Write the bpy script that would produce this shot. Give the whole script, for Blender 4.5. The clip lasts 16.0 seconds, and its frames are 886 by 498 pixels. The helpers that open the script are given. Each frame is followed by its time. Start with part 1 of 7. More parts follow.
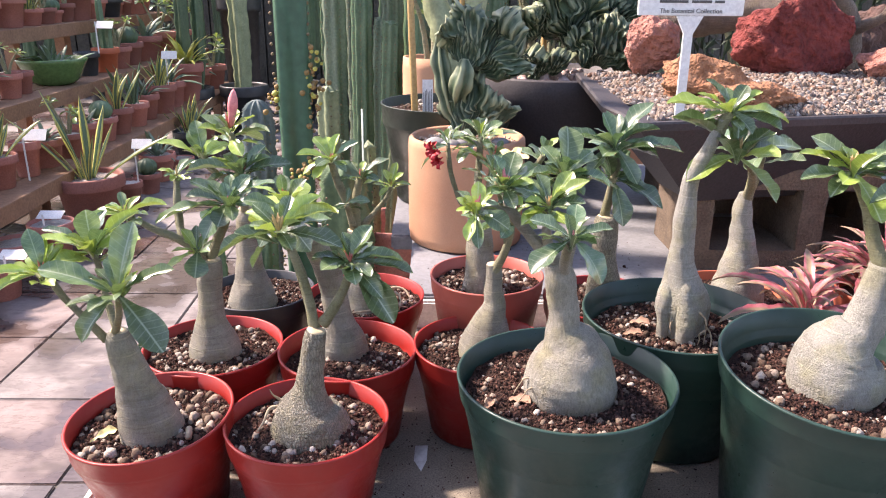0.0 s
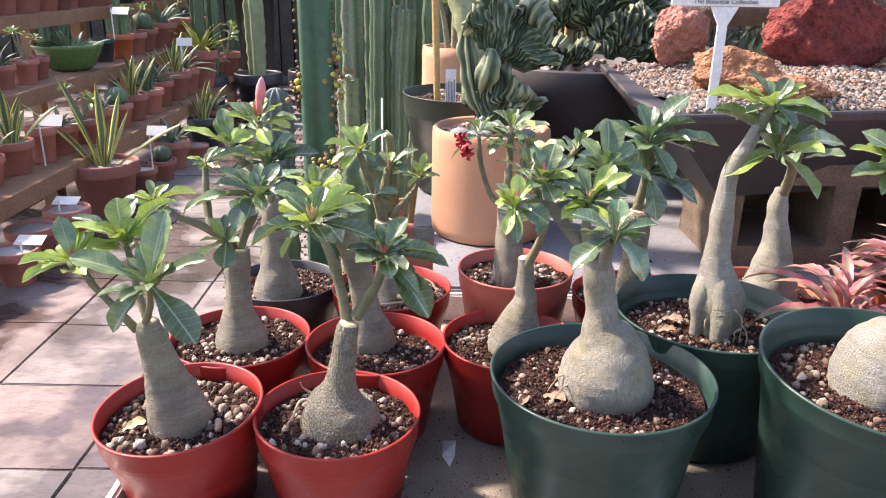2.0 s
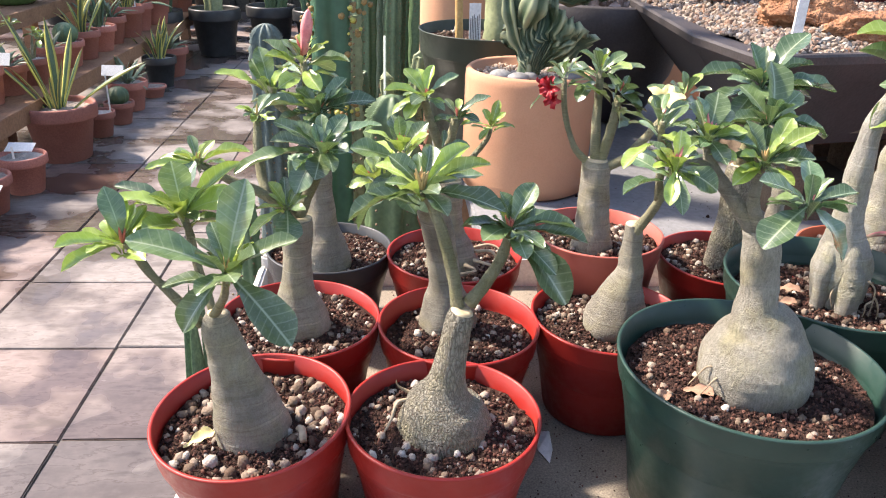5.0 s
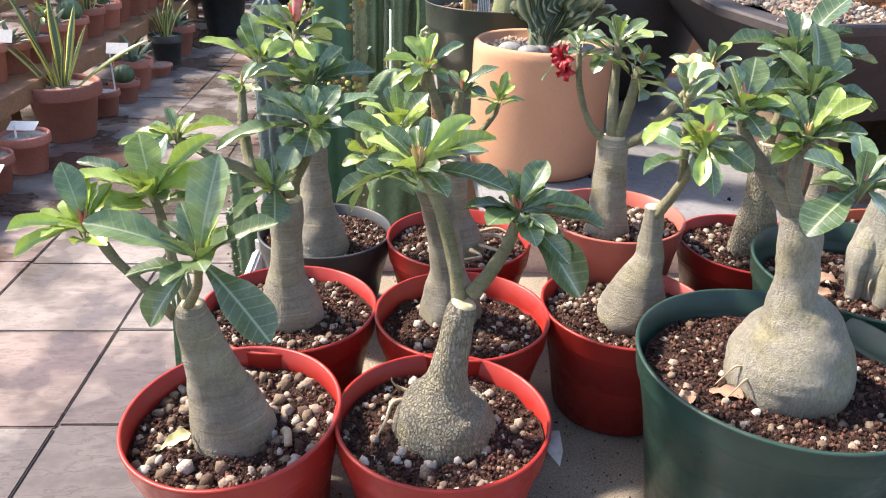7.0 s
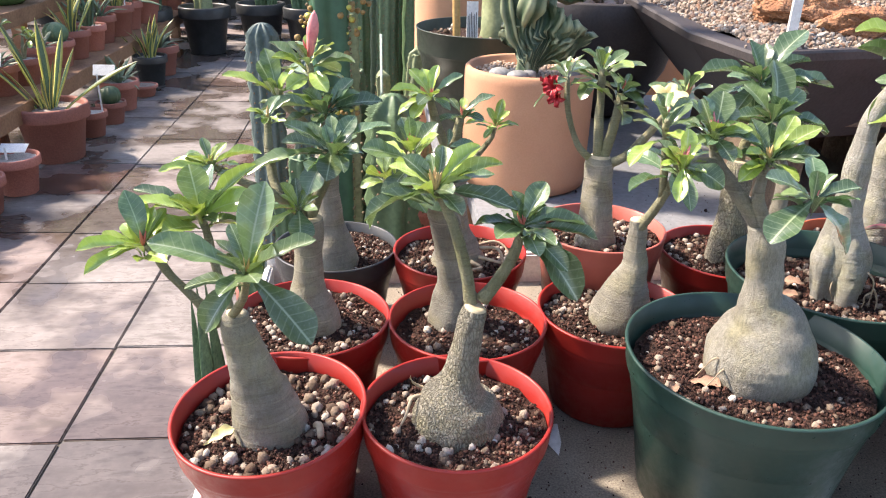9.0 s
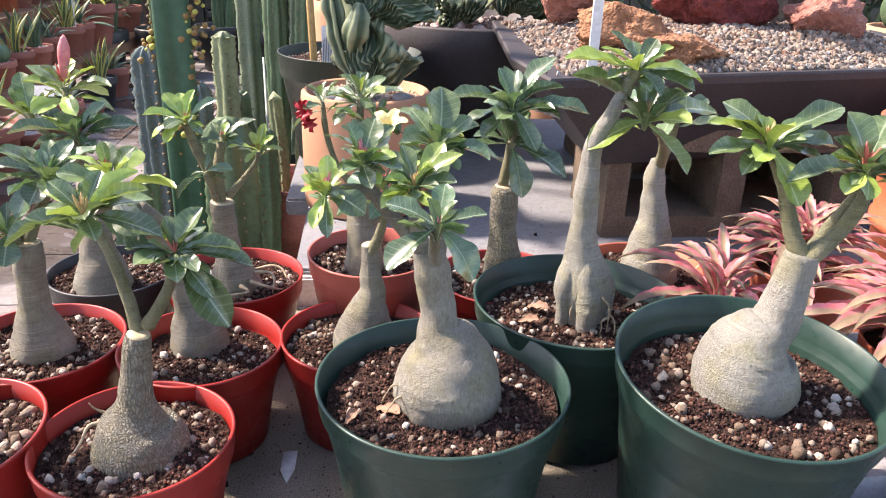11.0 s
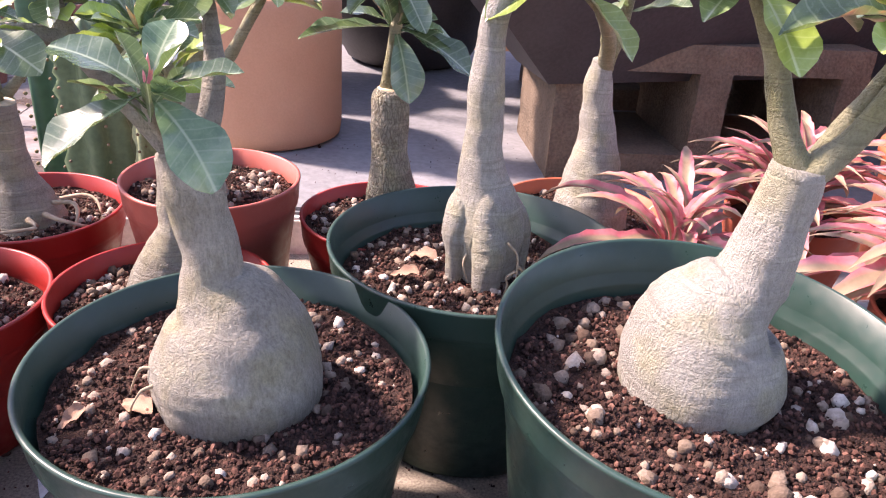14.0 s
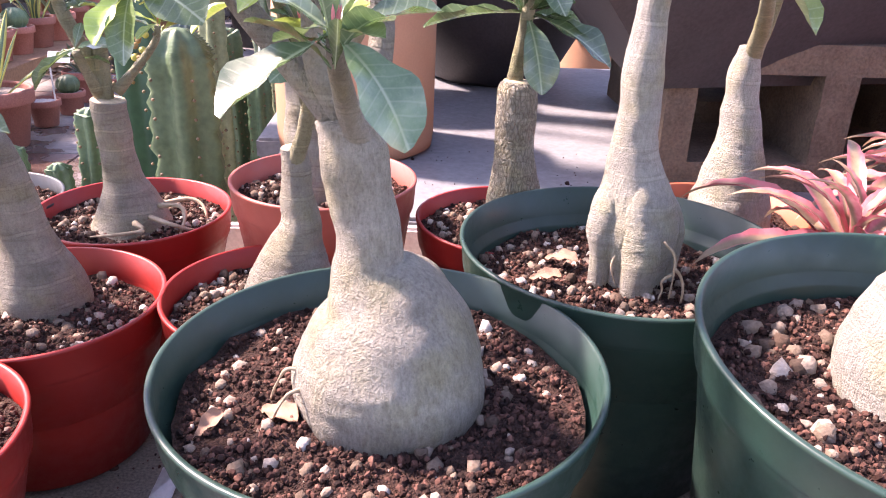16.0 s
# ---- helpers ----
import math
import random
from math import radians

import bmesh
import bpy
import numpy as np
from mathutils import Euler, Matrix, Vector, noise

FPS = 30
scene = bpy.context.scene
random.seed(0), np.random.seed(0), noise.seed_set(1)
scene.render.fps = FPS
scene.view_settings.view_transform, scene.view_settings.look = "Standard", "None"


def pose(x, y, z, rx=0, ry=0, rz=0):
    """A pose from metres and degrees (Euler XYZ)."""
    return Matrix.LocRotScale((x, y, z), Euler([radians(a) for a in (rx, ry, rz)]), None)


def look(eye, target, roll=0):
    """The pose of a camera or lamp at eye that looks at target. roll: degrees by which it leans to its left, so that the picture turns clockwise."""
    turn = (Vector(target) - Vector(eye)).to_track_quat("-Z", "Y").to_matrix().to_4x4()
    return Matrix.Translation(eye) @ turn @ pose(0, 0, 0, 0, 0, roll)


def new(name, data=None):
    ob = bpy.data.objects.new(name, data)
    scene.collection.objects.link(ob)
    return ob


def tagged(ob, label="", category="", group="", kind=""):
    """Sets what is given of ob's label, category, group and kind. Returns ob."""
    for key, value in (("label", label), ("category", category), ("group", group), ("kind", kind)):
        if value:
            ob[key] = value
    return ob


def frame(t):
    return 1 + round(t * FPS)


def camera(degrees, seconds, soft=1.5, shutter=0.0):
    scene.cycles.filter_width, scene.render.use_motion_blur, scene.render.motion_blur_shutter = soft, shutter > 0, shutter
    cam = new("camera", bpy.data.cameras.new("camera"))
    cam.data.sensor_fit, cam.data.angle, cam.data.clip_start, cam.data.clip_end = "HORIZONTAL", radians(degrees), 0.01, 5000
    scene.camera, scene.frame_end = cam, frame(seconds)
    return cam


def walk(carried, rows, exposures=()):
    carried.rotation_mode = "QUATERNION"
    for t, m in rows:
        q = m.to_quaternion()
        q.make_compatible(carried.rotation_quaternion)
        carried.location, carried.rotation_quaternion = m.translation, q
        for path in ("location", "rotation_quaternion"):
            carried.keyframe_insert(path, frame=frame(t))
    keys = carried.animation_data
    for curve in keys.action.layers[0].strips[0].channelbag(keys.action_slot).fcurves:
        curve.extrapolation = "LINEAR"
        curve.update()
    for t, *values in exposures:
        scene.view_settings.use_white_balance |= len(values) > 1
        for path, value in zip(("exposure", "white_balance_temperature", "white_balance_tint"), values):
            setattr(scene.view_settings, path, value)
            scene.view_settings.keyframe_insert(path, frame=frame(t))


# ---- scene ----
cam = camera(60.56, 16.0, 1.1)
ROWS = [
    (0, 0.0146, 0.1103, 1.1822, 70.61, -0.54, -0.76),
    (0.5, 0.0089, 0.1172, 1.1801, 70.56, -0.65, -0.56),
    (1, 0.0044, 0.1191, 1.1801, 70.45, -0.74, -0.36),
    (1.5, 0.0039, 0.1170, 1.1808, 70.30, -0.89, -0.04),
    (2, -0.0085, 0.1239, 1.1798, 69.87, -1.03, 0.17),
    (2.5, -0.0514, 0.1539, 1.1822, 69.06, -1.11, -0.20),
    (3, -0.1026, 0.1850, 1.1797, 68.06, -1.33, -0.86),
    (3.5, -0.1273, 0.2129, 1.1704, 67.11, -1.51, -2.00),
    (4, -0.1444, 0.2259, 1.1661, 66.36, -1.74, -3.33),
    (6.5, -0.1284, 0.2863, 1.1398, 64.64, -1.80, -3.26),
    (7, -0.1285, 0.2982, 1.1355, 64.14, -1.71, -2.51),
    (7.5, -0.1362, 0.2940, 1.1345, 64.03, -1.51, -2.38),
    (8, -0.1421, 0.2818, 1.1385, 64.06, -1.46, -2.80),
    (8.5, -0.1459, 0.2603, 1.1467, 64.75, -1.16, -3.52),
    (9, -0.1555, 0.2365, 1.1636, 65.23, -1.38, -4.19),
    (9.5, -0.0933, 0.2234, 1.1677, 66.38, -1.23, -4.34),
    (10, -0.0062, 0.2228, 1.1647, 67.17, -1.47, -3.96),
    (12.5, 0.1287, 0.2181, 1.1862, 65.36, -3.03, -7.31),
    (13, 0.1626, 0.2382, 1.1762, 64.66, -3.35, -7.17),
    (13.5, 0.2018, 0.3137, 1.1269, 64.21, -3.53, -6.43),
    (14, 0.2040, 0.4041, 1.0646, 64.00, -3.41, -5.50),
    (14.5, 0.1930, 0.4536, 1.0211, 64.11, -2.91, -4.72),
    (15, 0.1835, 0.4707, 1.0101, 64.80, -2.59, -4.26),
    (15.5, 0.1653, 0.4602, 1.0114, 65.54, -2.27, -3.25),
    (16, 0.1525, 0.4421, 1.0234, 66.23, -1.97, -1.82),
]
walk(cam, [(t, pose(x, y, z, rx, ry, rz)) for t, x, y, z, rx, ry, rz in ROWS],
     exposures=((0.0, 1.52, 7200, 27), (6.5, 1.5, 7200, 17), (10.0, 1.5, 7200, 19), (12.5, 1.55, 7250, 32), (13.5, 1.63, 7250, 36), (15.0, 2.08, 7200, 40), (16.0, 2.14, 7200, 40)))

# ---- light ----
world = bpy.data.worlds.new("world")
scene.world = world
world.use_nodes = True
wn = world.node_tree
sky = wn.nodes.new("ShaderNodeTexSky")
sky.sky_type = 'NISHITA'
sky.sun_disc = False
SUN_DIR = Vector((-0.74, 0.30, 0.86)).normalized()
sky.sun_elevation = math.asin(SUN_DIR.z)
sky.sun_rotation = math.atan2(SUN_DIR.x, SUN_DIR.y)
wn.links.new(sky.outputs[0], wn.nodes["Background"].inputs[0])
wn.nodes["Background"].inputs[1].default_value = 0.148
sun = new("sun", bpy.data.lights.new("sun", 'SUN'))
sun.data.energy = 4.3
sun.data.angle = radians(4.0)
sun.data.color = (1.0, 0.94, 0.84)
sun.matrix_world = look(SUN_DIR * 10, (0, 0, 0))


# ---- materials ----
def node(nt, kind, **kw):
    n = nt.nodes.new(kind)
    for k, v in kw.items():
        n.inputs[k].default_value = v
    return n


def ramp(nt, fac, stops):
    r = nt.nodes.new("ShaderNodeValToRGB")
    els = r.color_ramp.elements
    while len(els) < len(stops):
        els.new(0.5)
    for e, (p, c) in zip(els, stops):
        e.position, e.color = p, (*c, 1)
    nt.links.new(fac, r.inputs[0])
    return r.outputs[0]


def noise_tex(nt, vec, scale, detail=4.0, rough=0.55):
    n = node(nt, "ShaderNodeTexNoise", Scale=scale, Detail=detail, Roughness=rough)
    nt.links.new(vec, n.inputs["Vector"])
    return n.outputs["Fac"]


def mix(nt, fac, a, b, blend='MIX'):
    m = nt.nodes.new("ShaderNodeMix")
    m.data_type, m.blend_type = 'RGBA', blend
    if isinstance(fac, (int, float)):
        m.inputs[0].default_value = fac
    else:
        nt.links.new(fac, m.inputs[0])
    for v, s in ((a, m.inputs[6]), (b, m.inputs[7])):
        if isinstance(v, tuple):
            s.default_value = (*v, 1)
        else:
            nt.links.new(v, s)
    return m.outputs[2]


def bump(nt, p, height, strength, distance):
    b = node(nt, "ShaderNodeBump", Strength=strength, Distance=distance)
    nt.links.new(height, b.inputs["Height"])
    nt.links.new(b.outputs[0], p.inputs["Normal"])


def material(name, rough=0.6, metal=0.0, spec=0.5):
    m = bpy.data.materials.new(name)
    m.use_nodes = True
    nt = m.node_tree
    p = nt.nodes["Principled BSDF"]
    p.inputs["Roughness"].default_value = rough
    p.inputs["Metallic"].default_value = metal
    p.inputs["Specular IOR Level"].default_value = spec
    tc = nt.nodes.new("ShaderNodeTexCoord")
    return m, nt, p, tc.outputs["Object"]


def mottled(name, dark, light, scale, rough=0.6, fine=0.0, fine_scale=200.0, vary=0.0, dist=0.002, spec=0.5, metal=0.0, grain=0.35):
    """Two-scale mottled surface with fine relief, varied a little from object to object."""
    m, nt, p, co = material(name, rough, metal, spec)
    n1 = noise_tex(nt, co, scale, 5)
    n2 = noise_tex(nt, co, fine_scale, 3)
    c = ramp(nt, n1, ((0.3, dark), (0.7, light)))
    c = mix(nt, grain, c, ramp(nt, n2, ((0.3, tuple(v * 0.6 for v in dark)), (0.7, tuple(min(1, v * 1.2) for v in light)))))
    if vary:
        oi = nt.nodes.new("ShaderNodeObjectInfo")
        hs = nt.nodes.new("ShaderNodeHueSaturation")
        mr = node(nt, "ShaderNodeMapRange")
        nt.links.new(oi.outputs["Random"], mr.inputs[0])
        mr.inputs[3].default_value, mr.inputs[4].default_value = 1 - vary, 1 + vary
        nt.links.new(mr.outputs[0], hs.inputs["Value"])
        nt.links.new(c, hs.inputs["Color"])
        c = hs.outputs[0]
    nt.links.new(c, p.inputs["Base Color"])
    if fine:
        bump(nt, p, n2, fine, dist)
    return m


def island_mat(name, stops, rough=0.8, scale=300.0, strength=0.4):
    """Each loose grain takes its own colour."""
    m, nt, p, co = material(name, rough, 0, 0.3)
    g = nt.nodes.new("ShaderNodeNewGeometry")
    c = ramp(nt, g.outputs["Random Per Island"], stops)
    n = noise_tex(nt, co, scale, 3)
    c = mix(nt, 0.5, c, ramp(nt, n, ((0.3, (0.35, 0.33, 0.3)), (0.65, (1, 1, 1)))), 'MULTIPLY')
    nt.links.new(c, p.inputs["Base Color"])
    bump(nt, p, n, strength, 0.001)
    return m


def plastic_pot(name, dark, light, rough=0.42):
    m, nt, p, co = material(name, rough, 0, 0.5)
    n1 = noise_tex(nt, co, 14, 5, 0.6)
    n2 = noise_tex(nt, co, 90, 4, 0.7)
    c = ramp(nt, n1, ((0.3, dark), (0.75, light)))
    dust = ramp(nt, n2, ((0.58, (0, 0, 0)), (0.85, (0.22, 0.22, 0.22))))
    c = mix(nt, dust, c, tuple(min(1, v * 0.9 + 0.05) for v in light))
    nt.links.new(c, p.inputs["Base Color"])
    nt.links.new(ramp(nt, n2, ((0.3, (rough - 0.1,) * 3), (0.8, (rough + 0.25,) * 3))), p.inputs["Roughness"])
    bump(nt, p, n1, 0.06, 0.004)
    return m


def bark_mat(name, dark, light, ring=1.0, net=0.0, speck=0.0):
    """Grey-tan caudex skin: even grain, cross wrinkles, pale leaf-scar rings; net: corky fissures; speck: pale upright flecks."""
    m, nt, p, co = material(name, 0.58, 0, 0.4)
    n1 = noise_tex(nt, co, 22, 5, 0.55)
    n2 = noise_tex(nt, co, 900, 3, 0.7)
    c = ramp(nt, n1, ((0.3, dark), (0.5, tuple((a + b) / 2 for a, b in zip(dark, light))), (0.72, light)))
    c = mix(nt, 0.5, c, ramp(nt, n2, ((0.3, (0.62, 0.59, 0.54)), (0.5, (1, 1, 1)), (0.72, (1.25, 1.24, 1.22)))), 'MULTIPLY')

    def stretched(across, along, scale, detail, rough):
        mp = node(nt, "ShaderNodeMapping")
        mp.inputs["Scale"].default_value = (across, across, along)
        nt.links.new(co, mp.inputs[0])
        return noise_tex(nt, mp.outputs[0], scale, detail, rough)

    def total(a, k, b):
        s = node(nt, "ShaderNodeMath")
        s.operation = 'MULTIPLY_ADD'
        nt.links.new(a, s.inputs[0])
        s.inputs[1].default_value = k
        nt.links.new(b, s.inputs[2])
        return s.outputs[0]

    fleck = stretched(1, 0.3, 480, 4, 0.7)
    k = 0.35 + 0.4 * speck
    c = mix(nt, k, c, ramp(nt, fleck, ((0.34, (0.7, 0.68, 0.63)), (0.5, (1, 1, 1)), (0.64, (1.28, 1.27, 1.24)))), 'MULTIPLY')
    wr = stretched(0.14, 1, 230 * ring, 4, 0.7)
    c = mix(nt, 0.6 * (1 - 0.85 * speck), c, ramp(nt, wr, ((0.36, (0.7, 0.67, 0.62)), (0.45, (1, 1, 1)), (0.62, (1.12, 1.12, 1.1)))), 'MULTIPLY')
    w = node(nt, "ShaderNodeTexWave", Scale=20.0 * ring, Distortion=2.6, Detail=2.0)
    w.bands_direction = 'Z'
    w.inputs["Detail Scale"].default_value = 0.9
    nt.links.new(co, w.inputs["Vector"])
    scar = ramp(nt, w.outputs["Fac"], ((0.0, (1.35, 1.34, 1.3)), (0.025, (1.22, 1.21, 1.18)), (0.05, (0.7, 0.67, 0.62)), (0.12, (1, 1, 1))))
    where = ramp(nt, stretched(1, 0.5, 60, 3, 0.5), ((0.42, (0.1, 0.1, 0.1)), (0.58, (0.85, 0.85, 0.85))))
    c = mix(nt, where, c, mix(nt, 0.75 - 0.6 * speck, c, scar, 'MULTIPLY'))
    stain = ramp(nt, noise_tex(nt, co, 34, 5), ((0.48, (1, 1, 1)), (0.66, (1.0, 0.98, 0.74)), (0.8, (0.72, 0.68, 0.5))))
    c = mix(nt, 0.8, c, stain, 'MULTIPLY')
    h = total(fleck, 1.2, total(wr, 0.45 * (1 - 0.75 * speck), n2))
    h = total(scar, 0.25 * (1 - 0.8 * speck), h)
    if net:
        up = node(nt, "ShaderNodeMapping")
        up.inputs["Scale"].default_value = (1, 1, 0.34)
        nt.links.new(co, up.inputs[0])
        wob = node(nt, "ShaderNodeTexNoise", Scale=300.0, Detail=2.0)
        nt.links.new(up.outputs[0], wob.inputs["Vector"])
        jig = node(nt, "ShaderNodeVectorMath")
        jig.operation = 'MULTIPLY_ADD'
        jig.inputs[1].default_value = (0.004, 0.004, 0.004)
        nt.links.new(wob.outputs["Color"], jig.inputs[0])
        nt.links.new(up.outputs[0], jig.inputs[2])
        v = node(nt, "ShaderNodeTexVoronoi", Scale=430.0)
        v.feature = 'DISTANCE_TO_EDGE'
        nt.links.new(jig.outputs[0], v.inputs["Vector"])
        crack = ramp(nt, v.outputs["Distance"], ((0.0, (0, 0, 0)), (0.22, (1, 1, 1))))
        gap = mix(nt, 1.0, c, ramp(nt, v.outputs["Distance"], ((0.0, (0.55, 0.52, 0.46)), (0.12, (0.96, 0.95, 0.93)), (0.35, (1.14, 1.13, 1.1)))), 'MULTIPLY')
        c = mix(nt, net, c, gap)
        h = total(crack, net * 1.3, h)
    nt.links.new(c, p.inputs["Base Color"])
    bump(nt, p, h, 1.0, 0.0019)
    return m


def leaf_mat(name, dark, light, rib, trans, rough=0.34):
    """Glossy leaf with a pale midrib and side veins, lit through from behind."""
    m, nt, p, co = material(name, rough, 0, 0.6)
    p.inputs["Coat Weight"].default_value = 0.6
    p.inputs["Coat Roughness"].default_value = 0.18
    oi = nt.nodes.new("ShaderNodeObjectInfo")
    n1 = noise_tex(nt, co, 7, 5, 0.65)
    c = ramp(nt, n1, ((0.3, dark), (0.7, light)))
    hs = nt.nodes.new("ShaderNodeHueSaturation")
    mr = node(nt, "ShaderNodeMapRange")
    nt.links.new(oi.outputs["Random"], mr.inputs[0])
    mr.inputs[3].default_value, mr.inputs[4].default_value = 0.68, 1.4
    nt.links.new(mr.outputs[0], hs.inputs["Value"])
    nt.links.new(c, hs.inputs["Color"])
    sp = nt.nodes.new("ShaderNodeSeparateXYZ")
    nt.links.new(co, sp.inputs[0])
    ab = node(nt, "ShaderNodeMath")
    ab.operation = 'ABSOLUTE'
    nt.links.new(sp.outputs["Y"], ab.inputs[0])
    mid = ramp(nt, ab.outputs[0], ((0.004, (1, 1, 1)), (0.014, (0, 0, 0))))
    vv = node(nt, "ShaderNodeMath")
    vv.operation = 'MULTIPLY_ADD'
    nt.links.new(ab.outputs[0], vv.inputs[0])
    vv.inputs[1].default_value = -0.6
    nt.links.new(sp.outputs["X"], vv.inputs[2])
    si = node(nt, "ShaderNodeMath")
    si.operation = 'SINE'
    mu = node(nt, "ShaderNodeMath")
    mu.operation = 'MULTIPLY'
    mu.inputs[1].default_value = 62.0
    nt.links.new(vv.outputs[0], mu.inputs[0])
    nt.links.new(mu.outputs[0], si.inputs[0])
    vein = ramp(nt, si.outputs[0], ((0.82, (0, 0, 0)), (1.0, (0.3, 0.3, 0.3))))
    both = mix(nt, 1.0, mid, vein, 'ADD')
    c = mix(nt, ramp(nt, noise_tex(nt, co, 26, 5, 0.7), ((0.52, (0, 0, 0)), (0.75, (0.3, 0.3, 0.3)))), hs.outputs[0], rib)
    c = mix(nt, both, c, rib)
    nt.links.new(c, p.inputs["Base Color"])
    bump(nt, p, both, 0.06, 0.02)
    tr = nt.nodes.new("ShaderNodeBsdfTranslucent")
    tr.inputs[0].default_value = (*trans, 1)
    tm = mix(nt, 0.6, hs.outputs[0], trans)
    nt.links.new(tm, tr.inputs[0])
    ms = nt.nodes.new("ShaderNodeMixShader")
    ms.inputs[0].default_value = 0.18
    out = nt.nodes["Material Output"]
    nt.links.new(p.outputs[0], ms.inputs[1])
    nt.links.new(tr.outputs[0], ms.inputs[2])
    nt.links.new(ms.outputs[0], out.inputs[0])
    return m


RED = plastic_pot("red_plastic", (0.25, 0.012, 0.009), (0.35, 0.024, 0.016), 0.4)
ROSE = plastic_pot("faded_red_plastic", (0.33, 0.075, 0.055), (0.46, 0.12, 0.09))
GREEN = plastic_pot("green_plastic", (0.010, 0.035, 0.027), (0.025, 0.060, 0.047), 0.36)
BLACK = plastic_pot("black_plastic", (0.02, 0.023, 0.026), (0.05, 0.055, 0.06))
ORANGE = plastic_pot("orange_plastic", (0.4, 0.092, 0.04), (0.5, 0.135, 0.062), 0.52)
OLIVE = plastic_pot("dark_olive_plastic", (0.022, 0.035, 0.026), (0.045, 0.06, 0.045))
TERRA = mottled("terracotta", (0.44, 0.22, 0.125), (0.54, 0.30, 0.18), 7, 0.85, 0.12, 420, 0.1, grain=0.12)
CLAY = mottled("clay_pot", (0.29, 0.098, 0.075), (0.41, 0.172, 0.136), 7, 0.8, 0.25, 160, 0.3)
GLAZE = mottled("green_glaze", (0.05, 0.12, 0.04), (0.10, 0.2, 0.07), 9, 0.25, 0.1, 60)
SOIL = mottled("potting_soil", (0.015, 0.008, 0.006), (0.095, 0.048, 0.036), 220, 0.95, 1.0, 640, 0, 0.008, 0.3)
GRIT = island_mat("pumice_grit", ((0.0, (0.08, 0.05, 0.036)), (0.35, (0.2, 0.15, 0.112)), (0.65, (0.31, 0.25, 0.2)), (0.86, (0.44, 0.39, 0.335)), (0.95, (0.6, 0.56, 0.5)), (1.0, (0.14, 0.09, 0.065))), 0.95, 500.0, 1.0)
CLOD = island_mat("soil_crumb", ((0.0, (0.012, 0.006, 0.005)), (0.5, (0.055, 0.026, 0.02)), (0.85, (0.13, 0.06, 0.045)), (1.0, (0.2, 0.1, 0.075))), 0.95)
BARK = bark_mat("grey_bark", (0.14, 0.13, 0.106), (0.335, 0.32, 0.266))
BARK_NET = bark_mat("corky_bark", (0.23, 0.219, 0.18), (0.37, 0.353, 0.292), 0.8, 0.9)
BARK_BULB = bark_mat("speckled_bulb_bark", (0.19, 0.181, 0.153), (0.33, 0.317, 0.268), 0.8, 0.0, 1.0)
BARK_PALE = bark_mat("pale_bark", (0.235, 0.232, 0.205), (0.37, 0.365, 0.322), 0.9, 0.0, 0.3)
TWIG = bark_mat("green_grey_twig", (0.15, 0.155, 0.085), (0.32, 0.305, 0.2), 1.3)
CUT = mottled("cut_wood", (0.42, 0.33, 0.2), (0.6, 0.5, 0.34), 90, 0.8, 0.2)
LEAF = leaf_mat("green_leaf", (0.058, 0.104, 0.038), (0.125, 0.19, 0.076), (0.32, 0.39, 0.25), (0.2, 0.32, 0.09), 0.28)
LEAF_BLUE = leaf_mat("bluish_leaf", (0.048, 0.098, 0.047), (0.105, 0.175, 0.092), (0.28, 0.36, 0.22), (0.18, 0.34, 0.1), 0.27)
LEAF_NEW = leaf_mat("young_leaf", (0.17, 0.26, 0.045), (0.28, 0.39, 0.08), (0.42, 0.5, 0.24), (0.45, 0.6, 0.1), 0.32)
BUD = mottled("bud_red", (0.45, 0.08, 0.07), (0.62, 0.2, 0.14), 120, 0.5)
BUD_TAN = mottled("bud_tan", (0.40, 0.24, 0.10), (0.5, 0.36, 0.16), 120, 0.6)
PETAL_RED = mottled("red_petal", (0.28, 0.004, 0.01), (0.46, 0.012, 0.022), 60, 0.5)
PETAL_PINK = mottled("pink_petal", (0.62, 0.12, 0.15), (0.75, 0.3, 0.28), 60, 0.5)
PETAL_CREAM = mottled("cream_petal", (0.66, 0.54, 0.18), (0.74, 0.66, 0.34), 60, 0.5)
DEADLEAF = mottled("dry_leaf", (0.22, 0.115, 0.07), (0.40, 0.25, 0.17), 120, 0.7, 0.3)
ROOT = mottled("root", (0.28, 0.21, 0.13), (0.46, 0.37, 0.26), 150, 0.8, 0.3)
TABLE = mottled("grey_table_sheet", (0.15, 0.157, 0.17), (0.235, 0.242, 0.255), 6, 0.55, 0.15, 120)
TRAYMAT = mottled("dusty_tray_plastic", (0.15, 0.125, 0.095), (0.34, 0.30, 0.24), 22, 0.75, 0.35, 520, grain=0.6)
LIP = mottled("white_tray_edge", (0.62, 0.6, 0.56), (0.75, 0.73, 0.69), 20, 0.5)
GREYFLAT = mottled("grey_flat_plastic", (0.24, 0.24, 0.25), (0.34, 0.34, 0.36), 12, 0.5, 0.1)
TAG = mottled("white_tag", (0.72, 0.72, 0.7), (0.82, 0.82, 0.8), 30, 0.5)
TAG_GREEN = mottled("pale_green_tag", (0.45, 0.55, 0.5), (0.6, 0.7, 0.65), 30, 0.5)
INK = mottled("ink", (0.06, 0.06, 0.06), (0.1, 0.1, 0.1), 30, 0.6)
STONEWARE = mottled("dark_planter", (0.026, 0.022, 0.023), (0.05, 0.044, 0.046), 12, 0.6, 0.3, 220)
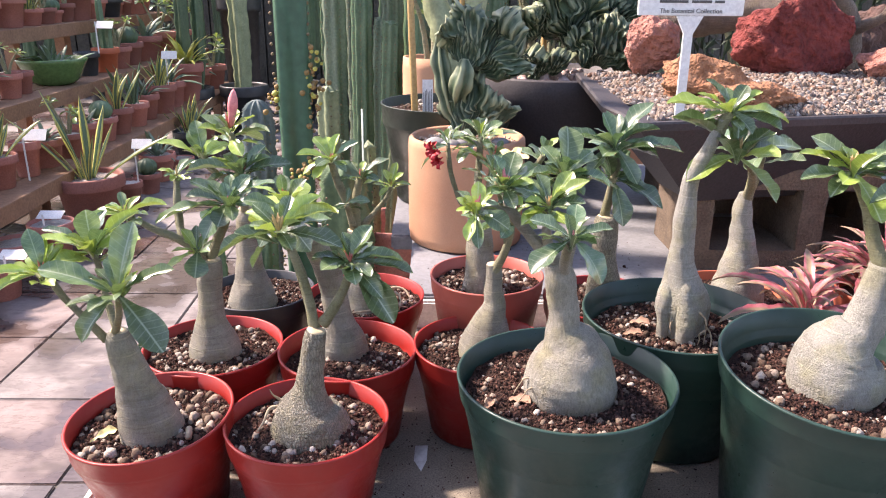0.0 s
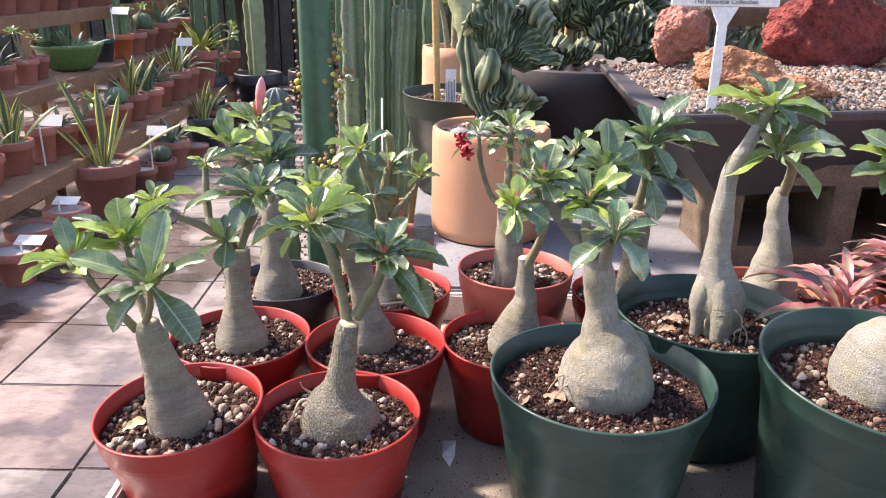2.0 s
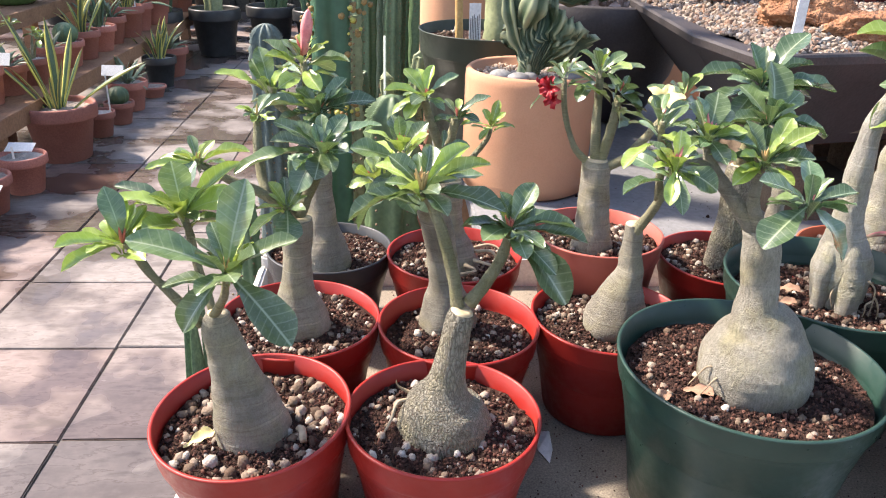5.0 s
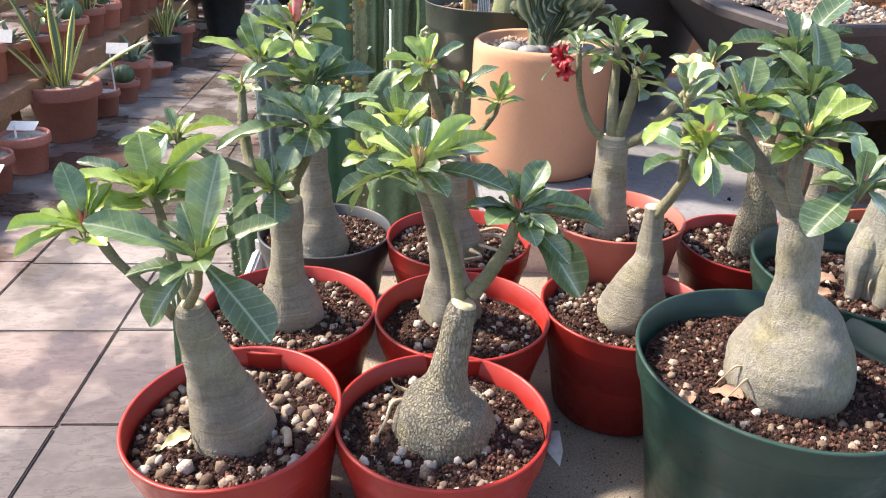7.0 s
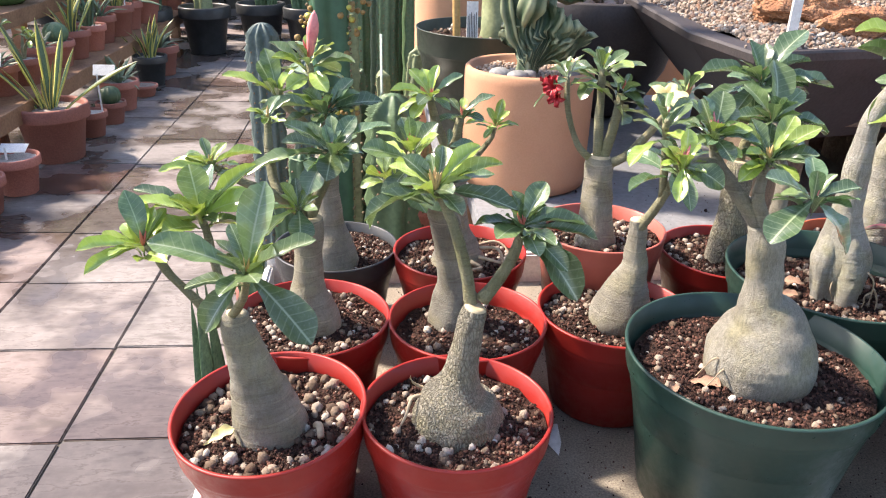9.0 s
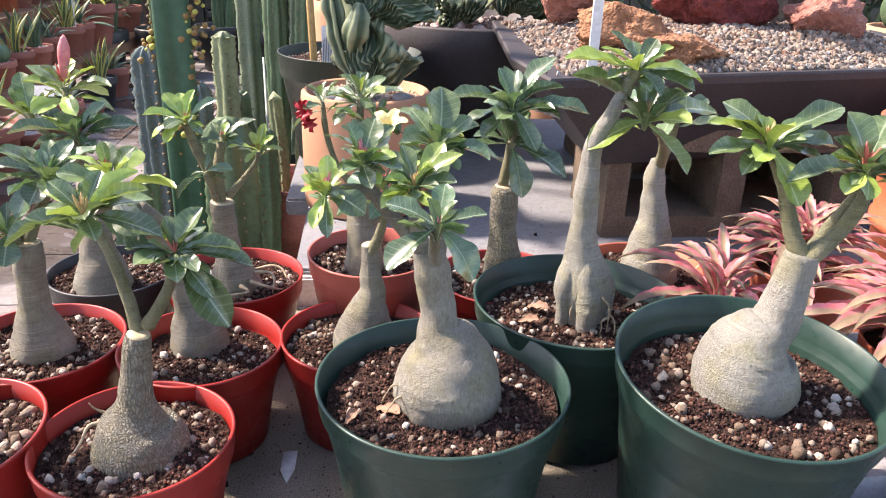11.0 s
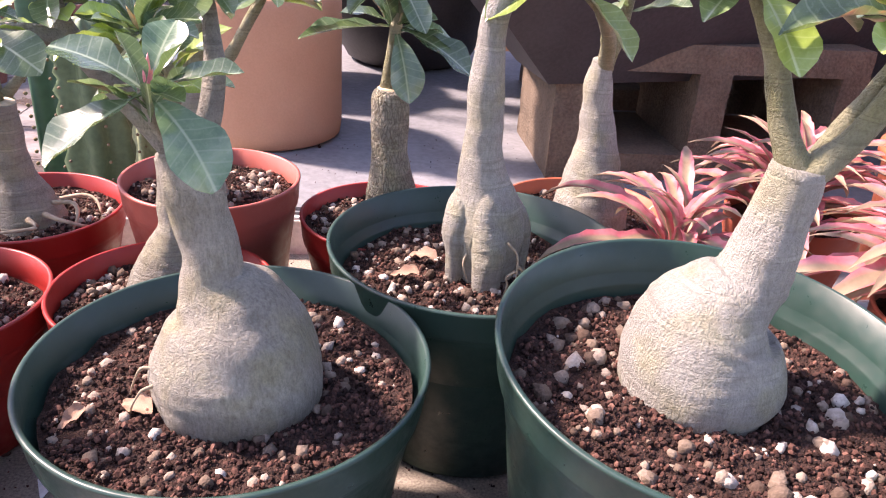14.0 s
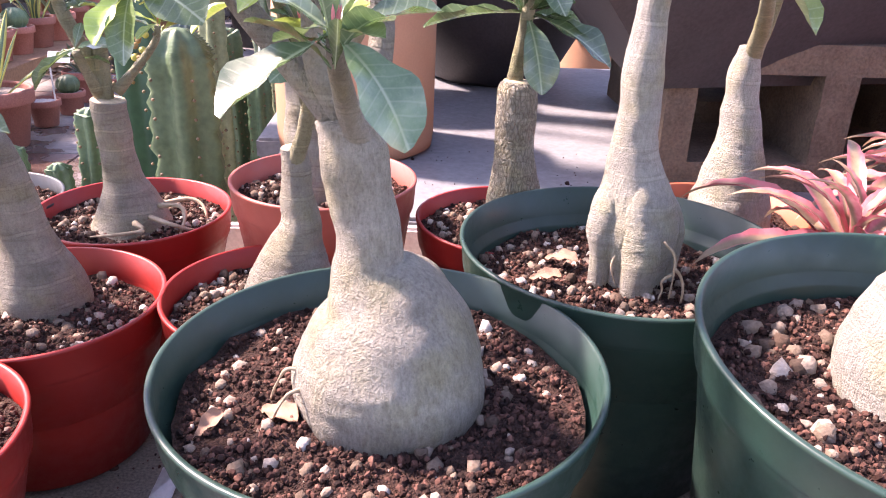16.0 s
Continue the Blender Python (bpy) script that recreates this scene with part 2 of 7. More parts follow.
CONCRETE = mottled("concrete_block", (0.07, 0.052, 0.037), (0.2, 0.147, 0.102), 18, 0.95, 0.8, 260, 0, 0.004)
GRAVEL = island_mat("gravel", ((0.0, (0.13, 0.105, 0.095)), (0.25, (0.29, 0.23, 0.18)), (0.55, (0.39, 0.33, 0.275)), (0.75, (0.25, 0.14, 0.09)), (0.9, (0.16, 0.16, 0.165)), (1.0, (0.47, 0.44, 0.40))), 0.9)
GRAVEL_BED = mottled("gravel_bed", (0.16, 0.13, 0.11), (0.4, 0.35, 0.3), 120, 0.95, 0.9, 260, 0, 0.004)
PALE_GRIT = mottled("pale_top_grit", (0.34, 0.31, 0.28), (0.6, 0.57, 0.53), 120, 0.95, 0.9, 260, 0, 0.004)
PINKSTONE = island_mat("pink_pebble", ((0.0, (0.35, 0.24, 0.21)), (0.5, (0.5, 0.38, 0.34)), (1.0, (0.42, 0.34, 0.32))), 0.7, 60)
GREYSTONE = mottled("grey_stone", (0.16, 0.16, 0.16), (0.28, 0.28, 0.27), 60, 0.6, 0.2)
LAVA = mottled("red_lava_rock", (0.10, 0.014, 0.012), (0.25, 0.05, 0.04), 22, 0.95, 1.0, 90, 0, 0.02)
LAVA_TAN = mottled("tan_lava_rock", (0.20, 0.075, 0.035), (0.42, 0.22, 0.12), 30, 0.95, 1.0, 90, 0, 0.02)
LAVA_PINK = mottled("pink_lava_rock", (0.28, 0.1, 0.075), (0.46, 0.22, 0.17), 26, 0.95, 1.0, 90, 0, 0.02)
WOOD = mottled("shelf_wood", (0.20, 0.10, 0.055), (0.34, 0.19, 0.11), 8, 0.75, 0.3, 70)
CANE = mottled("bamboo_cane", (0.42, 0.26, 0.09), (0.55, 0.37, 0.16), 30, 0.5)
DRIFT = bark_mat("driftwood", (0.13, 0.095, 0.072), (0.29, 0.235, 0.19), 1.5, 0.6)
CACTUS = mottled("cactus_skin", (0.045, 0.10, 0.052), (0.11, 0.175, 0.09), 12, 0.5, 0.2, 120, 0.3)
CACTUS_GREY = mottled("grey_cactus", (0.075, 0.12, 0.08), (0.19, 0.235, 0.15), 9, 0.6, 0.3, 120, 0.3)
CACTUS_PALE = mottled("pale_cactus", (0.16, 0.2, 0.1), (0.32, 0.36, 0.2), 14, 0.6, 0.3, 120)
CACTUS_BLUE = mottled("blue_cactus", (0.07, 0.11, 0.105), (0.15, 0.2, 0.19), 20, 0.6, 0.3, 120, 0.1)


def crest_mat():
    """Dark crested euphorbia skin, the ridge tops corky and pale."""
    m, nt, p, co = material("crested_skin", 0.5, 0, 0.4)
    g = nt.nodes.new("ShaderNodeNewGeometry")
    n = noise_tex(nt, co, 140, 5, 0.6)
    n2 = noise_tex(nt, co, 22, 3)
    c = ramp(nt, n2, ((0.3, (0.032, 0.06, 0.036)), (0.7, (0.07, 0.115, 0.06))))
    c = mix(nt, 0.6, c, ramp(nt, n, ((0.3, (0.6, 0.6, 0.6)), (0.7, (1.25, 1.25, 1.25)))), 'MULTIPLY')
    c = mix(nt, ramp(nt, g.outputs["Pointiness"], ((0.505, (0, 0, 0)), (0.57, (1, 1, 1)))), c, (0.25, 0.28, 0.17))
    nt.links.new(c, p.inputs["Base Color"])
    bump(nt, p, n, 0.3, 0.002)
    return m


CREST = crest_mat()
SPINE = mottled("areole", (0.10, 0.07, 0.04), (0.25, 0.18, 0.1), 60, 0.8)
FRUIT = mottled("yellow_fruit", (0.36, 0.34, 0.06), (0.5, 0.46, 0.1), 60, 0.5)
FRUIT_BROWN = mottled("dry_fruit", (0.16, 0.09, 0.03), (0.35, 0.23, 0.08), 60, 0.7)
SANS = mottled("sansevieria_leaf", (0.03, 0.075, 0.04), (0.10, 0.17, 0.09), 60, 0.4, 0, 120, 0.2)
SANS_EDGE = mottled("yellow_leaf_edge", (0.42, 0.42, 0.10), (0.55, 0.52, 0.16), 30, 0.4)
AGAVE = mottled("agave_leaf", (0.08, 0.13, 0.08), (0.2, 0.26, 0.17), 30, 0.5, 0, 120, 0.3)
YELLOWLEAF = leaf_mat("yellow_green_leaf", (0.3, 0.34, 0.05), (0.45, 0.46, 0.1), (0.5, 0.5, 0.2), (0.5, 0.55, 0.1))
FENCE = mottled("dark_fence", (0.04, 0.036, 0.03), (0.10, 0.088, 0.07), 5, 0.9, 0.4, 40, 0.3)
SHRUB = mottled("dark_shrub", (0.02, 0.04, 0.02), (0.06, 0.10, 0.045), 8, 0.6, 0, 40, 0.3)


def paving_mat():
    """Grey to rose paving with dried silt; darker patches paint damp and dappled shade together."""
    m, nt, p, co = material("paving", 0.7, 0, 0.5)
    oi = nt.nodes.new("ShaderNodeObjectInfo")
    g = nt.nodes.new("ShaderNodeNewGeometry")
    n1 = noise_tex(nt, g.outputs["Position"], 3.2, 5, 0.6)
    n2 = noise_tex(nt, g.outputs["Position"], 40, 5, 0.65)
    n3 = noise_tex(nt, g.outputs["Position"], 2.1, 4, 0.55)
    c = ramp(nt, oi.outputs["Random"], ((0.0, (0.185, 0.17, 0.166)), (0.5, (0.25, 0.232, 0.226)), (0.8, (0.22, 0.17, 0.16)), (1.0, (0.19, 0.123, 0.113))))
    c = mix(nt, 0.7, c, ramp(nt, n1, ((0.32, (0.5, 0.47, 0.46)), (0.46, (0.95, 0.93, 0.92)), (0.62, (1.18, 1.16, 1.15)))), 'MULTIPLY')
    c = mix(nt, 0.5, c, ramp(nt, n2, ((0.3, (0.7, 0.7, 0.7)), (0.7, (1.1, 1.1, 1.1)))), 'MULTIPLY')
    st = node(nt, "ShaderNodeMapping")
    st.inputs["Scale"].default_value = (1.6, 5.0, 1)
    st.inputs["Rotation"].default_value = (0, 0, 0.25)
    nt.links.new(g.outputs["Position"], st.inputs[0])
    silt = noise_tex(nt, st.outputs[0], 2.6, 6, 0.6)
    c = mix(nt, 0.75, c, ramp(nt, silt, ((0.36, (0.55, 0.53, 0.52)), (0.44, (1, 1, 1)), (0.495, (1.05, 1.05, 1.05)), (0.505, (0.6, 0.56, 0.53)), (0.53, (1, 1, 1)), (0.62, (0.8, 0.78, 0.77)))), 'MULTIPLY')
    # glossy damp, and dappled shade painted into the colour by the same mask
    damp_dapple = ramp(nt, n3, ((0.44, (0, 0, 0)), (0.54, (1, 1, 1))))
    c = mix(nt, damp_dapple, c, mix(nt, 1.0, c, (0.5, 0.46, 0.43), 'MULTIPLY'))
    nt.links.new(c, p.inputs["Base Color"])
    nt.links.new(ramp(nt, n3, ((0.44, (0.75, 0.75, 0.75)), (0.55, (0.1, 0.1, 0.1)))), p.inputs["Roughness"])
    bump(nt, p, n2, 0.12, 0.003)
    return m


PAVING = paving_mat()
GROUT = mottled("paving_joint", (0.06, 0.054, 0.048), (0.12, 0.108, 0.095), 30, 0.95, 0.4)


def crypt_mat():
    """Pink bromeliad leaf with a grey-green stripe down the middle."""
    m, nt, p, co = material("pink_bromeliad_leaf", 0.45, 0, 0.4)
    sp = nt.nodes.new("ShaderNodeSeparateXYZ")
    nt.links.new(co, sp.inputs[0])
    ab = node(nt, "ShaderNodeMath")
    ab.operation = 'ABSOLUTE'
    nt.links.new(sp.outputs["Y"], ab.inputs[0])
    n1 = noise_tex(nt, co, 9, 4)
    pink = ramp(nt, n1, ((0.3, (0.5, 0.12, 0.145)), (0.7, (0.7, 0.29, 0.3))))
    green = ramp(nt, n1, ((0.3, (0.23, 0.165, 0.105)), (0.7, (0.37, 0.29, 0.19))))
    c = mix(nt, ramp(nt, ab.outputs[0], ((0.018, (1, 1, 1)), (0.036, (0, 0, 0)))), pink, green)
    oi = nt.nodes.new("ShaderNodeObjectInfo")
    hs = nt.nodes.new("ShaderNodeHueSaturation")
    mr = node(nt, "ShaderNodeMapRange")
    nt.links.new(oi.outputs["Random"], mr.inputs[0])
    mr.inputs[3].default_value, mr.inputs[4].default_value = 0.75, 1.3
    nt.links.new(mr.outputs[0], hs.inputs["Value"])
    nt.links.new(c, hs.inputs["Color"])
    nt.links.new(hs.outputs[0], p.inputs["Base Color"])
    tr = nt.nodes.new("ShaderNodeBsdfTranslucent")
    nt.links.new(hs.outputs[0], tr.inputs[0])
    ms = nt.nodes.new("ShaderNodeMixShader")
    ms.inputs[0].default_value = 0.3
    nt.links.new(p.outputs[0], ms.inputs[1])
    nt.links.new(tr.outputs[0], ms.inputs[2])
    nt.links.new(ms.outputs[0], nt.nodes["Material Output"].inputs[0])
    return m


CRYPT = crypt_mat()

BROMPOT = plastic_pot("terracotta_red_plastic", (0.36, 0.075, 0.038), (0.46, 0.115, 0.062))


# ---- building helpers ----
RIM = 0.8          # height of the red pots' rims over the floor
TRAY = 0.693       # floor of the tray
TOP = 0.738        # table top behind the tray
rng = random.Random(7)


def thing(name, at, label, category, group="", kind=""):
    ob = new(name)
    ob.location = at
    ob.empty_display_size = 0.05
    return tagged(ob, label, category, group, kind)


def link_mesh(name, bm, mat, smooth=True):
    me = bpy.data.meshes.new(name)
    bm.to_mesh(me)
    bm.free()
    me.materials.append(mat)
    if smooth:
        me.polygons.foreach_set("use_smooth", [True] * len(me.polygons))
    return me


def part(name, bm, mat, parent, label="", smooth=True):
    ob = new(name, link_mesh(name, bm, mat, smooth))
    ob.parent = parent
    if label:
        ob["label"] = label
    return ob


def solid(name, bm, mat, label, category, kind="", group="", smooth=False, at=None):
    ob = new(name, link_mesh(name, bm, mat, smooth))
    if at:
        ob.location = at
    return tagged(ob, label, category, group, kind)


def piece(name, me, parent, m):
    ob = new(name, me)
    ob.parent = parent
    ob.matrix_basis = m
    return ob


def lathe(profile, seg=40, wob=0.0):
    """A turned body from (radius, height) pairs."""
    bm = bmesh.new()
    rings = []
    for r, z in profile:
        if r < 1e-5:
            rings.append([bm.verts.new((0, 0, z))])
        else:
            rings.append([bm.verts.new((r * math.cos(2 * math.pi * i / seg) * (1 + wob * math.sin(3 * i / seg * 6.283 + z * 9)), r * math.sin(2 * math.pi * i / seg), z)) for i in range(seg)])
    for a, b in zip(rings, rings[1:]):
        for i in range(seg):
            j = (i + 1) % seg
            if len(a) == 1 and len(b) == 1:
                continue
            if len(a) == 1:
                bm.faces.new((a[0], b[j], b[i]))
            elif len(b) == 1:
                bm.faces.new((a[i], a[j], b[0]))
            else:
                bm.faces.new((a[i], a[j], b[j], b[i]))
    bmesh.ops.recalc_face_normals(bm, faces=bm.faces)
    return bm


def spline(pts, n):
    """Points and radii drawn through the given ones smoothly."""
    P = [np.array(p, float) for p in pts]
    P = [2 * P[0] - P[1]] + P + [2 * P[-1] - P[-2]]
    out = []
    for i in range(1, len(P) - 2):
        for k in range(n):
            t = k / n
            a, b, c, d = P[i - 1:i + 3]
            out.append(0.5 * (2 * b + (c - a) * t + (2 * a - 5 * b + 4 * c - d) * t * t + (3 * b - a - 3 * c + d) * t ** 3))
    out.append(P[-2])
    return out


def tube(pts, seg=12, n=5, bm=None, rough=0.0, seed=0.0, freq=40.0, cap=True, shape=None):
    """A limb swept along (x, y, z, r); rough: uneven skin; shape: radius factor by angle."""
    bm = bm or bmesh.new()
    sp = spline(pts, n)
    up = Vector((0.31, 0.95, 0.05)).normalized()
    rings = []
    for k, p in enumerate(sp):
        q = sp[min(k + 1, len(sp) - 1)] - sp[max(k - 1, 0)]
        d = Vector(q[:3]).normalized()
        side = up.cross(d)
        if side.length < 0.05:
            side = Vector((1, 0, 0)).cross(d)
        side.normalize()
        oth = d.cross(side)
        ring = []
        for i in range(seg):
            a = 2 * math.pi * i / seg
            r = max(p[3], 0.0004) * (shape(a, k) if shape else 1.0)
            v = Vector(p[:3]) + (side * math.cos(a) + oth * math.sin(a)) * r
            if rough:
                v += (v - Vector(p[:3])).normalized() * noise.noise(v * freq + Vector((seed, seed, 0))) * rough
            ring.append(bm.verts.new(v))
        rings.append(ring)
    for a, b in zip(rings, rings[1:]):
        for i in range(seg):
            j = (i + 1) % seg
            bm.faces.new((a[i], a[j], b[j], b[i]))
    if cap:
        bm.faces.new(rings[-1])
        bm.faces.new(list(reversed(rings[0])))
    return bm


def box(bm, x0, y0, z0, x1, y1, z1, bevel=0.0):
    made = bmesh.ops.create_cube(bm, size=1.0, matrix=Matrix.Translation(((x0 + x1) / 2, (y0 + y1) / 2, (z0 + z1) / 2)) @ Matrix.Diagonal((x1 - x0, y1 - y0, z1 - z0, 1)))
    if bevel:
        vs = set(made["verts"])
        es = [e for e in bm.edges if e.verts[0] in vs and e.verts[1] in vs]
        bmesh.ops.bevel(bm, geom=es, offset=bevel, segments=2, affect='EDGES')
    return bm


def lump(verts, faces, at, size, squash, seed):
    """One rough grain, added to lists for from_pydata."""
    base = len(verts)
    r = random.Random(seed)
    m = Euler((r.uniform(0, 6), r.uniform(0, 6), r.uniform(0, 6))).to_matrix()
    for v in GRAIN_V:
        w = m @ Vector((v[0] * r.uniform(0.65, 1.3), v[1] * r.uniform(0.5, 1.05), v[2] * squash * r.uniform(0.65, 1.3)))
        verts.append((at[0] + w.x * size, at[1] + w.y * size, at[2] + w.z * size))
    faces.extend(tuple(i + base for i in f) for f in GRAIN_F)


_bm = bmesh.new()
bmesh.ops.create_icosphere(_bm, subdivisions=1, radius=1.0)
_bm.verts.index_update()
GRAIN_V = [v.co[:] for v in _bm.verts]
GRAIN_F = [tuple(v.index for v in f.verts) for f in _bm.faces]
_bm.free()


def grains(name, mat, parent, count, radius, z, size, seed, squash=0.8, hole=0.0, hole_at=(0, 0), slope=(0, 0), lift=0.05, sizes=3.6, ground=None):
    verts, faces = [], []
    r = random.Random(seed)
    while count > 0:
        a, d = r.uniform(0, 6.283), radius * math.sqrt(r.random())
        x, y = d * math.cos(a), d * math.sin(a)
        if math.hypot(x - hole_at[0], y - hole_at[1]) < hole:
            continue
        s = size * r.uniform(0.45, 1.0) ** sizes * 1.3
        up = ground(x, y) if ground else 0.004 * noise.noise(Vector((x * 40, y * 40, seed)))
        lump(verts, faces, (x, y, z + s * lift + x * slope[0] + y * slope[1] + up), s, squash, r.random())
        count -= 1
    me = bpy.data.meshes.new(name)
    me.from_pydata(verts, [], faces)
    me.materials.append(mat)
    if size > 0.003:
        me.polygons.foreach_set("use_smooth", [True] * len(me.polygons))
    ob = new(name, me)
    ob.parent = parent
    ob["kind"] = "stuff"
    return ob


def soil_relief(x, y, radius, seed, mound):
    p = Vector((x, y, 0))
    return 0.005 * noise.noise(p * 45 + Vector((seed, 0, 0))) + 0.003 * noise.noise(p * 160 + Vector((seed, 5, 0))) + mound * (1 - min(1, math.hypot(x, y) / radius))


def soil_disc(radius, z, seed, mound=0.004):
    bm = bmesh.new()
    rings = [[bm.verts.new((0, 0, z + mound))]]
    for k in range(1, 15):
        d = radius * k / 14
        rings.append([])
        for i in range(48):
            a = 2 * math.pi * i / 48
            p = Vector((d * math.cos(a), d * math.sin(a), 0))
            rings[-1].append(bm.verts.new((p.x, p.y, z + soil_relief(p.x, p.y, radius, seed, mound))))
    for i in range(48):
        bm.faces.new((rings[0][0], rings[1][i], rings[1][(i + 1) % 48]))
    for a, b in zip(rings[1:], rings[2:]):
        for i in range(48):
            j = (i + 1) % 48
            bm.faces.new((a[i], b[i], b[j], a[j]))
    return bm


def nursery_pot_profile(r, h, lip=0.022, taper=0.74):
    """Thin-walled plastic pot with a stepped collar below the rim."""
    rb = r * taper
    rl = rb + (r * 0.955 - rb) * (h - lip) / h
    return [(0, 0.004), (rb * 0.6, 0.004), (rb * 0.92, 0.001), (rb, 0.004), (rl - 0.0004, h - lip - 0.006), (rl + 0.0002, h - lip - 0.0045), (r * 0.968, h - lip + 0.0015), (r * 0.976, h - lip + 0.0045),
            (r * 0.99, h - 0.003), (r, h - 0.0015), (r, h), (r - 0.0012, h + 0.0006), (r - 0.003, h), (r * 0.965, h - lip), (r * 0.94, h - lip - 0.004), (rb * 0.95, 0.008), (0, 0.008)]


def clay_profile(r, h, lip=0.24):
    rb = r * 0.68
    rl = rb + (r * 0.93 - rb) * (1 - lip)
    return [(0, 0), (rb * 0.96, 0), (rb, h * 0.02), (rl, h * (1 - lip)), (r * 0.985, h * (1 - lip) + 0.001), (r, h * (1 - lip) + h * 0.03), (r, h * 0.97), (r * 0.975, h), (r * 0.9, h), (r * 0.88, h * 0.96), (r * 0.84, h * 0.8), (0, h * 0.8)]


# ---- leaves and flowers, shared by all the plants ----
def leaf_mesh(name, mat, width=0.36, fold=0.35, droop=0.22, waves=0.012, seed=0, nx=13):
    """A spoon-shaped leaf, one unit long along x, folded along its midrib."""
    bm = bmesh.new()
    rows = []
    for i in range(nx + 1):
        t = i / nx
        w = 0.5 * width * (math.sin(math.pi * min(1, t ** 1.95)) ** 0.6 if t < 0.985 else 0.12)
        w = max(w, 0.022 if t < 0.15 else 0.012)
        row = []
        for j in range(-2, 3):
            s = j / 2
            y = w * s
            z = abs(s) ** 1.4 * w * fold + 0.07 * math.sin(math.pi * t) - droop * t * t + waves * math.sin(t * 17 + s * 2 + seed) * abs(s)
            row.append(bm.verts.new((t * (1 - 0.12 * droop * t), y, z)))
        rows.append(row)
    for a, b in zip(rows, rows[1:]):
        for j in range(4):
            bm.faces.new((a[j], b[j], b[j + 1], a[j + 1]))
    return link_mesh(name, bm, mat)


def leaf_set(mat, tag):
    return [leaf_mesh("leaf_" + tag, mat, w, f, d, 0.022, s) for w, f, d, s in ((0.42, 0.40, 0.04, 0), (0.46, 0.30, 0.16, 2), (0.37, 0.6, -0.08, 4), (0.43, 0.25, 0.30, 6), (0.40, 0.75, 0.10, 8))]


LEAVES = {"green": leaf_set(LEAF, "a"), "blue": leaf_set(LEAF_BLUE, "b"), "new": leaf_set(LEAF_NEW, "c")}


def bud_mesh(mat, name="bud"):
    return link_mesh(name, lathe([(0, 0), (0.12, 0.05), (0.17, 0.3), (0.14, 0.6), (0.07, 0.85), (0, 1)], 8), mat)


BUDS = {"red": bud_mesh(BUD), "tan": bud_mesh(BUD_TAN), "pink": bud_mesh(PETAL_PINK)}


def rosette(branch, at, axis, n, size, seed, tone="green", young=0.25, bud="tan", nbud=4, budlen=0.009, spread=1.0):
    """A whorl of leaves round a shoot's tip: old ones flat and long below, young ones upright within."""
    r = random.Random(seed)
    ax = Vector(axis).normalized()
    rot_ = ax.to_track_quat('Z', 'Y').to_matrix().to_4x4()
    n = round(n * 1.35)
    for i in range(n):
        f = i / max(1, n - 1)
        a = i * 2.39996 + r.uniform(-0.25, 0.25) + seed
        el = radians(6 + 62 * f ** 1.3 + r.uniform(-20, 16)) / spread
        L = size * (1.0 - 0.55 * f) * r.uniform(0.82, 1.15)
        me = r.choice(LEAVES["new" if r.random() < young else tone])
        p = Vector(at) - ax * 0.02 * (1 - f)
        m = Matrix.Translation(p) @ rot_ @ pose(0, 0, 0, 0, 0, math.degrees(a)) @ pose(0.002, 0, 0, r.uniform(-35, 35), -math.degrees(el), r.uniform(-10, 10)) @ Matrix.Diagonal((L, L * r.uniform(0.9, 1.2), L, 1))
        piece("leaf", me, branch, m)
    for i in range(nbud):
        a = i * 2.4 + seed
        s = 0.72 * budlen * r.uniform(0.7, 1.3)
        m = Matrix.Translation(Vector(at)) @ rot_ @ pose(0, 0, 0, 0, 0, math.degrees(a)) @ pose(0, 0, 0, 0, r.uniform(2, 24), 0) @ Matrix.Diagonal((s * 0.8, s * 0.8, s * 1.4, 1))
        piece("bud", BUDS[bud], branch, m)


def trumpet(name, mat, branch, at, axis, size, lobes=5, ruffle=0.1, label=""):
    bm = bmesh.new()
    seg = lobes * 8
    rings = []
    for k, (rr, z) in enumerate(((0.05, 0), (0.09, 0.3), (0.16, 0.62), (0.3, 0.85), (0.55, 0.98), (0.7, 0.96))):
        ring = []
        for i in range(seg):
            a = 2 * math.pi * i / seg
            lobe = 1 + (0.28 * math.cos(lobes * a) if k > 3 else 0)
            zz = z + (ruffle * math.sin(a * lobes * 2 + k) if k > 3 else 0)
            ring.append(bm.verts.new((rr * lobe * math.cos(a), rr * lobe * math.sin(a), zz)))
        rings.append(ring)
    for a, b in zip(rings, rings[1:]):
        for i in range(seg):
            j = (i + 1) % seg
            bm.faces.new((a[i], a[j], b[j], b[i]))
    ob = part(name, bm, mat, branch, label)
    ob.matrix_basis = Matrix.Translation(Vector(at)) @ Vector(axis).to_track_quat('Z', 'Y').to_matrix().to_4x4() @ Matrix.Diagonal((size, size, size, 1))
    return ob


# ---- the setting ----
bm = bmesh.new()
box(bm, -400, -400, -0.3, 400, 400, -0.006)
solid("ground", bm, GROUT, "dark earth and joint sand under grey paving", "ground", "structure")

bm = bmesh.new()
box(bm, -7, 9.2, 0, 7, 9.3, 3.2)
for i in range(90):
    x = -7 + i * 0.155
    box(bm, x, 9.16, 0, x + 0.135, 9.2, 3.2)
solid("fence_back", bm, FENCE, "dark weathered board fence closing the nursery yard", "fence", "structure")

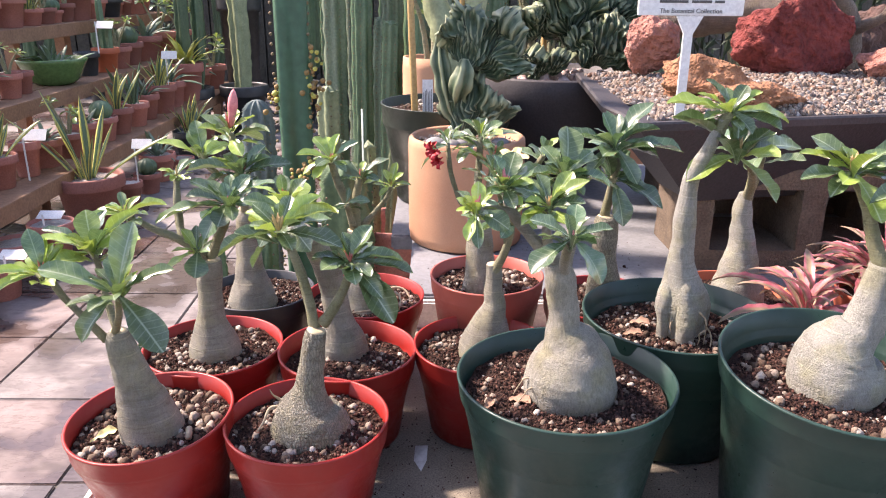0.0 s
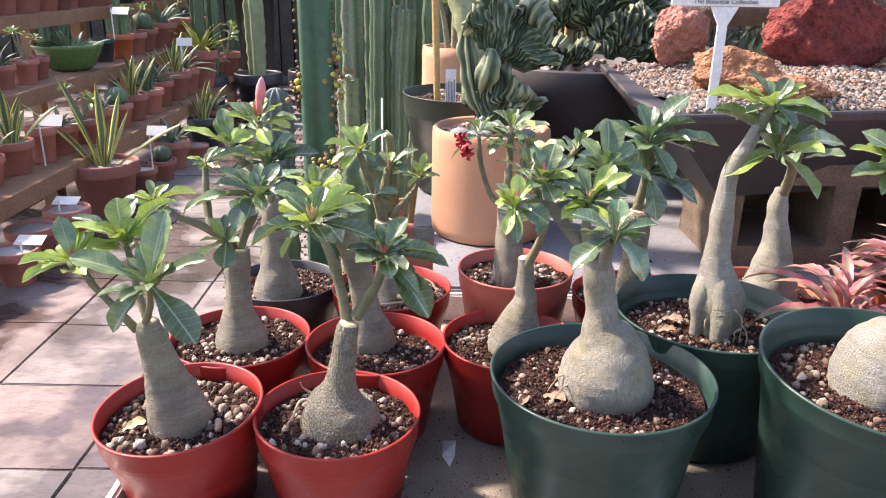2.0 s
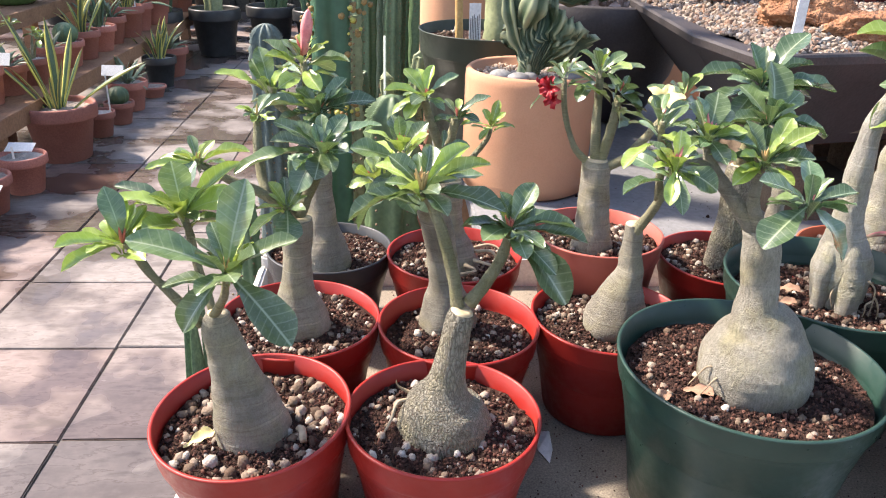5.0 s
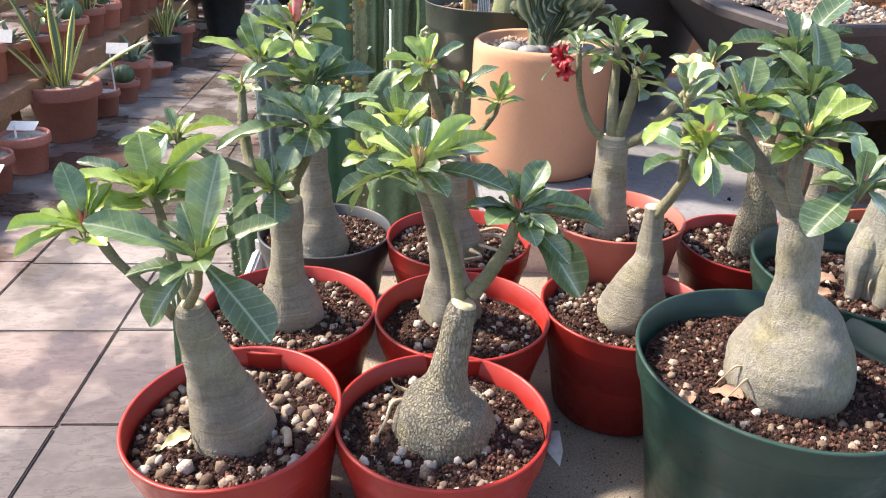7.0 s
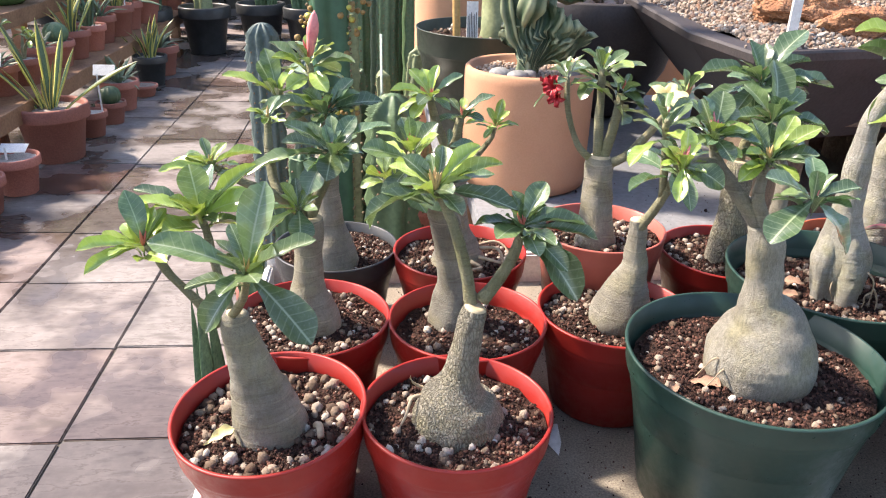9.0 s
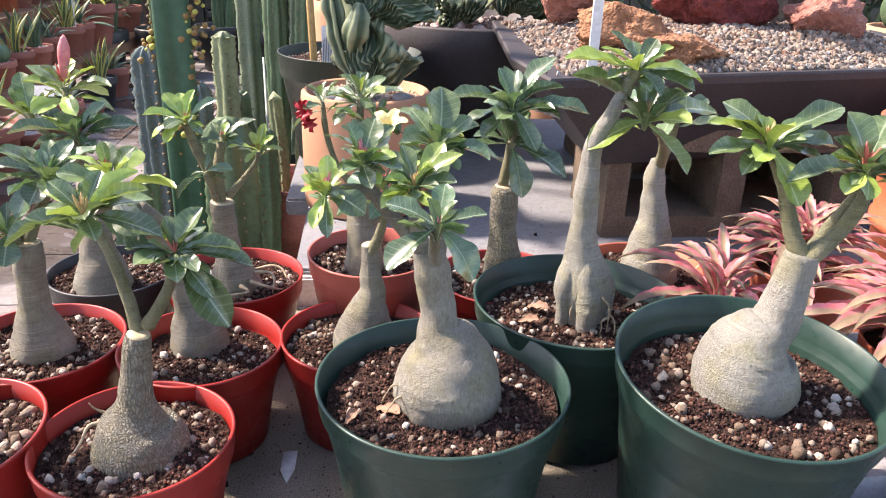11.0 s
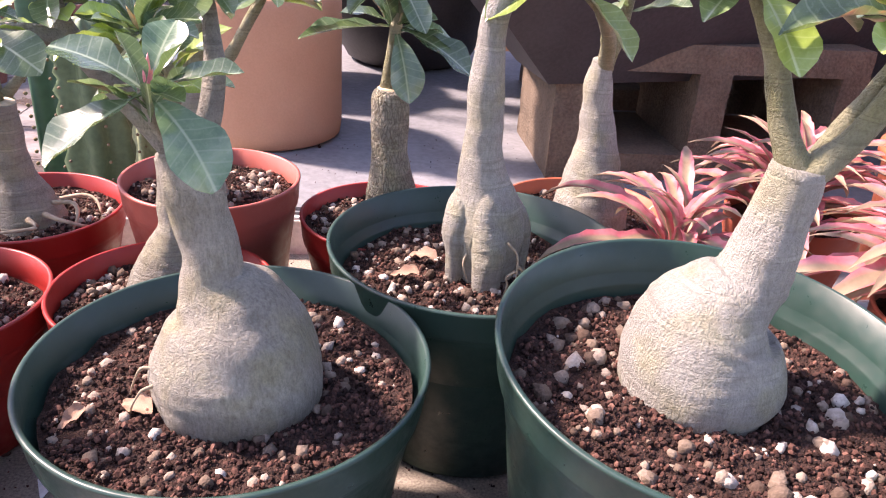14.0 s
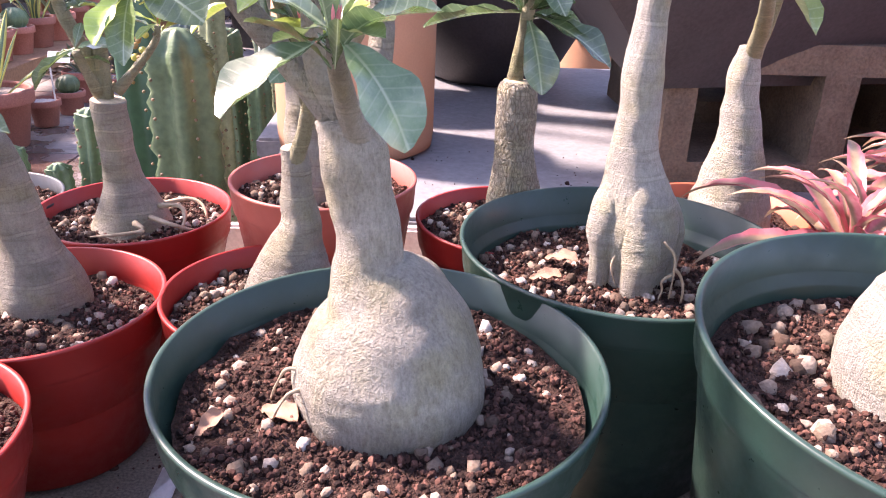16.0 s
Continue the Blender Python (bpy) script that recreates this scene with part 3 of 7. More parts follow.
# table: a grey sheet on a frame, lower in front where the tray sits
bm = bmesh.new()
box(bm, -0.02, 1.165, TOP - 0.03, 2.3, 2.05, TOP, 0.004)
box(bm, -0.06, 1.45, TOP - 0.0301, 0.1, 2.05, TOP - 0.0005, 0.004)
box(bm, -0.305, 0.672, TRAY - 0.05, 2.3, 1.163, TRAY - 0.006, 0.004)
table = thing("nursery_table", (0, 0, 0), "grey sheet-topped nursery table holding the potted plants", "table")
part("tabletop", bm, TABLE, table, smooth=False)
for lx, ly in ((-0.28, 0.7), (2.2, 0.7), (0.02, 2.0), (2.2, 2.0), (0.95, 0.7), (0.95, 2.0)):
    bm = bmesh.new()
    box(bm, lx, ly, 0, lx + 0.05, ly + 0.05, TRAY - 0.05)
    part("leg", bm, WOOD, table, smooth=False)

# the tray under the front pots
tray = thing("nursery_tray", (0, 0, TRAY), "shallow dusty plastic tray with a pale edge", "tray")
bm = bmesh.new()
box(bm, -0.30, 0.68, -0.005, 0.448, 1.145, 0)
part("tray_floor", bm, TRAYMAT, tray, smooth=False)
for x0, y0, x1, y1 in ((-0.31, 0.668, 0.455, 0.68), (-0.31, 1.145, 0.455, 1.157), (-0.312, 0.681, -0.302, 1.144), (0.448, 0.681, 0.458, 1.144)):
    bm = bmesh.new()
    box(bm, x0, y0, -0.005, x1, y1, 0.042 if x1 - x0 > 0.1 else 0.03, 0.003)
    part("tray_edge", bm, LIP, tray, "white-edged tray wall", False)


# ---- potted desert roses ----

POT_MESH = {}


def potted(name, at, r, h, mat, base_z, label, group="", soil_drop=0.016, grit=170, seed=1, tilt=(0, 0), hole=0.03, hole_at=(0, 0), grit_size=0.0042):
    """An empty at the pot's foot with pot, soil and grit; the plant's parts join later."""
    t = thing(name, (at[0], at[1], base_z), label, "potted plant", group)
    key = (round(r, 4), round(h, 4), mat.name)
    if key not in POT_MESH:
        POT_MESH[key] = link_mesh("pot", lathe(nursery_pot_profile(r, h), 112), mat)
    p = new("pot", POT_MESH[key])
    p.parent = t
    tm = pose(0, 0, 0, tilt[0], tilt[1], 0)
    p.matrix_basis = tm
    z = h - soil_drop
    fill = 0.95 if soil_drop < 0.019 else 0.915

    def ground(x, y):
        return soil_relief(x, y, r * fill, seed, 0.002)

    for ob in (part("soil", soil_disc(r * fill, z, seed, 0.002), SOIL, t),
               grains("grit", GRIT, t, int(grit * 1.8), r * (fill - 0.05), z, grit_size, seed, 0.8, hole * 0.8, hole_at, ground=ground),
               grains("loose_soil", CLOD, t, int(4800 * (r / 0.076) ** 2), r * (fill - 0.03), z + 0.0003, 0.0017, seed + 50, 0.8, hole * 0.62, hole_at, (0, 0), 0.15, ground=ground)):
        ob.matrix_basis = tm
    return t


def local(t, p):
    """World plan coordinates (height over the red rims) to a thing's own."""
    return (p[0] - t.location.x, p[1] - t.location.y, p[2] + RIM - t.location.z)


def trunk(t, pts, mat=BARK, seed=0.0, rough=0.0022, cut=False, seg=32, name="trunk", rings_from=0.4):
    """A caudex with swellings, leaf-scar ridges at uneven heights and slight lumps."""
    q = [(*local(t, p), p[3]) for p in pts]
    n = max(6, 110 // len(q))
    rr = random.Random(seed)
    total = n * (len(q) - 1)
    ridges = [(rr.uniform(rings_from, 0.97) * total, rr.uniform(0.012, 0.035), rr.uniform(0, 6.28), rr.uniform(0.6, 1.3)) for _ in range(9)]

    def shape(a_, k):
        f = 1 + 0.012 * noise.noise(Vector((k * 0.4, 0.3 * math.cos(a_), seed))) + 0.02 * noise.noise(Vector((k * 0.06, math.cos(a_), math.sin(a_) + seed)))
        for at_, h_, ph, wd in ridges:
            e = (k - at_ - 1.5 * math.sin(a_ + ph)) / wd
            if abs(e) < 3:
                f += h_ * (0.55 + 0.45 * math.cos(a_ + ph * 2)) * math.exp(-e * e)
        return f

    ob = part(name, tube(q, seg, n, None, rough, seed, 55.0, True, shape), mat, t)
    if cut:
        e = Vector(q[-1][:3])
        d = (e - Vector(q[-2][:3])).normalized()
        c = part("cut_face", lathe([(0, 0.0012), (q[-1][3] * 0.55, 0.0016), (q[-1][3] * 0.92, 0.0008), (q[-1][3] * 0.97, -0.002)], 14), CUT, ob, "pale pruning cut")
        c.matrix_basis = Matrix.Translation(e) @ d.to_track_quat('Z', 'Y').to_matrix().to_4x4()
    return ob


def limb(t, pts, mat=TWIG, seed=0.0):
    return part("branch", tube([(*local(t, p), p[3] * 0.8) for p in pts], 12, 5, None, 0.0007, seed, 90.0), mat, t)


def tip(t, b, p, axis, n, size, seed, **kw):
    rosette(b, local(t, p), axis, n, size, seed, **kw)


def whorl(t, b, at, leaves, seed, bud="tan", nbud=4, budlen=0.009, fill=1.2):
    """A whorl of single leaves: each runs from the shoot's tip by (x, y, z) millimetres, with its width to length and its tone."""
    r = random.Random(seed)
    base = Vector(local(t, at))
    tones = {"g": "green", "b": "blue", "n": "new"}
    for x, y, z, w, tone in leaves:
        d = Vector((x, y, z)) * 0.001
        size = d.length
        ax = d.normalized()
        nz = Vector((r.uniform(-0.2, 0.2), -0.35, 1.0))
        nz = (nz - ax * nz.dot(ax)).normalized()
        m = Matrix((ax, nz.cross(ax), nz)).transposed().to_4x4()
        me = LEAVES[tones[tone]][r.choice((0, 0, 1, 2, 4))]
        m = Matrix.Translation(base) @ m @ pose(0, 0, 0, r.uniform(-16, 16), r.uniform(-3, 3), 0) @ Matrix.Diagonal((size * 1.03, size * w / 0.36, size, 1))
        piece("leaf", me, b, m)
    mean = 0.001 * sum(math.hypot(x, y, z) for x, y, z, w, tone in leaves) / len(leaves)
    for i in range(round(len(leaves) * fill)):
        L = mean * r.uniform(0.5, 0.95)
        me = r.choice(LEAVES[tones[r.choice(leaves)[4]]])
        m = Matrix.Translation(base - Vector((0, 0, r.uniform(0, 0.012)))) @ pose(0, 0, 0, 0, 0, i * 137.5 + seed * 40) @ pose(0.001, 0, 0, r.uniform(-25, 25), -r.uniform(2, 68), 0) @ Matrix.Diagonal((L, L * r.uniform(0.85, 1.15), L, 1))
        piece("leaf", me, b, m)
    for i in range(nbud):
        s = 0.72 * budlen * r.uniform(0.7, 1.3)
        m = Matrix.Translation(base) @ pose(0, 0, 0, 0, 0, i * 137.5) @ pose(0, 0, 0, 0, r.uniform(2, 26), 0) @ Matrix.Diagonal((s * 0.8, s * 0.8, s * 1.4, 1))
        piece("bud", BUDS[bud], b, m)


def roots(t, pts_list, r=0.0012):
    for pts in pts_list:
        bm = tube([(*local(t, p), r * f) for p, f in zip(pts, (1.4, 1.1, 0.8, 0.5))], 6, 4, None, 0.0005, 1.0, 90)
        part("root", bm, ROOT, t, "thin pale surface root")


def dry_leaf(t, at, size, turn, mat=DEADLEAF):
    me = leaf_mesh("dry_leaf", mat, 0.45, 0.6, -0.1, 0.05, turn)
    piece("fallen_leaf", me, t, Matrix.Translation(Vector(local(t, at))) @ pose(0, 0, 0, 15, -8, turn) @ Matrix.Diagonal((size, size, size, 1)))


GROUP = "potted desert roses"
RH = RIM - TRAY  # height of the red pots

# front red pot whose plant leans, pruned stub on top
a = potted("potted_desert_rose", (-0.24, 0.735), 0.076, RH, RED, TRAY, "leaning grey-trunked desert rose in a red plastic pot", GROUP, 0.018, 190, 1, (2.5, -3.5), 0.034, (0, -0.004), 0.0055)
trunk(a, ((-0.2443, 0.729, -0.061, 0.0283), (-0.2443, 0.729, -0.031, 0.0298), (-0.2454, 0.729, -0.0209, 0.03), (-0.2479, 0.729, -0.0059, 0.0272), (-0.2519, 0.729, 0.0134, 0.023), (-0.2564, 0.729, 0.0368, 0.0172), (-0.261, 0.729, 0.0592, 0.0145), (-0.2647, 0.729, 0.0765, 0.0112), (-0.264, 0.729, 0.0858, 0.0079)), BARK, 1.0, 0.0016, True)
b = limb(a, ((-0.2673, 0.727, 0.084, 0.0045), (-0.2547, 0.712, 0.1068, 0.0038), (-0.2482, 0.702, 0.1321, 0.0033)), TWIG, 1)
whorl(a, b, (-0.2482, 0.702, 0.1321), ((-59, -4, 25, 0.29, "g"), (15, 22, 54, 0.4, "g"), (45, 10, 16, 0.33, "g"), (41, -28, -39, 0.42, "g"), (-12, 20, 26, 0.34, "g"), (-29, -22, -31, 0.36, "g"), (-14, -24, -6, 0.45, "g"), (12, -20, 6, 0.5, "n")), 1, nbud=2)
b = limb(a, ((-0.2671, 0.732, 0.0811, 0.0041), (-0.2798, 0.748, 0.1161, 0.0041), (-0.2837, 0.752, 0.1363, 0.0036), (-0.2866, 0.753, 0.1514, 0.0031)), TWIG, 2)
whorl(a, b, (-0.2866, 0.753, 0.1514), ((-8, 12, 35, 0.5, "n"), (3, 20, 34, 0.3, "b"), (-41, -12, 18, 0.34, "n"), (37, 10, 37, 0.2, "n"), (30, 12, 20, 0.3, "n"), (42, -12, 22, 0.33, "n"), (-48, 12, 17, 0.2, "b"), (-24, -18, -8, 0.24, "n"), (-39, -22, -9, 0.34, "n"), (15, -20, 4, 0.4, "g"), (8, 20, -2, 0.5, "g")), 2, nbud=2)
b = limb(a, ((-0.2762, 0.73, 0.0759, 0.005), (-0.2902, 0.728, 0.0958, 0.0044), (-0.3064, 0.727, 0.1183, 0.0039), (-0.3146, 0.726, 0.1349, 0.0038), (-0.3209, 0.726, 0.1416, 0.0029)), TWIG, 3)
whorl(a, b, (-0.3216, 0.726, 0.1416), ((-42, -8, 4, 0.22, "n"), (-34, -20, -11, 0.22, "n"), (-7, 4, 38, 0.34, "b"), (-1, 15, 28, 0.24, "n"), (6, 15, 22, 0.34, "n"), (12, 20, 18, 0.25, "n"), (-39, 20, -5, 0.28, "n"), (-14, 20, -1, 0.5, "n")), 3, bud="red", nbud=5, budlen=0.011)
dry_leaf(a, (-0.292, 0.702, -0.012), 0.024, 30, PETAL_CREAM)
bm = tube([(*local(a, (-0.210, 0.722, -0.012)), 0.0032), (*local(a, (-0.207, 0.716, -0.008)), 0.003), (*local(a, (-0.205, 0.706, -0.011)), 0.0028)], 7, 3)
part("twig_piece", bm, ROOT, a)

# front red pot with a bottle-shaped trunk cut short
a = potted("potted_desert_rose", (-0.10, 0.725), 0.076, RH, RED, TRAY, "bottle-trunked desert rose with a pruned top in a red pot", GROUP, 0.017, 170, 2, (0, 0), 0.036, (0.003, 0.003))
trunk(a, ((-0.0971, 0.731, -0.0512, 0.0349), (-0.0971, 0.731, -0.0312, 0.0363), (-0.0982, 0.731, -0.0235, 0.0386), (-0.0991, 0.731, -0.0133, 0.0372), (-0.0998, 0.731, -0.0032, 0.0333), (-0.1003, 0.731, 0.0066, 0.0273), (-0.0988, 0.731, 0.0163, 0.0194), (-0.0973, 0.731, 0.0259, 0.0147), (-0.0959, 0.731, 0.04, 0.0126), (-0.0932, 0.731, 0.0582, 0.0111), (-0.0903, 0.731, 0.0759, 0.0103), (-0.0883, 0.731, 0.0854, 0.009)), BARK_NET, 2.0, 0.0010, True)
b = limb(a, ((-0.0898, 0.737, 0.0789, 0.0066), (-0.0946, 0.74, 0.1092, 0.006), (-0.1027, 0.744, 0.1397, 0.0055), (-0.1123, 0.746, 0.164, 0.0045), (-0.1189, 0.746, 0.1733, 0.0035)), TWIG, 4)
whorl(a, b, (-0.1189, 0.746, 0.1741), ((-51, -16, -11, 0.23, "g"), (-21, 4, 25, 0.4, "g"), (45, -4, 22, 0.22, "n"), (56, -20, -4, 0.27, "g"), (7, 22, 28, 0.34, "g"), (32, 20, 29, 0.26, "n"), (43, 14, 7, 0.4, "g"), (-32, 20, 12, 0.28, "n"), (-2, 24, 20, 0.3, "g"), (-25, 0, 6, 0.34, "g"), (16, -30, -6, 0.36, "g")), 11, nbud=14, budlen=0.014)
b = limb(a, ((-0.0829, 0.736, 0.0903, 0.007), (-0.0708, 0.735, 0.1078, 0.006), (-0.0611, 0.735, 0.1283, 0.005), (-0.056, 0.735, 0.1489, 0.004)), TWIG, 5)
whorl(a, b, (-0.0561, 0.735, 0.15), ((17, 14, 29, 0.42, "g"), (32, 12, 10, 0.33, "g"), (45, 0, 3, 0.28, "g"), (52, -4, -13, 0.25, "g"), (38, -28, -44, 0.36, "g"), (-20, -24, 7, 0.45, "g"), (-30, -10, 9, 0.34, "g"), (28, -22, -26, 0.3, "g"), (7, -30, -7, 0.42, "g"), (-9, 12, 17, 0.36, "n"), (6, 20, 16, 0.4, "n")), 12, bud="red", nbud=5, budlen=0.011)
roots(a, [((-0.125, 0.735, 0.005), (-0.135, 0.73, 0.006), (-0.14, 0.722, -0.004), (-0.145, 0.715, -0.01)), ((-0.118, 0.748, 0.0), (-0.13, 0.75, 0.004), (-0.135, 0.745, 0.012), (-0.136, 0.74, 0.02))])

# second row
a = potted("potted_desert_rose", (-0.227, 0.875), 0.076, RH, RED, TRAY, "branching desert rose with a swollen base in a red pot", GROUP, 0.013, 200, 3, (0, 0), 0.035, (0.003, 0))
trunk(a, ((-0.2269, 0.878, -0.0515, 0.0244), (-0.2269, 0.878, -0.0315, 0.0257), (-0.2266, 0.878, -0.0215, 0.0287), (-0.2268, 0.878, -0.007, 0.0285), (-0.2272, 0.878, 0.0072, 0.0246), (-0.2276, 0.878, 0.0211, 0.0188), (-0.2271, 0.878, 0.0375, 0.0143), (-0.2258, 0.878, 0.0588, 0.0127), (-0.2236, 0.878, 0.0846, 0.0132), (-0.2228, 0.878, 0.0987, 0.0117)), BARK, 3.0, 0.0014, True)
b = limb(a, ((-0.227, 0.876, 0.0955, 0.0057), (-0.2297, 0.868, 0.1061, 0.0045), (-0.231, 0.865, 0.1135, 0.0039)), TWIG, 7)
whorl(a, b, (-0.231, 0.865, 0.1135), ((-15, 0, 22, 0.42, "n"), (-24, -6, -1, 0.24, "n"), (-28, -20, -18, 0.3, "n"), (2, -24, -21, 0.75, "b"), (-3, 14, 23, 0.3, "g"), (10, 12, 11, 0.35, "g"), (-16, 10, 7, 0.3, "n")), 21, nbud=0)
b = limb(a, ((-0.2282, 0.88, 0.1013, 0.0063), (-0.2526, 0.878, 0.1212, 0.0056), (-0.2756, 0.876, 0.1325, 0.005), (-0.296, 0.875, 0.1447, 0.0038), (-0.3051, 0.874, 0.1494, 0.0032)), TWIG, 8)
whorl(a, b, (-0.3051, 0.874, 0.1494), ((-40, -10, 0, 0.2, "n"), (-33, 6, 4, 0.3, "n"), (12, 12, 18, 0.36, "n"), (42, 0, 15, 0.26, "n"), (-9, 16, 18, 0.34, "g"), (-25, 14, 6, 0.34, "g"), (8, -6, 20, 0.3, "n"), (-11, -14, -3, 0.3, "g")), 22, nbud=2)
b = limb(a, ((-0.2496, 0.88, 0.1191, 0.0056), (-0.2547, 0.89, 0.1337, 0.0056), (-0.2581, 0.898, 0.1548, 0.0051), (-0.2585, 0.905, 0.176, 0.0045), (-0.2583, 0.907, 0.1837, 0.0034)), TWIG, 9)
whorl(a, b, (-0.2583, 0.907, 0.1837), ((-17, -4, 9, 0.34, "n"), (21, 6, 13, 0.3, "g"), (11, -12, 1, 0.26, "n"), (-2, -14, -1, 0.4, "n"), (-9, -12, 3, 0.3, "g"), (8, 20, 14, 0.36, "g")), 23, nbud=2)
b = limb(a, ((-0.2228, 0.88, 0.0989, 0.0069), (-0.2155, 0.884, 0.1171, 0.0068), (-0.206, 0.889, 0.1372, 0.0062), (-0.2019, 0.892, 0.1552, 0.0045)), TWIG, 10)
whorl(a, b, (-0.2018, 0.892, 0.1575), ((-42, -4, 13, 0.28, "g"), (-74, -14, -12, 0.22, "g"), (-22, -30, -25, 0.42, "b"), (-3, -34, -15, 0.5, "g"), (24, -12, 1, 0.62, "b"), (20, 12, 29, 0.34, "b"), (47, 6, 29, 0.24, "b"), (-24, 14, 21, 0.34, "g"), (-41, 12, 21, 0.28, "g"), (-1, 20, 27, 0.32, "g")), 24, bud="red")

a = potted("potted_desert_rose", (-0.077, 0.865), 0.076, RH, RED, TRAY, "desert rose with a bent ringed trunk in a red pot", GROUP, 0.02, 120, 4, (0, 0), 0.026, (-0.008, 0.03))
trunk(a, ((-0.085, 0.893, -0.045, 0.027), (-0.085, 0.893, -0.018, 0.028), (-0.087, 0.892, 0.005, 0.024), (-0.09, 0.89, 0.03, 0.0155), (-0.095, 0.887, 0.07, 0.0145), (-0.106, 0.875, 0.11, 0.0125), (-0.12, 0.86, 0.138, 0.009)), BARK, 4.0, 0.0016)
b = limb(a, ((-0.118, 0.862, 0.134, 0.0075), (-0.128, 0.852, 0.155, 0.006), (-0.133, 0.847, 0.17, 0.0048)), TWIG, 11)
tip(a, b, (-0.133, 0.847, 0.174), (-0.1, -0.2, 1), 11, 0.055, 31, young=0.45, bud="red", nbud=5, budlen=0.014)
b = limb(a, ((-0.115, 0.865, 0.128, 0.006), (-0.138, 0.86, 0.138, 0.005), (-0.156, 0.858, 0.143, 0.004)), TWIG, 12)
tip(a, b, (-0.157, 0.858, 0.146), (-0.7, -0.2, 0.7), 8, 0.044, 32, young=0.35, bud="red", nbud=2)

a = potted("potted_desert_rose", (0.071, 0.88), 0.076, RH, RED, TRAY, "slim-necked desert rose in a red plastic pot", GROUP, 0.016, 220, 5, (0, 0), 0.03, (0.003, -0.006))
trunk(a, ((0.0786, 0.877, -0.0382, 0.0261), (0.0786, 0.877, -0.0182, 0.0274), (0.0763, 0.8774, -0.0084, 0.0303), (0.0773, 0.8778, 0.0031, 0.0286), (0.079, 0.8781, 0.0173, 0.0238), (0.0816, 0.8785, 0.0312, 0.0181), (0.0843, 0.8789, 0.0476, 0.0129), (0.0835, 0.8792, 0.0664, 0.0103), (0.0831, 0.8796, 0.0847, 0.008), (0.0824, 0.88, 0.0944, 0.0077)), BARK, 5.0, 0.0014, True)
b = limb(a, ((0.083, 0.878, 0.085, 0.0065), (0.092, 0.866, 0.112, 0.0055), (0.097, 0.852, 0.14, 0.0045), (0.097, 0.846, 0.162, 0.004)), TWIG, 13)
tip(a, b, (0.097, 0.845, 0.166), (0.1, -0.3, 1), 10, 0.048, 41, young=0.15, bud="pink", nbud=6, budlen=0.013, tone="blue")
b = limb(a, ((0.094, 0.86, 0.125, 0.0045), (0.086, 0.848, 0.17, 0.004), (0.079, 0.84, 0.2, 0.0035)), TWIG, 14)
tip(a, b, (0.078, 0.839, 0.204), (-0.1, -0.1, 1), 9, 0.046, 42, young=0.3, bud="pink", nbud=3)
trumpet("flower", PETAL_CREAM, b, local(a, (0.102, 0.905, 0.192)), (-0.1, -0.4, 0.9), 0.02, 5, 0.05, "cream yellow trumpet flower")

# third row
a = potted("potted_desert_rose", (-0.212, 1.045), 0.0715, RH - 0.004, BLACK, TRAY, "tall desert rose with a pink bud in a black pot", GROUP, 0.012, 260, 6, (0, 0), 0.03, (-0.005, -0.02), 0.003)
trunk(a, ((-0.217, 1.022, -0.045, 0.03), (-0.217, 1.022, -0.014, 0.0315), (-0.217, 1.023, 0.006, 0.027), (-0.218, 1.025, 0.03, 0.0185), (-0.219, 1.028, 0.07, 0.0145), (-0.219, 1.03, 0.1, 0.0125), (-0.219, 1.03, 0.112, 0.009)), BARK, 6.0, 0.0018, True)
b = limb(a, ((-0.218, 1.028, 0.1, 0.0075), (-0.219, 1.02, 0.128, 0.006), (-0.22, 1.013, 0.15, 0.005)), TWIG, 15)
whorl(a, b, (-0.2148, 1.012, 0.162), ((-63, -10, 7, 0.24, "g"), (-22, 12, 22, 0.4, "g"), (28, 12, 28, 0.4, "b"), (33, 0, 21, 0.3, "g"), (57, 8, 8, 0.3, "b"), (-39, -14, -11, 0.3, "g"), (-4, 20, 18, 0.4, "b"), (-38, 10, 12, 0.3, "n"), (18, -20, -12, 0.4, "b"), (-13, -22, -12, 0.36, "b")), 51, bud="red", nbud=6, budlen=0.012)
b = limb(a, ((-0.2176, 1.028, 0.1139, 0.0055), (-0.2407, 1.03, 0.1468, 0.0054), (-0.2586, 1.03, 0.1628, 0.0047), (-0.2658, 1.03, 0.1734, 0.004)), TWIG, 37)
whorl(a, b, (-0.2657, 1.03, 0.174), ((-51, -6, 23, 0.3, "n"), (-9, 14, 47, 0.32, "g"), (14, -4, 23, 0.5, "n"), (-19, 14, 32, 0.3, "g"), (21, 12, 28, 0.3, "n"), (25, -6, 9, 0.26, "g"), (-5, -8, 20, 0.36, "n")), 52, nbud=2)
b = limb(a, ((-0.22, 1.032, 0.1, 0.007), (-0.227, 1.04, 0.15, 0.006), (-0.232, 1.042, 0.205, 0.0045)), TWIG, 16)
tip(a, b, (-0.233, 1.042, 0.21), (0, -0.1, 1), 12, 0.056, 52, young=0.45, bud="red", nbud=6, budlen=0.016)
part("flower_bud", lathe([(0, 0), (0.003, 0.002), (0.0045, 0.012), (0.0062, 0.026), (0.0058, 0.034), (0.003, 0.043), (0, 0.047)], 12, 0.08), PETAL_PINK, b, "closed pink flower bud").matrix_basis = Matrix.Translation(local(a, (-0.231, 1.04, 0.212))) @ pose(0, 0, 0, 0, 8, 0)

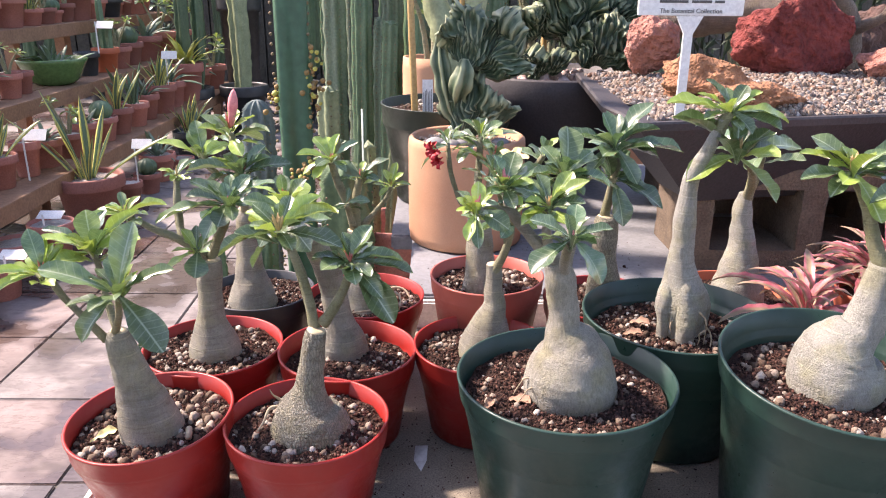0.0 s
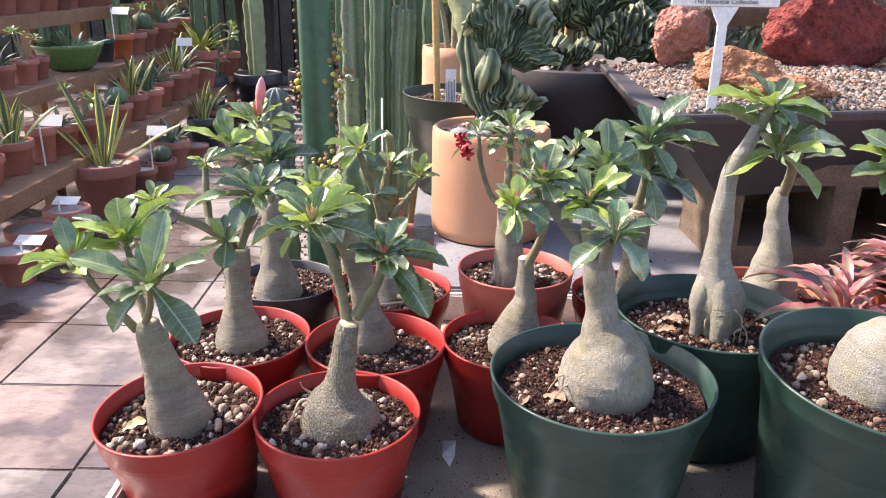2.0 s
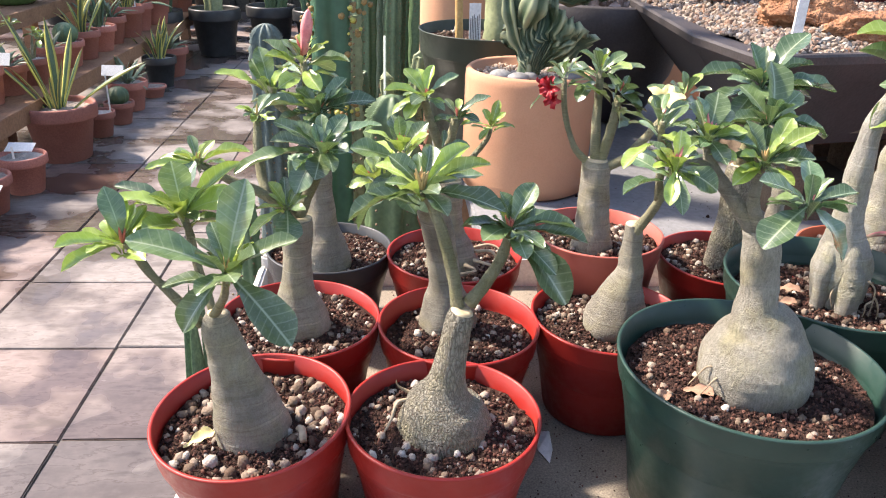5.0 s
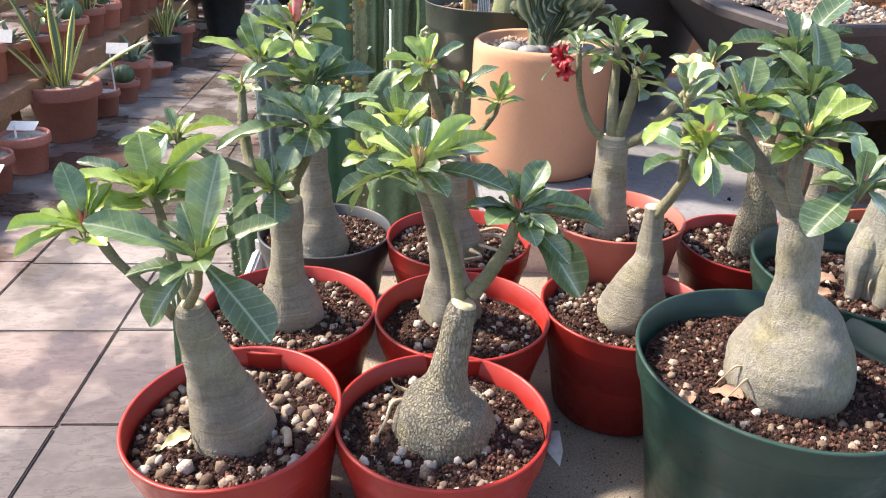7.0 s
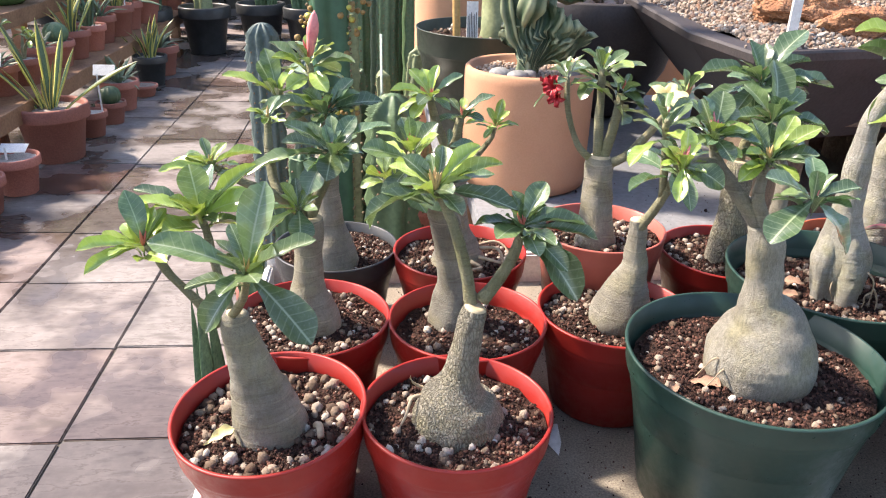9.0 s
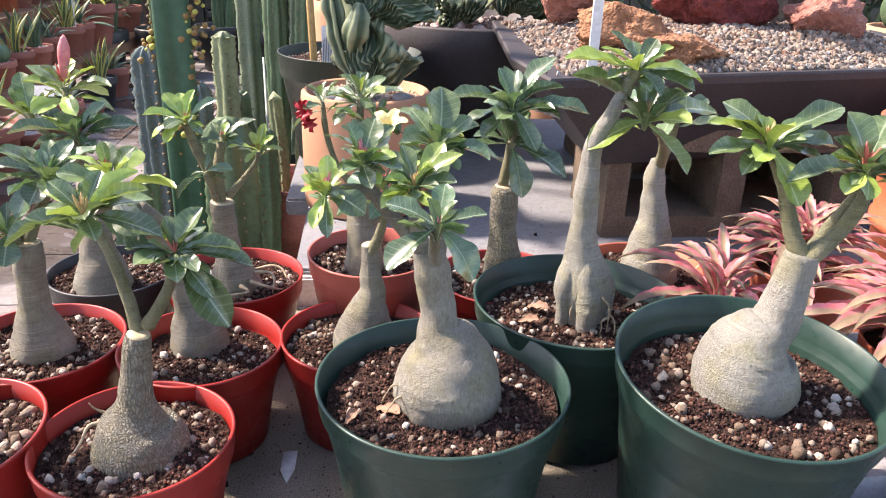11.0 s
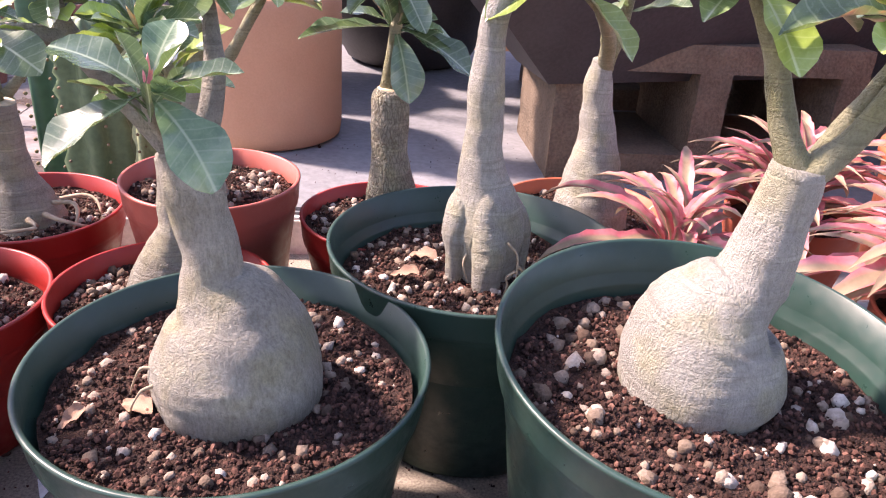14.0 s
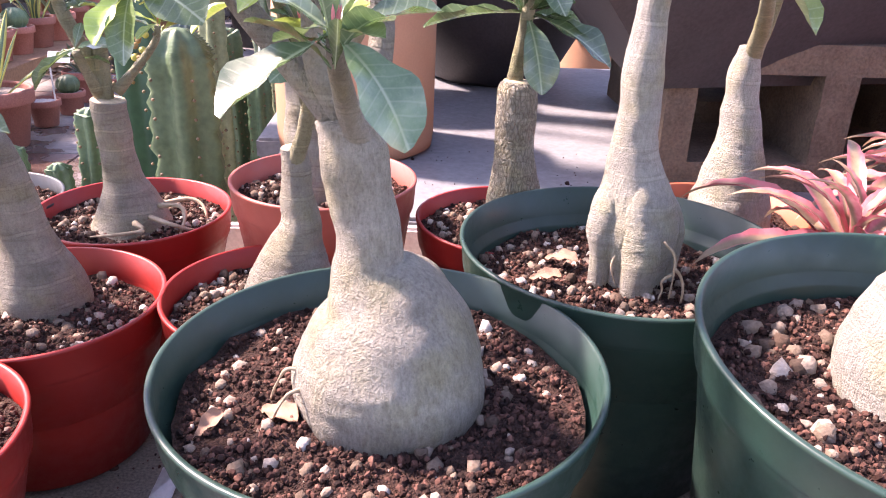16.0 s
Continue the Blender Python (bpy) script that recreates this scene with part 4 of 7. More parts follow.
a = potted("potted_desert_rose", (-0.07, 1.02), 0.076, RH, RED, TRAY, "desert rose with exposed roots in a red pot", GROUP, 0.014, 200, 7, (0, 0), 0.034, (0, 0))
trunk(a, ((-0.0719, 1.02, -0.0628, 0.0342), (-0.0719, 1.02, -0.0228, 0.0342), (-0.0719, 1.02, -0.0068, 0.0292), (-0.0728, 1.02, 0.0103, 0.0213), (-0.0746, 1.02, 0.027, 0.015), (-0.0763, 1.02, 0.0435, 0.0129), (-0.0773, 1.02, 0.0629, 0.0128), (-0.0782, 1.02, 0.0787, 0.0132), (-0.0777, 1.02, 0.0868, 0.0132)), BARK, 7.0, 0.0016, True)
b = limb(a, ((-0.0816, 1.02, 0.0849, 0.0077), (-0.0876, 1.02, 0.1155, 0.0069), (-0.101, 1.018, 0.1512, 0.006), (-0.107, 1.016, 0.1743, 0.0046)), TWIG, 17)
whorl(a, b, (-0.1068, 1.015, 0.1773), ((-40, -4, 11, 0.24, "n"), (-21, 8, 26, 0.4, "n"), (-6, 16, 27, 0.36, "n"), (7, 14, 30, 0.3, "n"), (34, 4, 18, 0.3, "b"), (-35, -12, -10, 0.26, "n"), (-21, -18, -15, 0.4, "n"), (19, -16, -9, 0.3, "g")), 61, bud="red", nbud=4)
b = limb(a, ((-0.0791, 1.02, 0.0868, 0.0077), (-0.0793, 1.022, 0.124, 0.0069), (-0.0739, 1.024, 0.1531, 0.0054)), TWIG, 18)
whorl(a, b, (-0.0726, 1.024, 0.1554), ((33, 4, 22, 0.34, "b"), (22, -10, 0, 0.36, "b"), (-27, -8, -4, 0.26, "g"), (-12, 12, 15, 0.3, "g"), (3, 14, 17, 0.3, "n")), 62, bud="red", nbud=4)
b = limb(a, ((-0.0829, 1.016, 0.0926, 0.0055), (-0.086, 1.008, 0.1105, 0.0048), (-0.0887, 1.002, 0.1255, 0.004)), TWIG, 38)
whorl(a, b, (-0.0891, 1.002, 0.1266), ((-31, -10, -24, 0.22, "b"), (27, -4, 8, 0.4, "b"), (-16, 4, -5, 0.24, "g"), (3, 10, 17, 0.3, "g")), 64, nbud=0, fill=0.5)
b = limb(a, ((-0.0705, 1.02, 0.0931, 0.0056), (-0.053, 1.024, 0.113, 0.0042), (-0.0399, 1.026, 0.1296, 0.0035), (-0.0364, 1.026, 0.1416, 0.0035)), TWIG, 19)
whorl(a, b, (-0.0362, 1.026, 0.1434), ((-32, -4, 7, 0.26, "n"), (8, 8, 26, 0.34, "n"), (-8, 6, 18, 0.4, "n"), (-13, -12, -9, 0.3, "n"), (25, 0, 4, 0.28, "n"), (15, 8, 15, 0.3, "n")), 63, bud="red", nbud=4)
roots(a, [((-0.048, 1.015, 0.004), (-0.03, 1.01, 0.006), (-0.024, 1.0, 0.0), (-0.026, 0.99, -0.01)), ((-0.06, 0.992, -0.002), (-0.05, 0.98, -0.003), (-0.07, 0.975, -0.005), (-0.09, 0.98, -0.009)), ((-0.05, 1.0, 0.0), (-0.036, 0.99, 0.0), (-0.02, 0.992, -0.006), (-0.015, 1.0, -0.01)), ((-0.052, 1.03, 0.0), (-0.03, 1.035, 0.003), (-0.018, 1.03, 0.0), (-0.012, 1.02, -0.008))], 0.0017)

a = potted("potted_desert_rose", (0.085, 1.001), 0.0715, RH + 0.036, ROSE, TRAY, "flowering desert rose in a faded rose-red pot", GROUP, 0.016, 190, 8, (0, 0), 0.026, (-0.008, -0.01))
trunk(a, ((0.077, 0.99, -0.01, 0.0215), (0.077, 0.99, 0.02, 0.0225), (0.076, 0.991, 0.04, 0.0195), (0.075, 0.993, 0.07, 0.0162), (0.074, 0.996, 0.1, 0.0155), (0.074, 0.997, 0.112, 0.0152), (0.074, 0.997, 0.118, 0.012)), BARK, 8.0, 0.0018, True)
b = limb(a, ((0.07, 0.997, 0.11, 0.0062), (0.05, 1.004, 0.13, 0.0042), (0.038, 1.01, 0.165, 0.0038), (0.034, 1.011, 0.2, 0.0032)), TWIG, 20)
tip(a, b, (0.034, 1.011, 0.207), (-0.15, -0.1, 1), 7, 0.04, 71, young=0.3, nbud=0)
for k, (dx, dz, s) in enumerate(((-0.006, -0.012, 0.014), (-0.002, -0.021, 0.013), (-0.01, -0.004, 0.012))):
    trumpet("flower", PETAL_RED, b, local(a, (0.03 + dx, 1.005 + 0.004 * k, 0.204 + dz)), (-0.6, -0.7, 0.1 - 0.3 * k), s, 5, 0.16, "dark red ruffled flower")
b = limb(a, ((0.073, 0.997, 0.11, 0.0072), (0.071, 1.005, 0.15, 0.0062), (0.073, 1.018, 0.19, 0.005), (0.074, 1.022, 0.206, 0.004)), TWIG, 21)
tip(a, b, (0.074, 1.023, 0.21), (0, -0.2, 1), 12, 0.048, 72, young=0.2, nbud=2)
b = limb(a, ((0.076, 0.997, 0.11, 0.0075), (0.084, 0.998, 0.145, 0.0065), (0.09, 1.0, 0.185, 0.005)), TWIG, 22)
tip(a, b, (0.09, 1.0, 0.19), (0.3, -0.2, 1), 8, 0.042, 73, young=0.1, bud="red")
b = limb(a, ((0.078, 0.996, 0.108, 0.007), (0.1, 0.985, 0.125, 0.0062), (0.125, 0.972, 0.165, 0.005), (0.143, 0.966, 0.195, 0.004)), TWIG, 23)
tip(a, b, (0.145, 0.964, 0.2), (0.2, -0.2, 1), 9, 0.042, 74, young=0.25, bud="red")

a = potted("potted_desert_rose", (0.23, 0.99), 0.074, RH + 0.01, RED, TRAY, "desert rose with rough fissured trunk in a red pot", GROUP, 0.012, 200, 9, (0, 0), 0.028, (-0.006, 0))
trunk(a, ((0.2318, 0.992, -0.0266, 0.0264), (0.2318, 0.992, 0.0234, 0.0212), (0.2302, 0.9924, 0.0436, 0.0175), (0.2293, 0.9928, 0.0633, 0.0152), (0.2287, 0.9932, 0.0892, 0.0147), (0.2284, 0.9936, 0.108, 0.0149), (0.2288, 0.994, 0.1142, 0.0119)), BARK_NET, 9.0, 0.0011, True)
b = limb(a, ((0.226, 0.994, 0.115, 0.0078), (0.229, 0.99, 0.145, 0.0065), (0.234, 0.984, 0.188, 0.005)), TWIG, 24)
whorl(a, b, (0.229, 0.985, 0.2026), ((-15, 12, 35, 0.4, "b"), (42, 12, 49, 0.36, "b"), (52, 12, 22, 0.26, "b"), (54, -6, 2, 0.26, "b"), (-64, -4, 16, 0.3, "b"), (-58, -10, -21, 0.3, "b"), (21, -30, -37, 0.36, "b"), (51, 4, -18, 0.34, "b"), (81, 16, -17, 0.3, "b"), (-21, 14, 11, 0.4, "g"), (-30, -20, -28, 0.42, "g")), 81, bud="tan", nbud=9, budlen=0.013)
whorl(a, b, (0.2301, 0.988, 0.1633), ((-67, 0, -18, 0.24, "b"), (12, -26, -49, 0.4, "b"), (60, -12, -31, 0.4, "b"), (55, 12, -17, 0.32, "b"), (-37, -8, 16, 0.4, "b"), (29, -16, 9, 0.4, "b")), 82, nbud=0)

# the large green pots
GH = 0.145
a = potted("potted_desert_rose", (0.141, 0.738), 0.102, GH, GREEN, TRAY, "fat round-based desert rose in a large green pot", GROUP, 0.02, 130, 10, (0, 0), 0.042, (0.003, -0.006))
trunk(a, ((0.1459, 0.733, -0.0131, 0.0347), (0.1459, 0.733, 0.0069, 0.0377), (0.1454, 0.7332, 0.0156, 0.0403), (0.1447, 0.7334, 0.0257, 0.0421), (0.1442, 0.7336, 0.0368, 0.0422), (0.1439, 0.7339, 0.0477, 0.0403), (0.1431, 0.7341, 0.0596, 0.0358), (0.1415, 0.7343, 0.0711, 0.0291), (0.1377, 0.7345, 0.0806, 0.0211), (0.1354, 0.7347, 0.0871, 0.0163), (0.1348, 0.7349, 0.0942, 0.0144), (0.1336, 0.7351, 0.1047, 0.0136), (0.1318, 0.7354, 0.1183, 0.0134), (0.1295, 0.7356, 0.1313, 0.0134), (0.1272, 0.7358, 0.1428, 0.0126), (0.1255, 0.736, 0.15, 0.0121)), BARK_BULB, 10.0, 0.0018, False, 48, "trunk", 0.66)
part("branch_scar", tube([(*local(a, (0.1509, 0.737, 0.0672)), 0.011), (*local(a, (0.1589, 0.738, 0.0792)), 0.0085), (*local(a, (0.1629, 0.738, 0.0842)), 0.006)], 16, 5, None, 0.002, 3.0, 160), BARK_BULB, a, "healed stub of a removed branch")
b = limb(a, ((0.1318, 0.733, 0.1402, 0.0074), (0.1287, 0.715, 0.1594, 0.0056), (0.1273, 0.698, 0.1763, 0.0045), (0.1272, 0.688, 0.1869, 0.0035)), BARK, 25)
whorl(a, b, (0.1274, 0.686, 0.1885), ((-32, 4, 16, 0.62, "b"), (-31, -16, -24, 0.54, "b"), (27, -16, -28, 0.52, "b"), (33, 6, 5, 0.42, "b"), (7, 24, 21, 0.42, "b"), (16, -16, 0, 0.4, "g"), (-14, 20, 1, 0.4, "g")), 91, bud="pink", nbud=5, budlen=0.013)
b = limb(a, ((0.1298, 0.736, 0.1432, 0.0079), (0.1169, 0.735, 0.1654, 0.0063), (0.1141, 0.733, 0.1871, 0.0047), (0.1148, 0.731, 0.2008, 0.0037)), BARK, 26)
whorl(a, b, (0.115, 0.73, 0.2023), ((-20, -8, 9, 0.4, "n"), (31, -2, 24, 0.3, "n"), (20, 14, 28, 0.34, "n"), (15, -20, 5, 0.3, "g"), (-24, -12, -10, 0.4, "n"), (-9, 20, 22, 0.4, "g"), (27, -14, 7, 0.4, "b"), (-19, 16, 19, 0.36, "g")), 92, bud="tan", nbud=5, fill=2.0)
b = limb(a, ((0.1238, 0.738, 0.1467, 0.0074), (0.0979, 0.74, 0.178, 0.0067), (0.0836, 0.742, 0.1956, 0.0056), (0.0778, 0.744, 0.2129, 0.0041)), BARK, 27)
whorl(a, b, (0.078, 0.744, 0.2148), ((-11, 6, 26, 0.5, "b"), (9, 16, 28, 0.48, "g"), (23, -8, 8, 0.4, "n"), (-16, -12, -1, 0.4, "g"), (18, 12, 18, 0.42, "g"), (-4, 22, 19, 0.44, "g"), (6, -24, -10, 0.4, "g"), (-5, -14, 15, 0.4, "n"), (27, -16, 1, 0.36, "b")), 93, bud="pink", nbud=9, budlen=0.014, fill=2.0)
b = limb(a, ((0.0854, 0.742, 0.1936, 0.0052), (0.0683, 0.735, 0.1987, 0.0046), (0.0535, 0.73, 0.1979, 0.0036)), BARK, 28)
whorl(a, b, (0.053, 0.729, 0.1982), ((-17, -4, 2, 0.4, "n"), (1, 6, 24, 0.5, "n"), (26, -14, -9, 0.55, "g"), (-8, -20, -19, 0.36, "n"), (1, -22, -25, 0.28, "g"), (13, 12, 13, 0.4, "n"), (-16, 16, 11, 0.4, "g")), 94, bud="pink", nbud=5, budlen=0.013, fill=2.0)
b = limb(a, ((0.1337, 0.738, 0.1467, 0.0074), (0.1399, 0.748, 0.1774, 0.0064), (0.1378, 0.76, 0.1984, 0.0049), (0.1339, 0.77, 0.2177, 0.004)), BARK, 29)
whorl(a, b, (0.1335, 0.771, 0.2191), ((5, 18, 42, 0.5, "g"), (26, 14, 19, 0.36, "g"), (38, -12, -3, 0.5, "b"), (-28, -4, 6, 0.44, "b"), (-17, 16, 24, 0.4, "g"), (20, -2, 6, 0.4, "n"), (-9, -18, -11, 0.42, "b"), (50, 12, -14, 0.34, "g"), (14, -14, -15, 0.4, "g"), (33, 20, 14, 0.3, "g")), 95, bud="pink", nbud=6, budlen=0.012, fill=2.0)
dry_leaf(a, (0.085, 0.728, 0.017), 0.026, -35)
dry_leaf(a, (0.062, 0.705, 0.017), 0.018, 60)
roots(a, [((0.106, 0.722, 0.042), (0.1, 0.722, 0.042), (0.095, 0.724, 0.033), (0.091, 0.728, 0.022)), ((0.107, 0.716, 0.036), (0.102, 0.712, 0.036), (0.097, 0.712, 0.028), (0.094, 0.715, 0.02))], 0.0008)

a = potted("potted_desert_rose", (0.371, 0.706), 0.103, GH + 0.036, GREEN, TRAY, "pale smooth desert rose leaning in a large green pot", GROUP, 0.033, 190, 11, (5, 0), 0.036, (0.0, 0.006), 0.0052)
trunk(a, ((0.3809, 0.708, 0.0095, 0.0313), (0.3809, 0.708, 0.0295, 0.0348), (0.3781, 0.7078, 0.0404, 0.04), (0.3762, 0.7076, 0.0528, 0.0408), (0.3747, 0.7074, 0.0658, 0.0383), (0.3755, 0.7072, 0.0786, 0.0328), (0.3813, 0.707, 0.0901, 0.0252), (0.3895, 0.7068, 0.1009, 0.0184), (0.3932, 0.7066, 0.1154, 0.0158), (0.3961, 0.7064, 0.1343, 0.0139), (0.3985, 0.7062, 0.1504, 0.0129), (0.3992, 0.706, 0.1595, 0.0119)), BARK_PALE, 11.0, 0.0014, False, 48)
b = limb(a, ((0.4014, 0.706, 0.1528, 0.0102), (0.3923, 0.71, 0.1688, 0.008), (0.3858, 0.714, 0.1888, 0.0073), (0.3791, 0.717, 0.2087, 0.0062), (0.3682, 0.719, 0.2283, 0.0046), (0.3641, 0.72, 0.2351, 0.0035)), TWIG, 30)
whorl(a, b, (0.3638, 0.72, 0.2367), ((53, 8, 27, 0.28, "g"), (-44, 4, 15, 0.22, "n"), (-27, 14, 31, 0.42, "g"), (-45, -6, -8, 0.3, "g"), (-24, -18, -14, 0.42, "g"), (10, -30, -36, 0.46, "n"), (51, -4, -16, 0.36, "g"), (36, 14, 11, 0.42, "g"), (55, 14, -8, 0.3, "g"), (-26, -10, 9, 0.36, "n")), 101, bud="tan", nbud=6, budlen=0.016)
b = limb(a, ((0.4004, 0.704, 0.1537, 0.0096), (0.4175, 0.703, 0.172, 0.0074), (0.4306, 0.702, 0.1961, 0.0068), (0.431, 0.701, 0.2151, 0.0051), (0.4271, 0.7, 0.2227, 0.0041)), TWIG, 31)
whorl(a, b, (0.4267, 0.7, 0.2243), ((-14, 8, 39, 0.5, "g"), (34, 20, 17, 0.36, "g"), (47, 4, 14, 0.34, "n"), (68, 6, -18, 0.4, "g"), (52, -12, -32, 0.36, "g"), (-59, -10, -1, 0.26, "g"), (-18, 14, 21, 0.42, "g"), (-26, -22, -12, 0.42, "n"), (23, 22, 36, 0.46, "g"), (-23, 10, 8, 0.3, "n"), (-12, -26, -12, 0.4, "n")), 102, bud="red", nbud=6, budlen=0.018)
b = limb(a, ((0.4053, 0.71, 0.1545, 0.0076), (0.4199, 0.714, 0.1738, 0.007), (0.4322, 0.714, 0.1957, 0.0059), (0.4345, 0.712, 0.2092, 0.0042)), TWIG, 32)
roots(a, [((0.338, 0.690, 0.032), (0.330, 0.690, 0.036), (0.326, 0.685, 0.030), (0.324, 0.675, 0.022)), ((0.342, 0.680, 0.022), (0.334, 0.672, 0.028), (0.336, 0.660, 0.024), (0.340, 0.650, 0.018)), ((0.349, 0.715, 0.037), (0.324, 0.710, 0.034), (0.309, 0.706, 0.030), (0.299, 0.704, 0.030))], 0.0018)

a = potted("potted_desert_rose", (0.286, 0.874), 0.103, GH + 0.003, GREEN, TRAY, "silvery two-legged desert rose in a green pot", GROUP, 0.03, 330, 12, (0, 0), 0.03, (0.003, 0.008))
trunk(a, ((0.294, 0.882, 0.0085, 0.021), (0.294, 0.882, 0.0385, 0.0262), (0.293, 0.8819, 0.0521, 0.0271), (0.291, 0.8818, 0.066, 0.0233), (0.2885, 0.8817, 0.0809, 0.0185), (0.2866, 0.8816, 0.0984, 0.0145), (0.2862, 0.8815, 0.1212, 0.0124), (0.2852, 0.8815, 0.1488, 0.0117), (0.2859, 0.8814, 0.1755, 0.0092), (0.2878, 0.8813, 0.1937, 0.0084), (0.2989, 0.8812, 0.2167, 0.0073), (0.3048, 0.8811, 0.2317, 0.0065), (0.3122, 0.881, 0.2523, 0.0039)), BARK_PALE, 12.0, 0.0014, False, 40)
trunk(a, ((0.2927, 0.858, -0.0044, 0.0093), (0.2927, 0.858, 0.0256, 0.0109), (0.2924, 0.8615, 0.0402, 0.0122), (0.2913, 0.865, 0.0546, 0.0122), (0.2905, 0.8685, 0.0695, 0.0108), (0.2906, 0.872, 0.0825, 0.0075)), BARK_PALE, 12.5, 0.0012, False, 24, "swollen_root")
trunk(a, ((0.2718, 0.872, 0.0047, 0.0061), (0.2718, 0.872, 0.0347, 0.0077), (0.2717, 0.874, 0.0489, 0.0104), (0.2732, 0.876, 0.0629, 0.0098), (0.2785, 0.878, 0.0768, 0.0081)), BARK_PALE, 12.8, 0.0012, False, 20, "swollen_root")
trunk(a, ((0.3185, 0.882, 0.0008, 0.0052), (0.3185, 0.882, 0.0308, 0.0065), (0.3168, 0.8813, 0.0449, 0.0084), (0.3114, 0.8807, 0.0605, 0.0089), (0.3023, 0.88, 0.0758, 0.0066)), BARK_PALE, 12.9, 0.0012, False, 20, "swollen_root")
roots(a, [((0.303, 0.852, 0.05), (0.31, 0.85, 0.042), (0.311, 0.849, 0.03), (0.31, 0.848, 0.014)), ((0.311, 0.849, 0.034), (0.316, 0.85, 0.028), (0.318, 0.848, 0.02), (0.317, 0.846, 0.012)), ((0.31, 0.849, 0.03), (0.304, 0.848, 0.026), (0.305, 0.848, 0.02), (0.303, 0.847, 0.012)), ((0.284, 0.865, 0.035), (0.278, 0.862, 0.036), (0.276, 0.86, 0.028), (0.28, 0.858, 0.016))], 0.0008)
b = limb(a, ((0.3075, 0.881, 0.2391, 0.0105), (0.3137, 0.883, 0.2509, 0.008), (0.3196, 0.884, 0.2586, 0.0062)), TWIG, 33)
whorl(a, b, (0.32, 0.884, 0.2596), ((-31, 12, 17, 0.3, "n"), (-63, 6, 1, 0.34, "n"), (32, 6, 16, 0.28, "n"), (18, 12, 23, 0.5, "g"), (64, 4, -5, 0.3, "n"), (-22, 16, 31, 0.34, "g"), (49, -4, -21, 0.36, "g"), (-30, -16, -8, 0.36, "g"), (18, -18, -18, 0.4, "g")), 111, nbud=3)
dry_leaf(a, (0.225, 0.868, 0.016), 0.022, -10)
dry_leaf(a, (0.24, 0.9, 0.016), 0.026, -35)
dry_leaf(a, (0.33, 0.84, 0.016), 0.02, -60)

a = potted("potted_desert_rose", (0.40, 1.005), 0.074, RH + 0.012, ORANGE, TRAY, "conical-trunked desert rose in an orange-red pot", GROUP, 0.014, 180, 13, (0, 0), 0.03, (0, 0))
trunk(a, ((0.4067, 1.006, -0.0295, 0.0393), (0.4067, 1.006, 0.0205, 0.0314), (0.4052, 1.005, 0.0386, 0.0255), (0.4047, 1.004, 0.0564, 0.0206), (0.4031, 1.003, 0.0773, 0.0159), (0.3992, 1.002, 0.1009, 0.0131), (0.3967, 1.001, 0.1239, 0.011), (0.3965, 1, 0.1433, 0.0078)), BARK_PALE, 13.0, 0.0018)
b = limb(a, ((0.401, 1.002, 0.135, 0.0085), (0.388, 0.965, 0.165, 0.007), (0.362, 0.91, 0.193, 0.0055), (0.346, 0.887, 0.204, 0.0045)), TWIG, 35)
whorl(a, b, (0.333, 0.884, 0.2139), ((-65, 4, 45, 0.26, "g"), (-53, -12, -21, 0.42, "n"), (34, -22, -44, 0.36, "n"), (38, 6, 24, 0.36, "g"), (73, 14, 13, 0.36, "g"), (-1, 22, 50, 0.42, "g"), (46, 16, -10, 0.3, "g"), (19, 20, 32, 0.36, "g"), (-18, 20, 8, 0.3, "b")), 121, bud="tan", nbud=7, budlen=0.018)
b = limb(a, ((0.401, 1.002, 0.135, 0.0075), (0.41, 1.005, 0.165, 0.0062), (0.412, 1.0, 0.195, 0.005)), TWIG, 36)
tip(a, b, (0.412, 1.0, 0.2), (0, 0, 1), 7, 0.05, 122, young=0.2, nbud=0)

for nm, n, x0, x1, y0, y1, z, lab in (("tray_crumb", 2200, -0.29, 0.44, 0.69, 1.14, TRAY, "soil crumbs scattered over the dusty tray"), ("table_crumb", 110, -0.0, 0.42, 1.17, 1.42, TOP, "loose soil and pebbles on the grey table")):
    verts, faces = [], []
    for k in range(n):
        s = rng.uniform(0.0004, 0.0012) if rng.random() < 0.97 else rng.uniform(0.003, 0.005)
        lump(verts, faces, (rng.uniform(x0, x1), rng.uniform(y0, y1), z + s * 0.4), s, 0.7, rng.random())
    me = bpy.data.meshes.new(nm)
    me.from_pydata(verts, [], faces)
    me.materials.append(CLOD)
    tagged(new(nm, me), lab, "soil crumbs", "", "stuff")


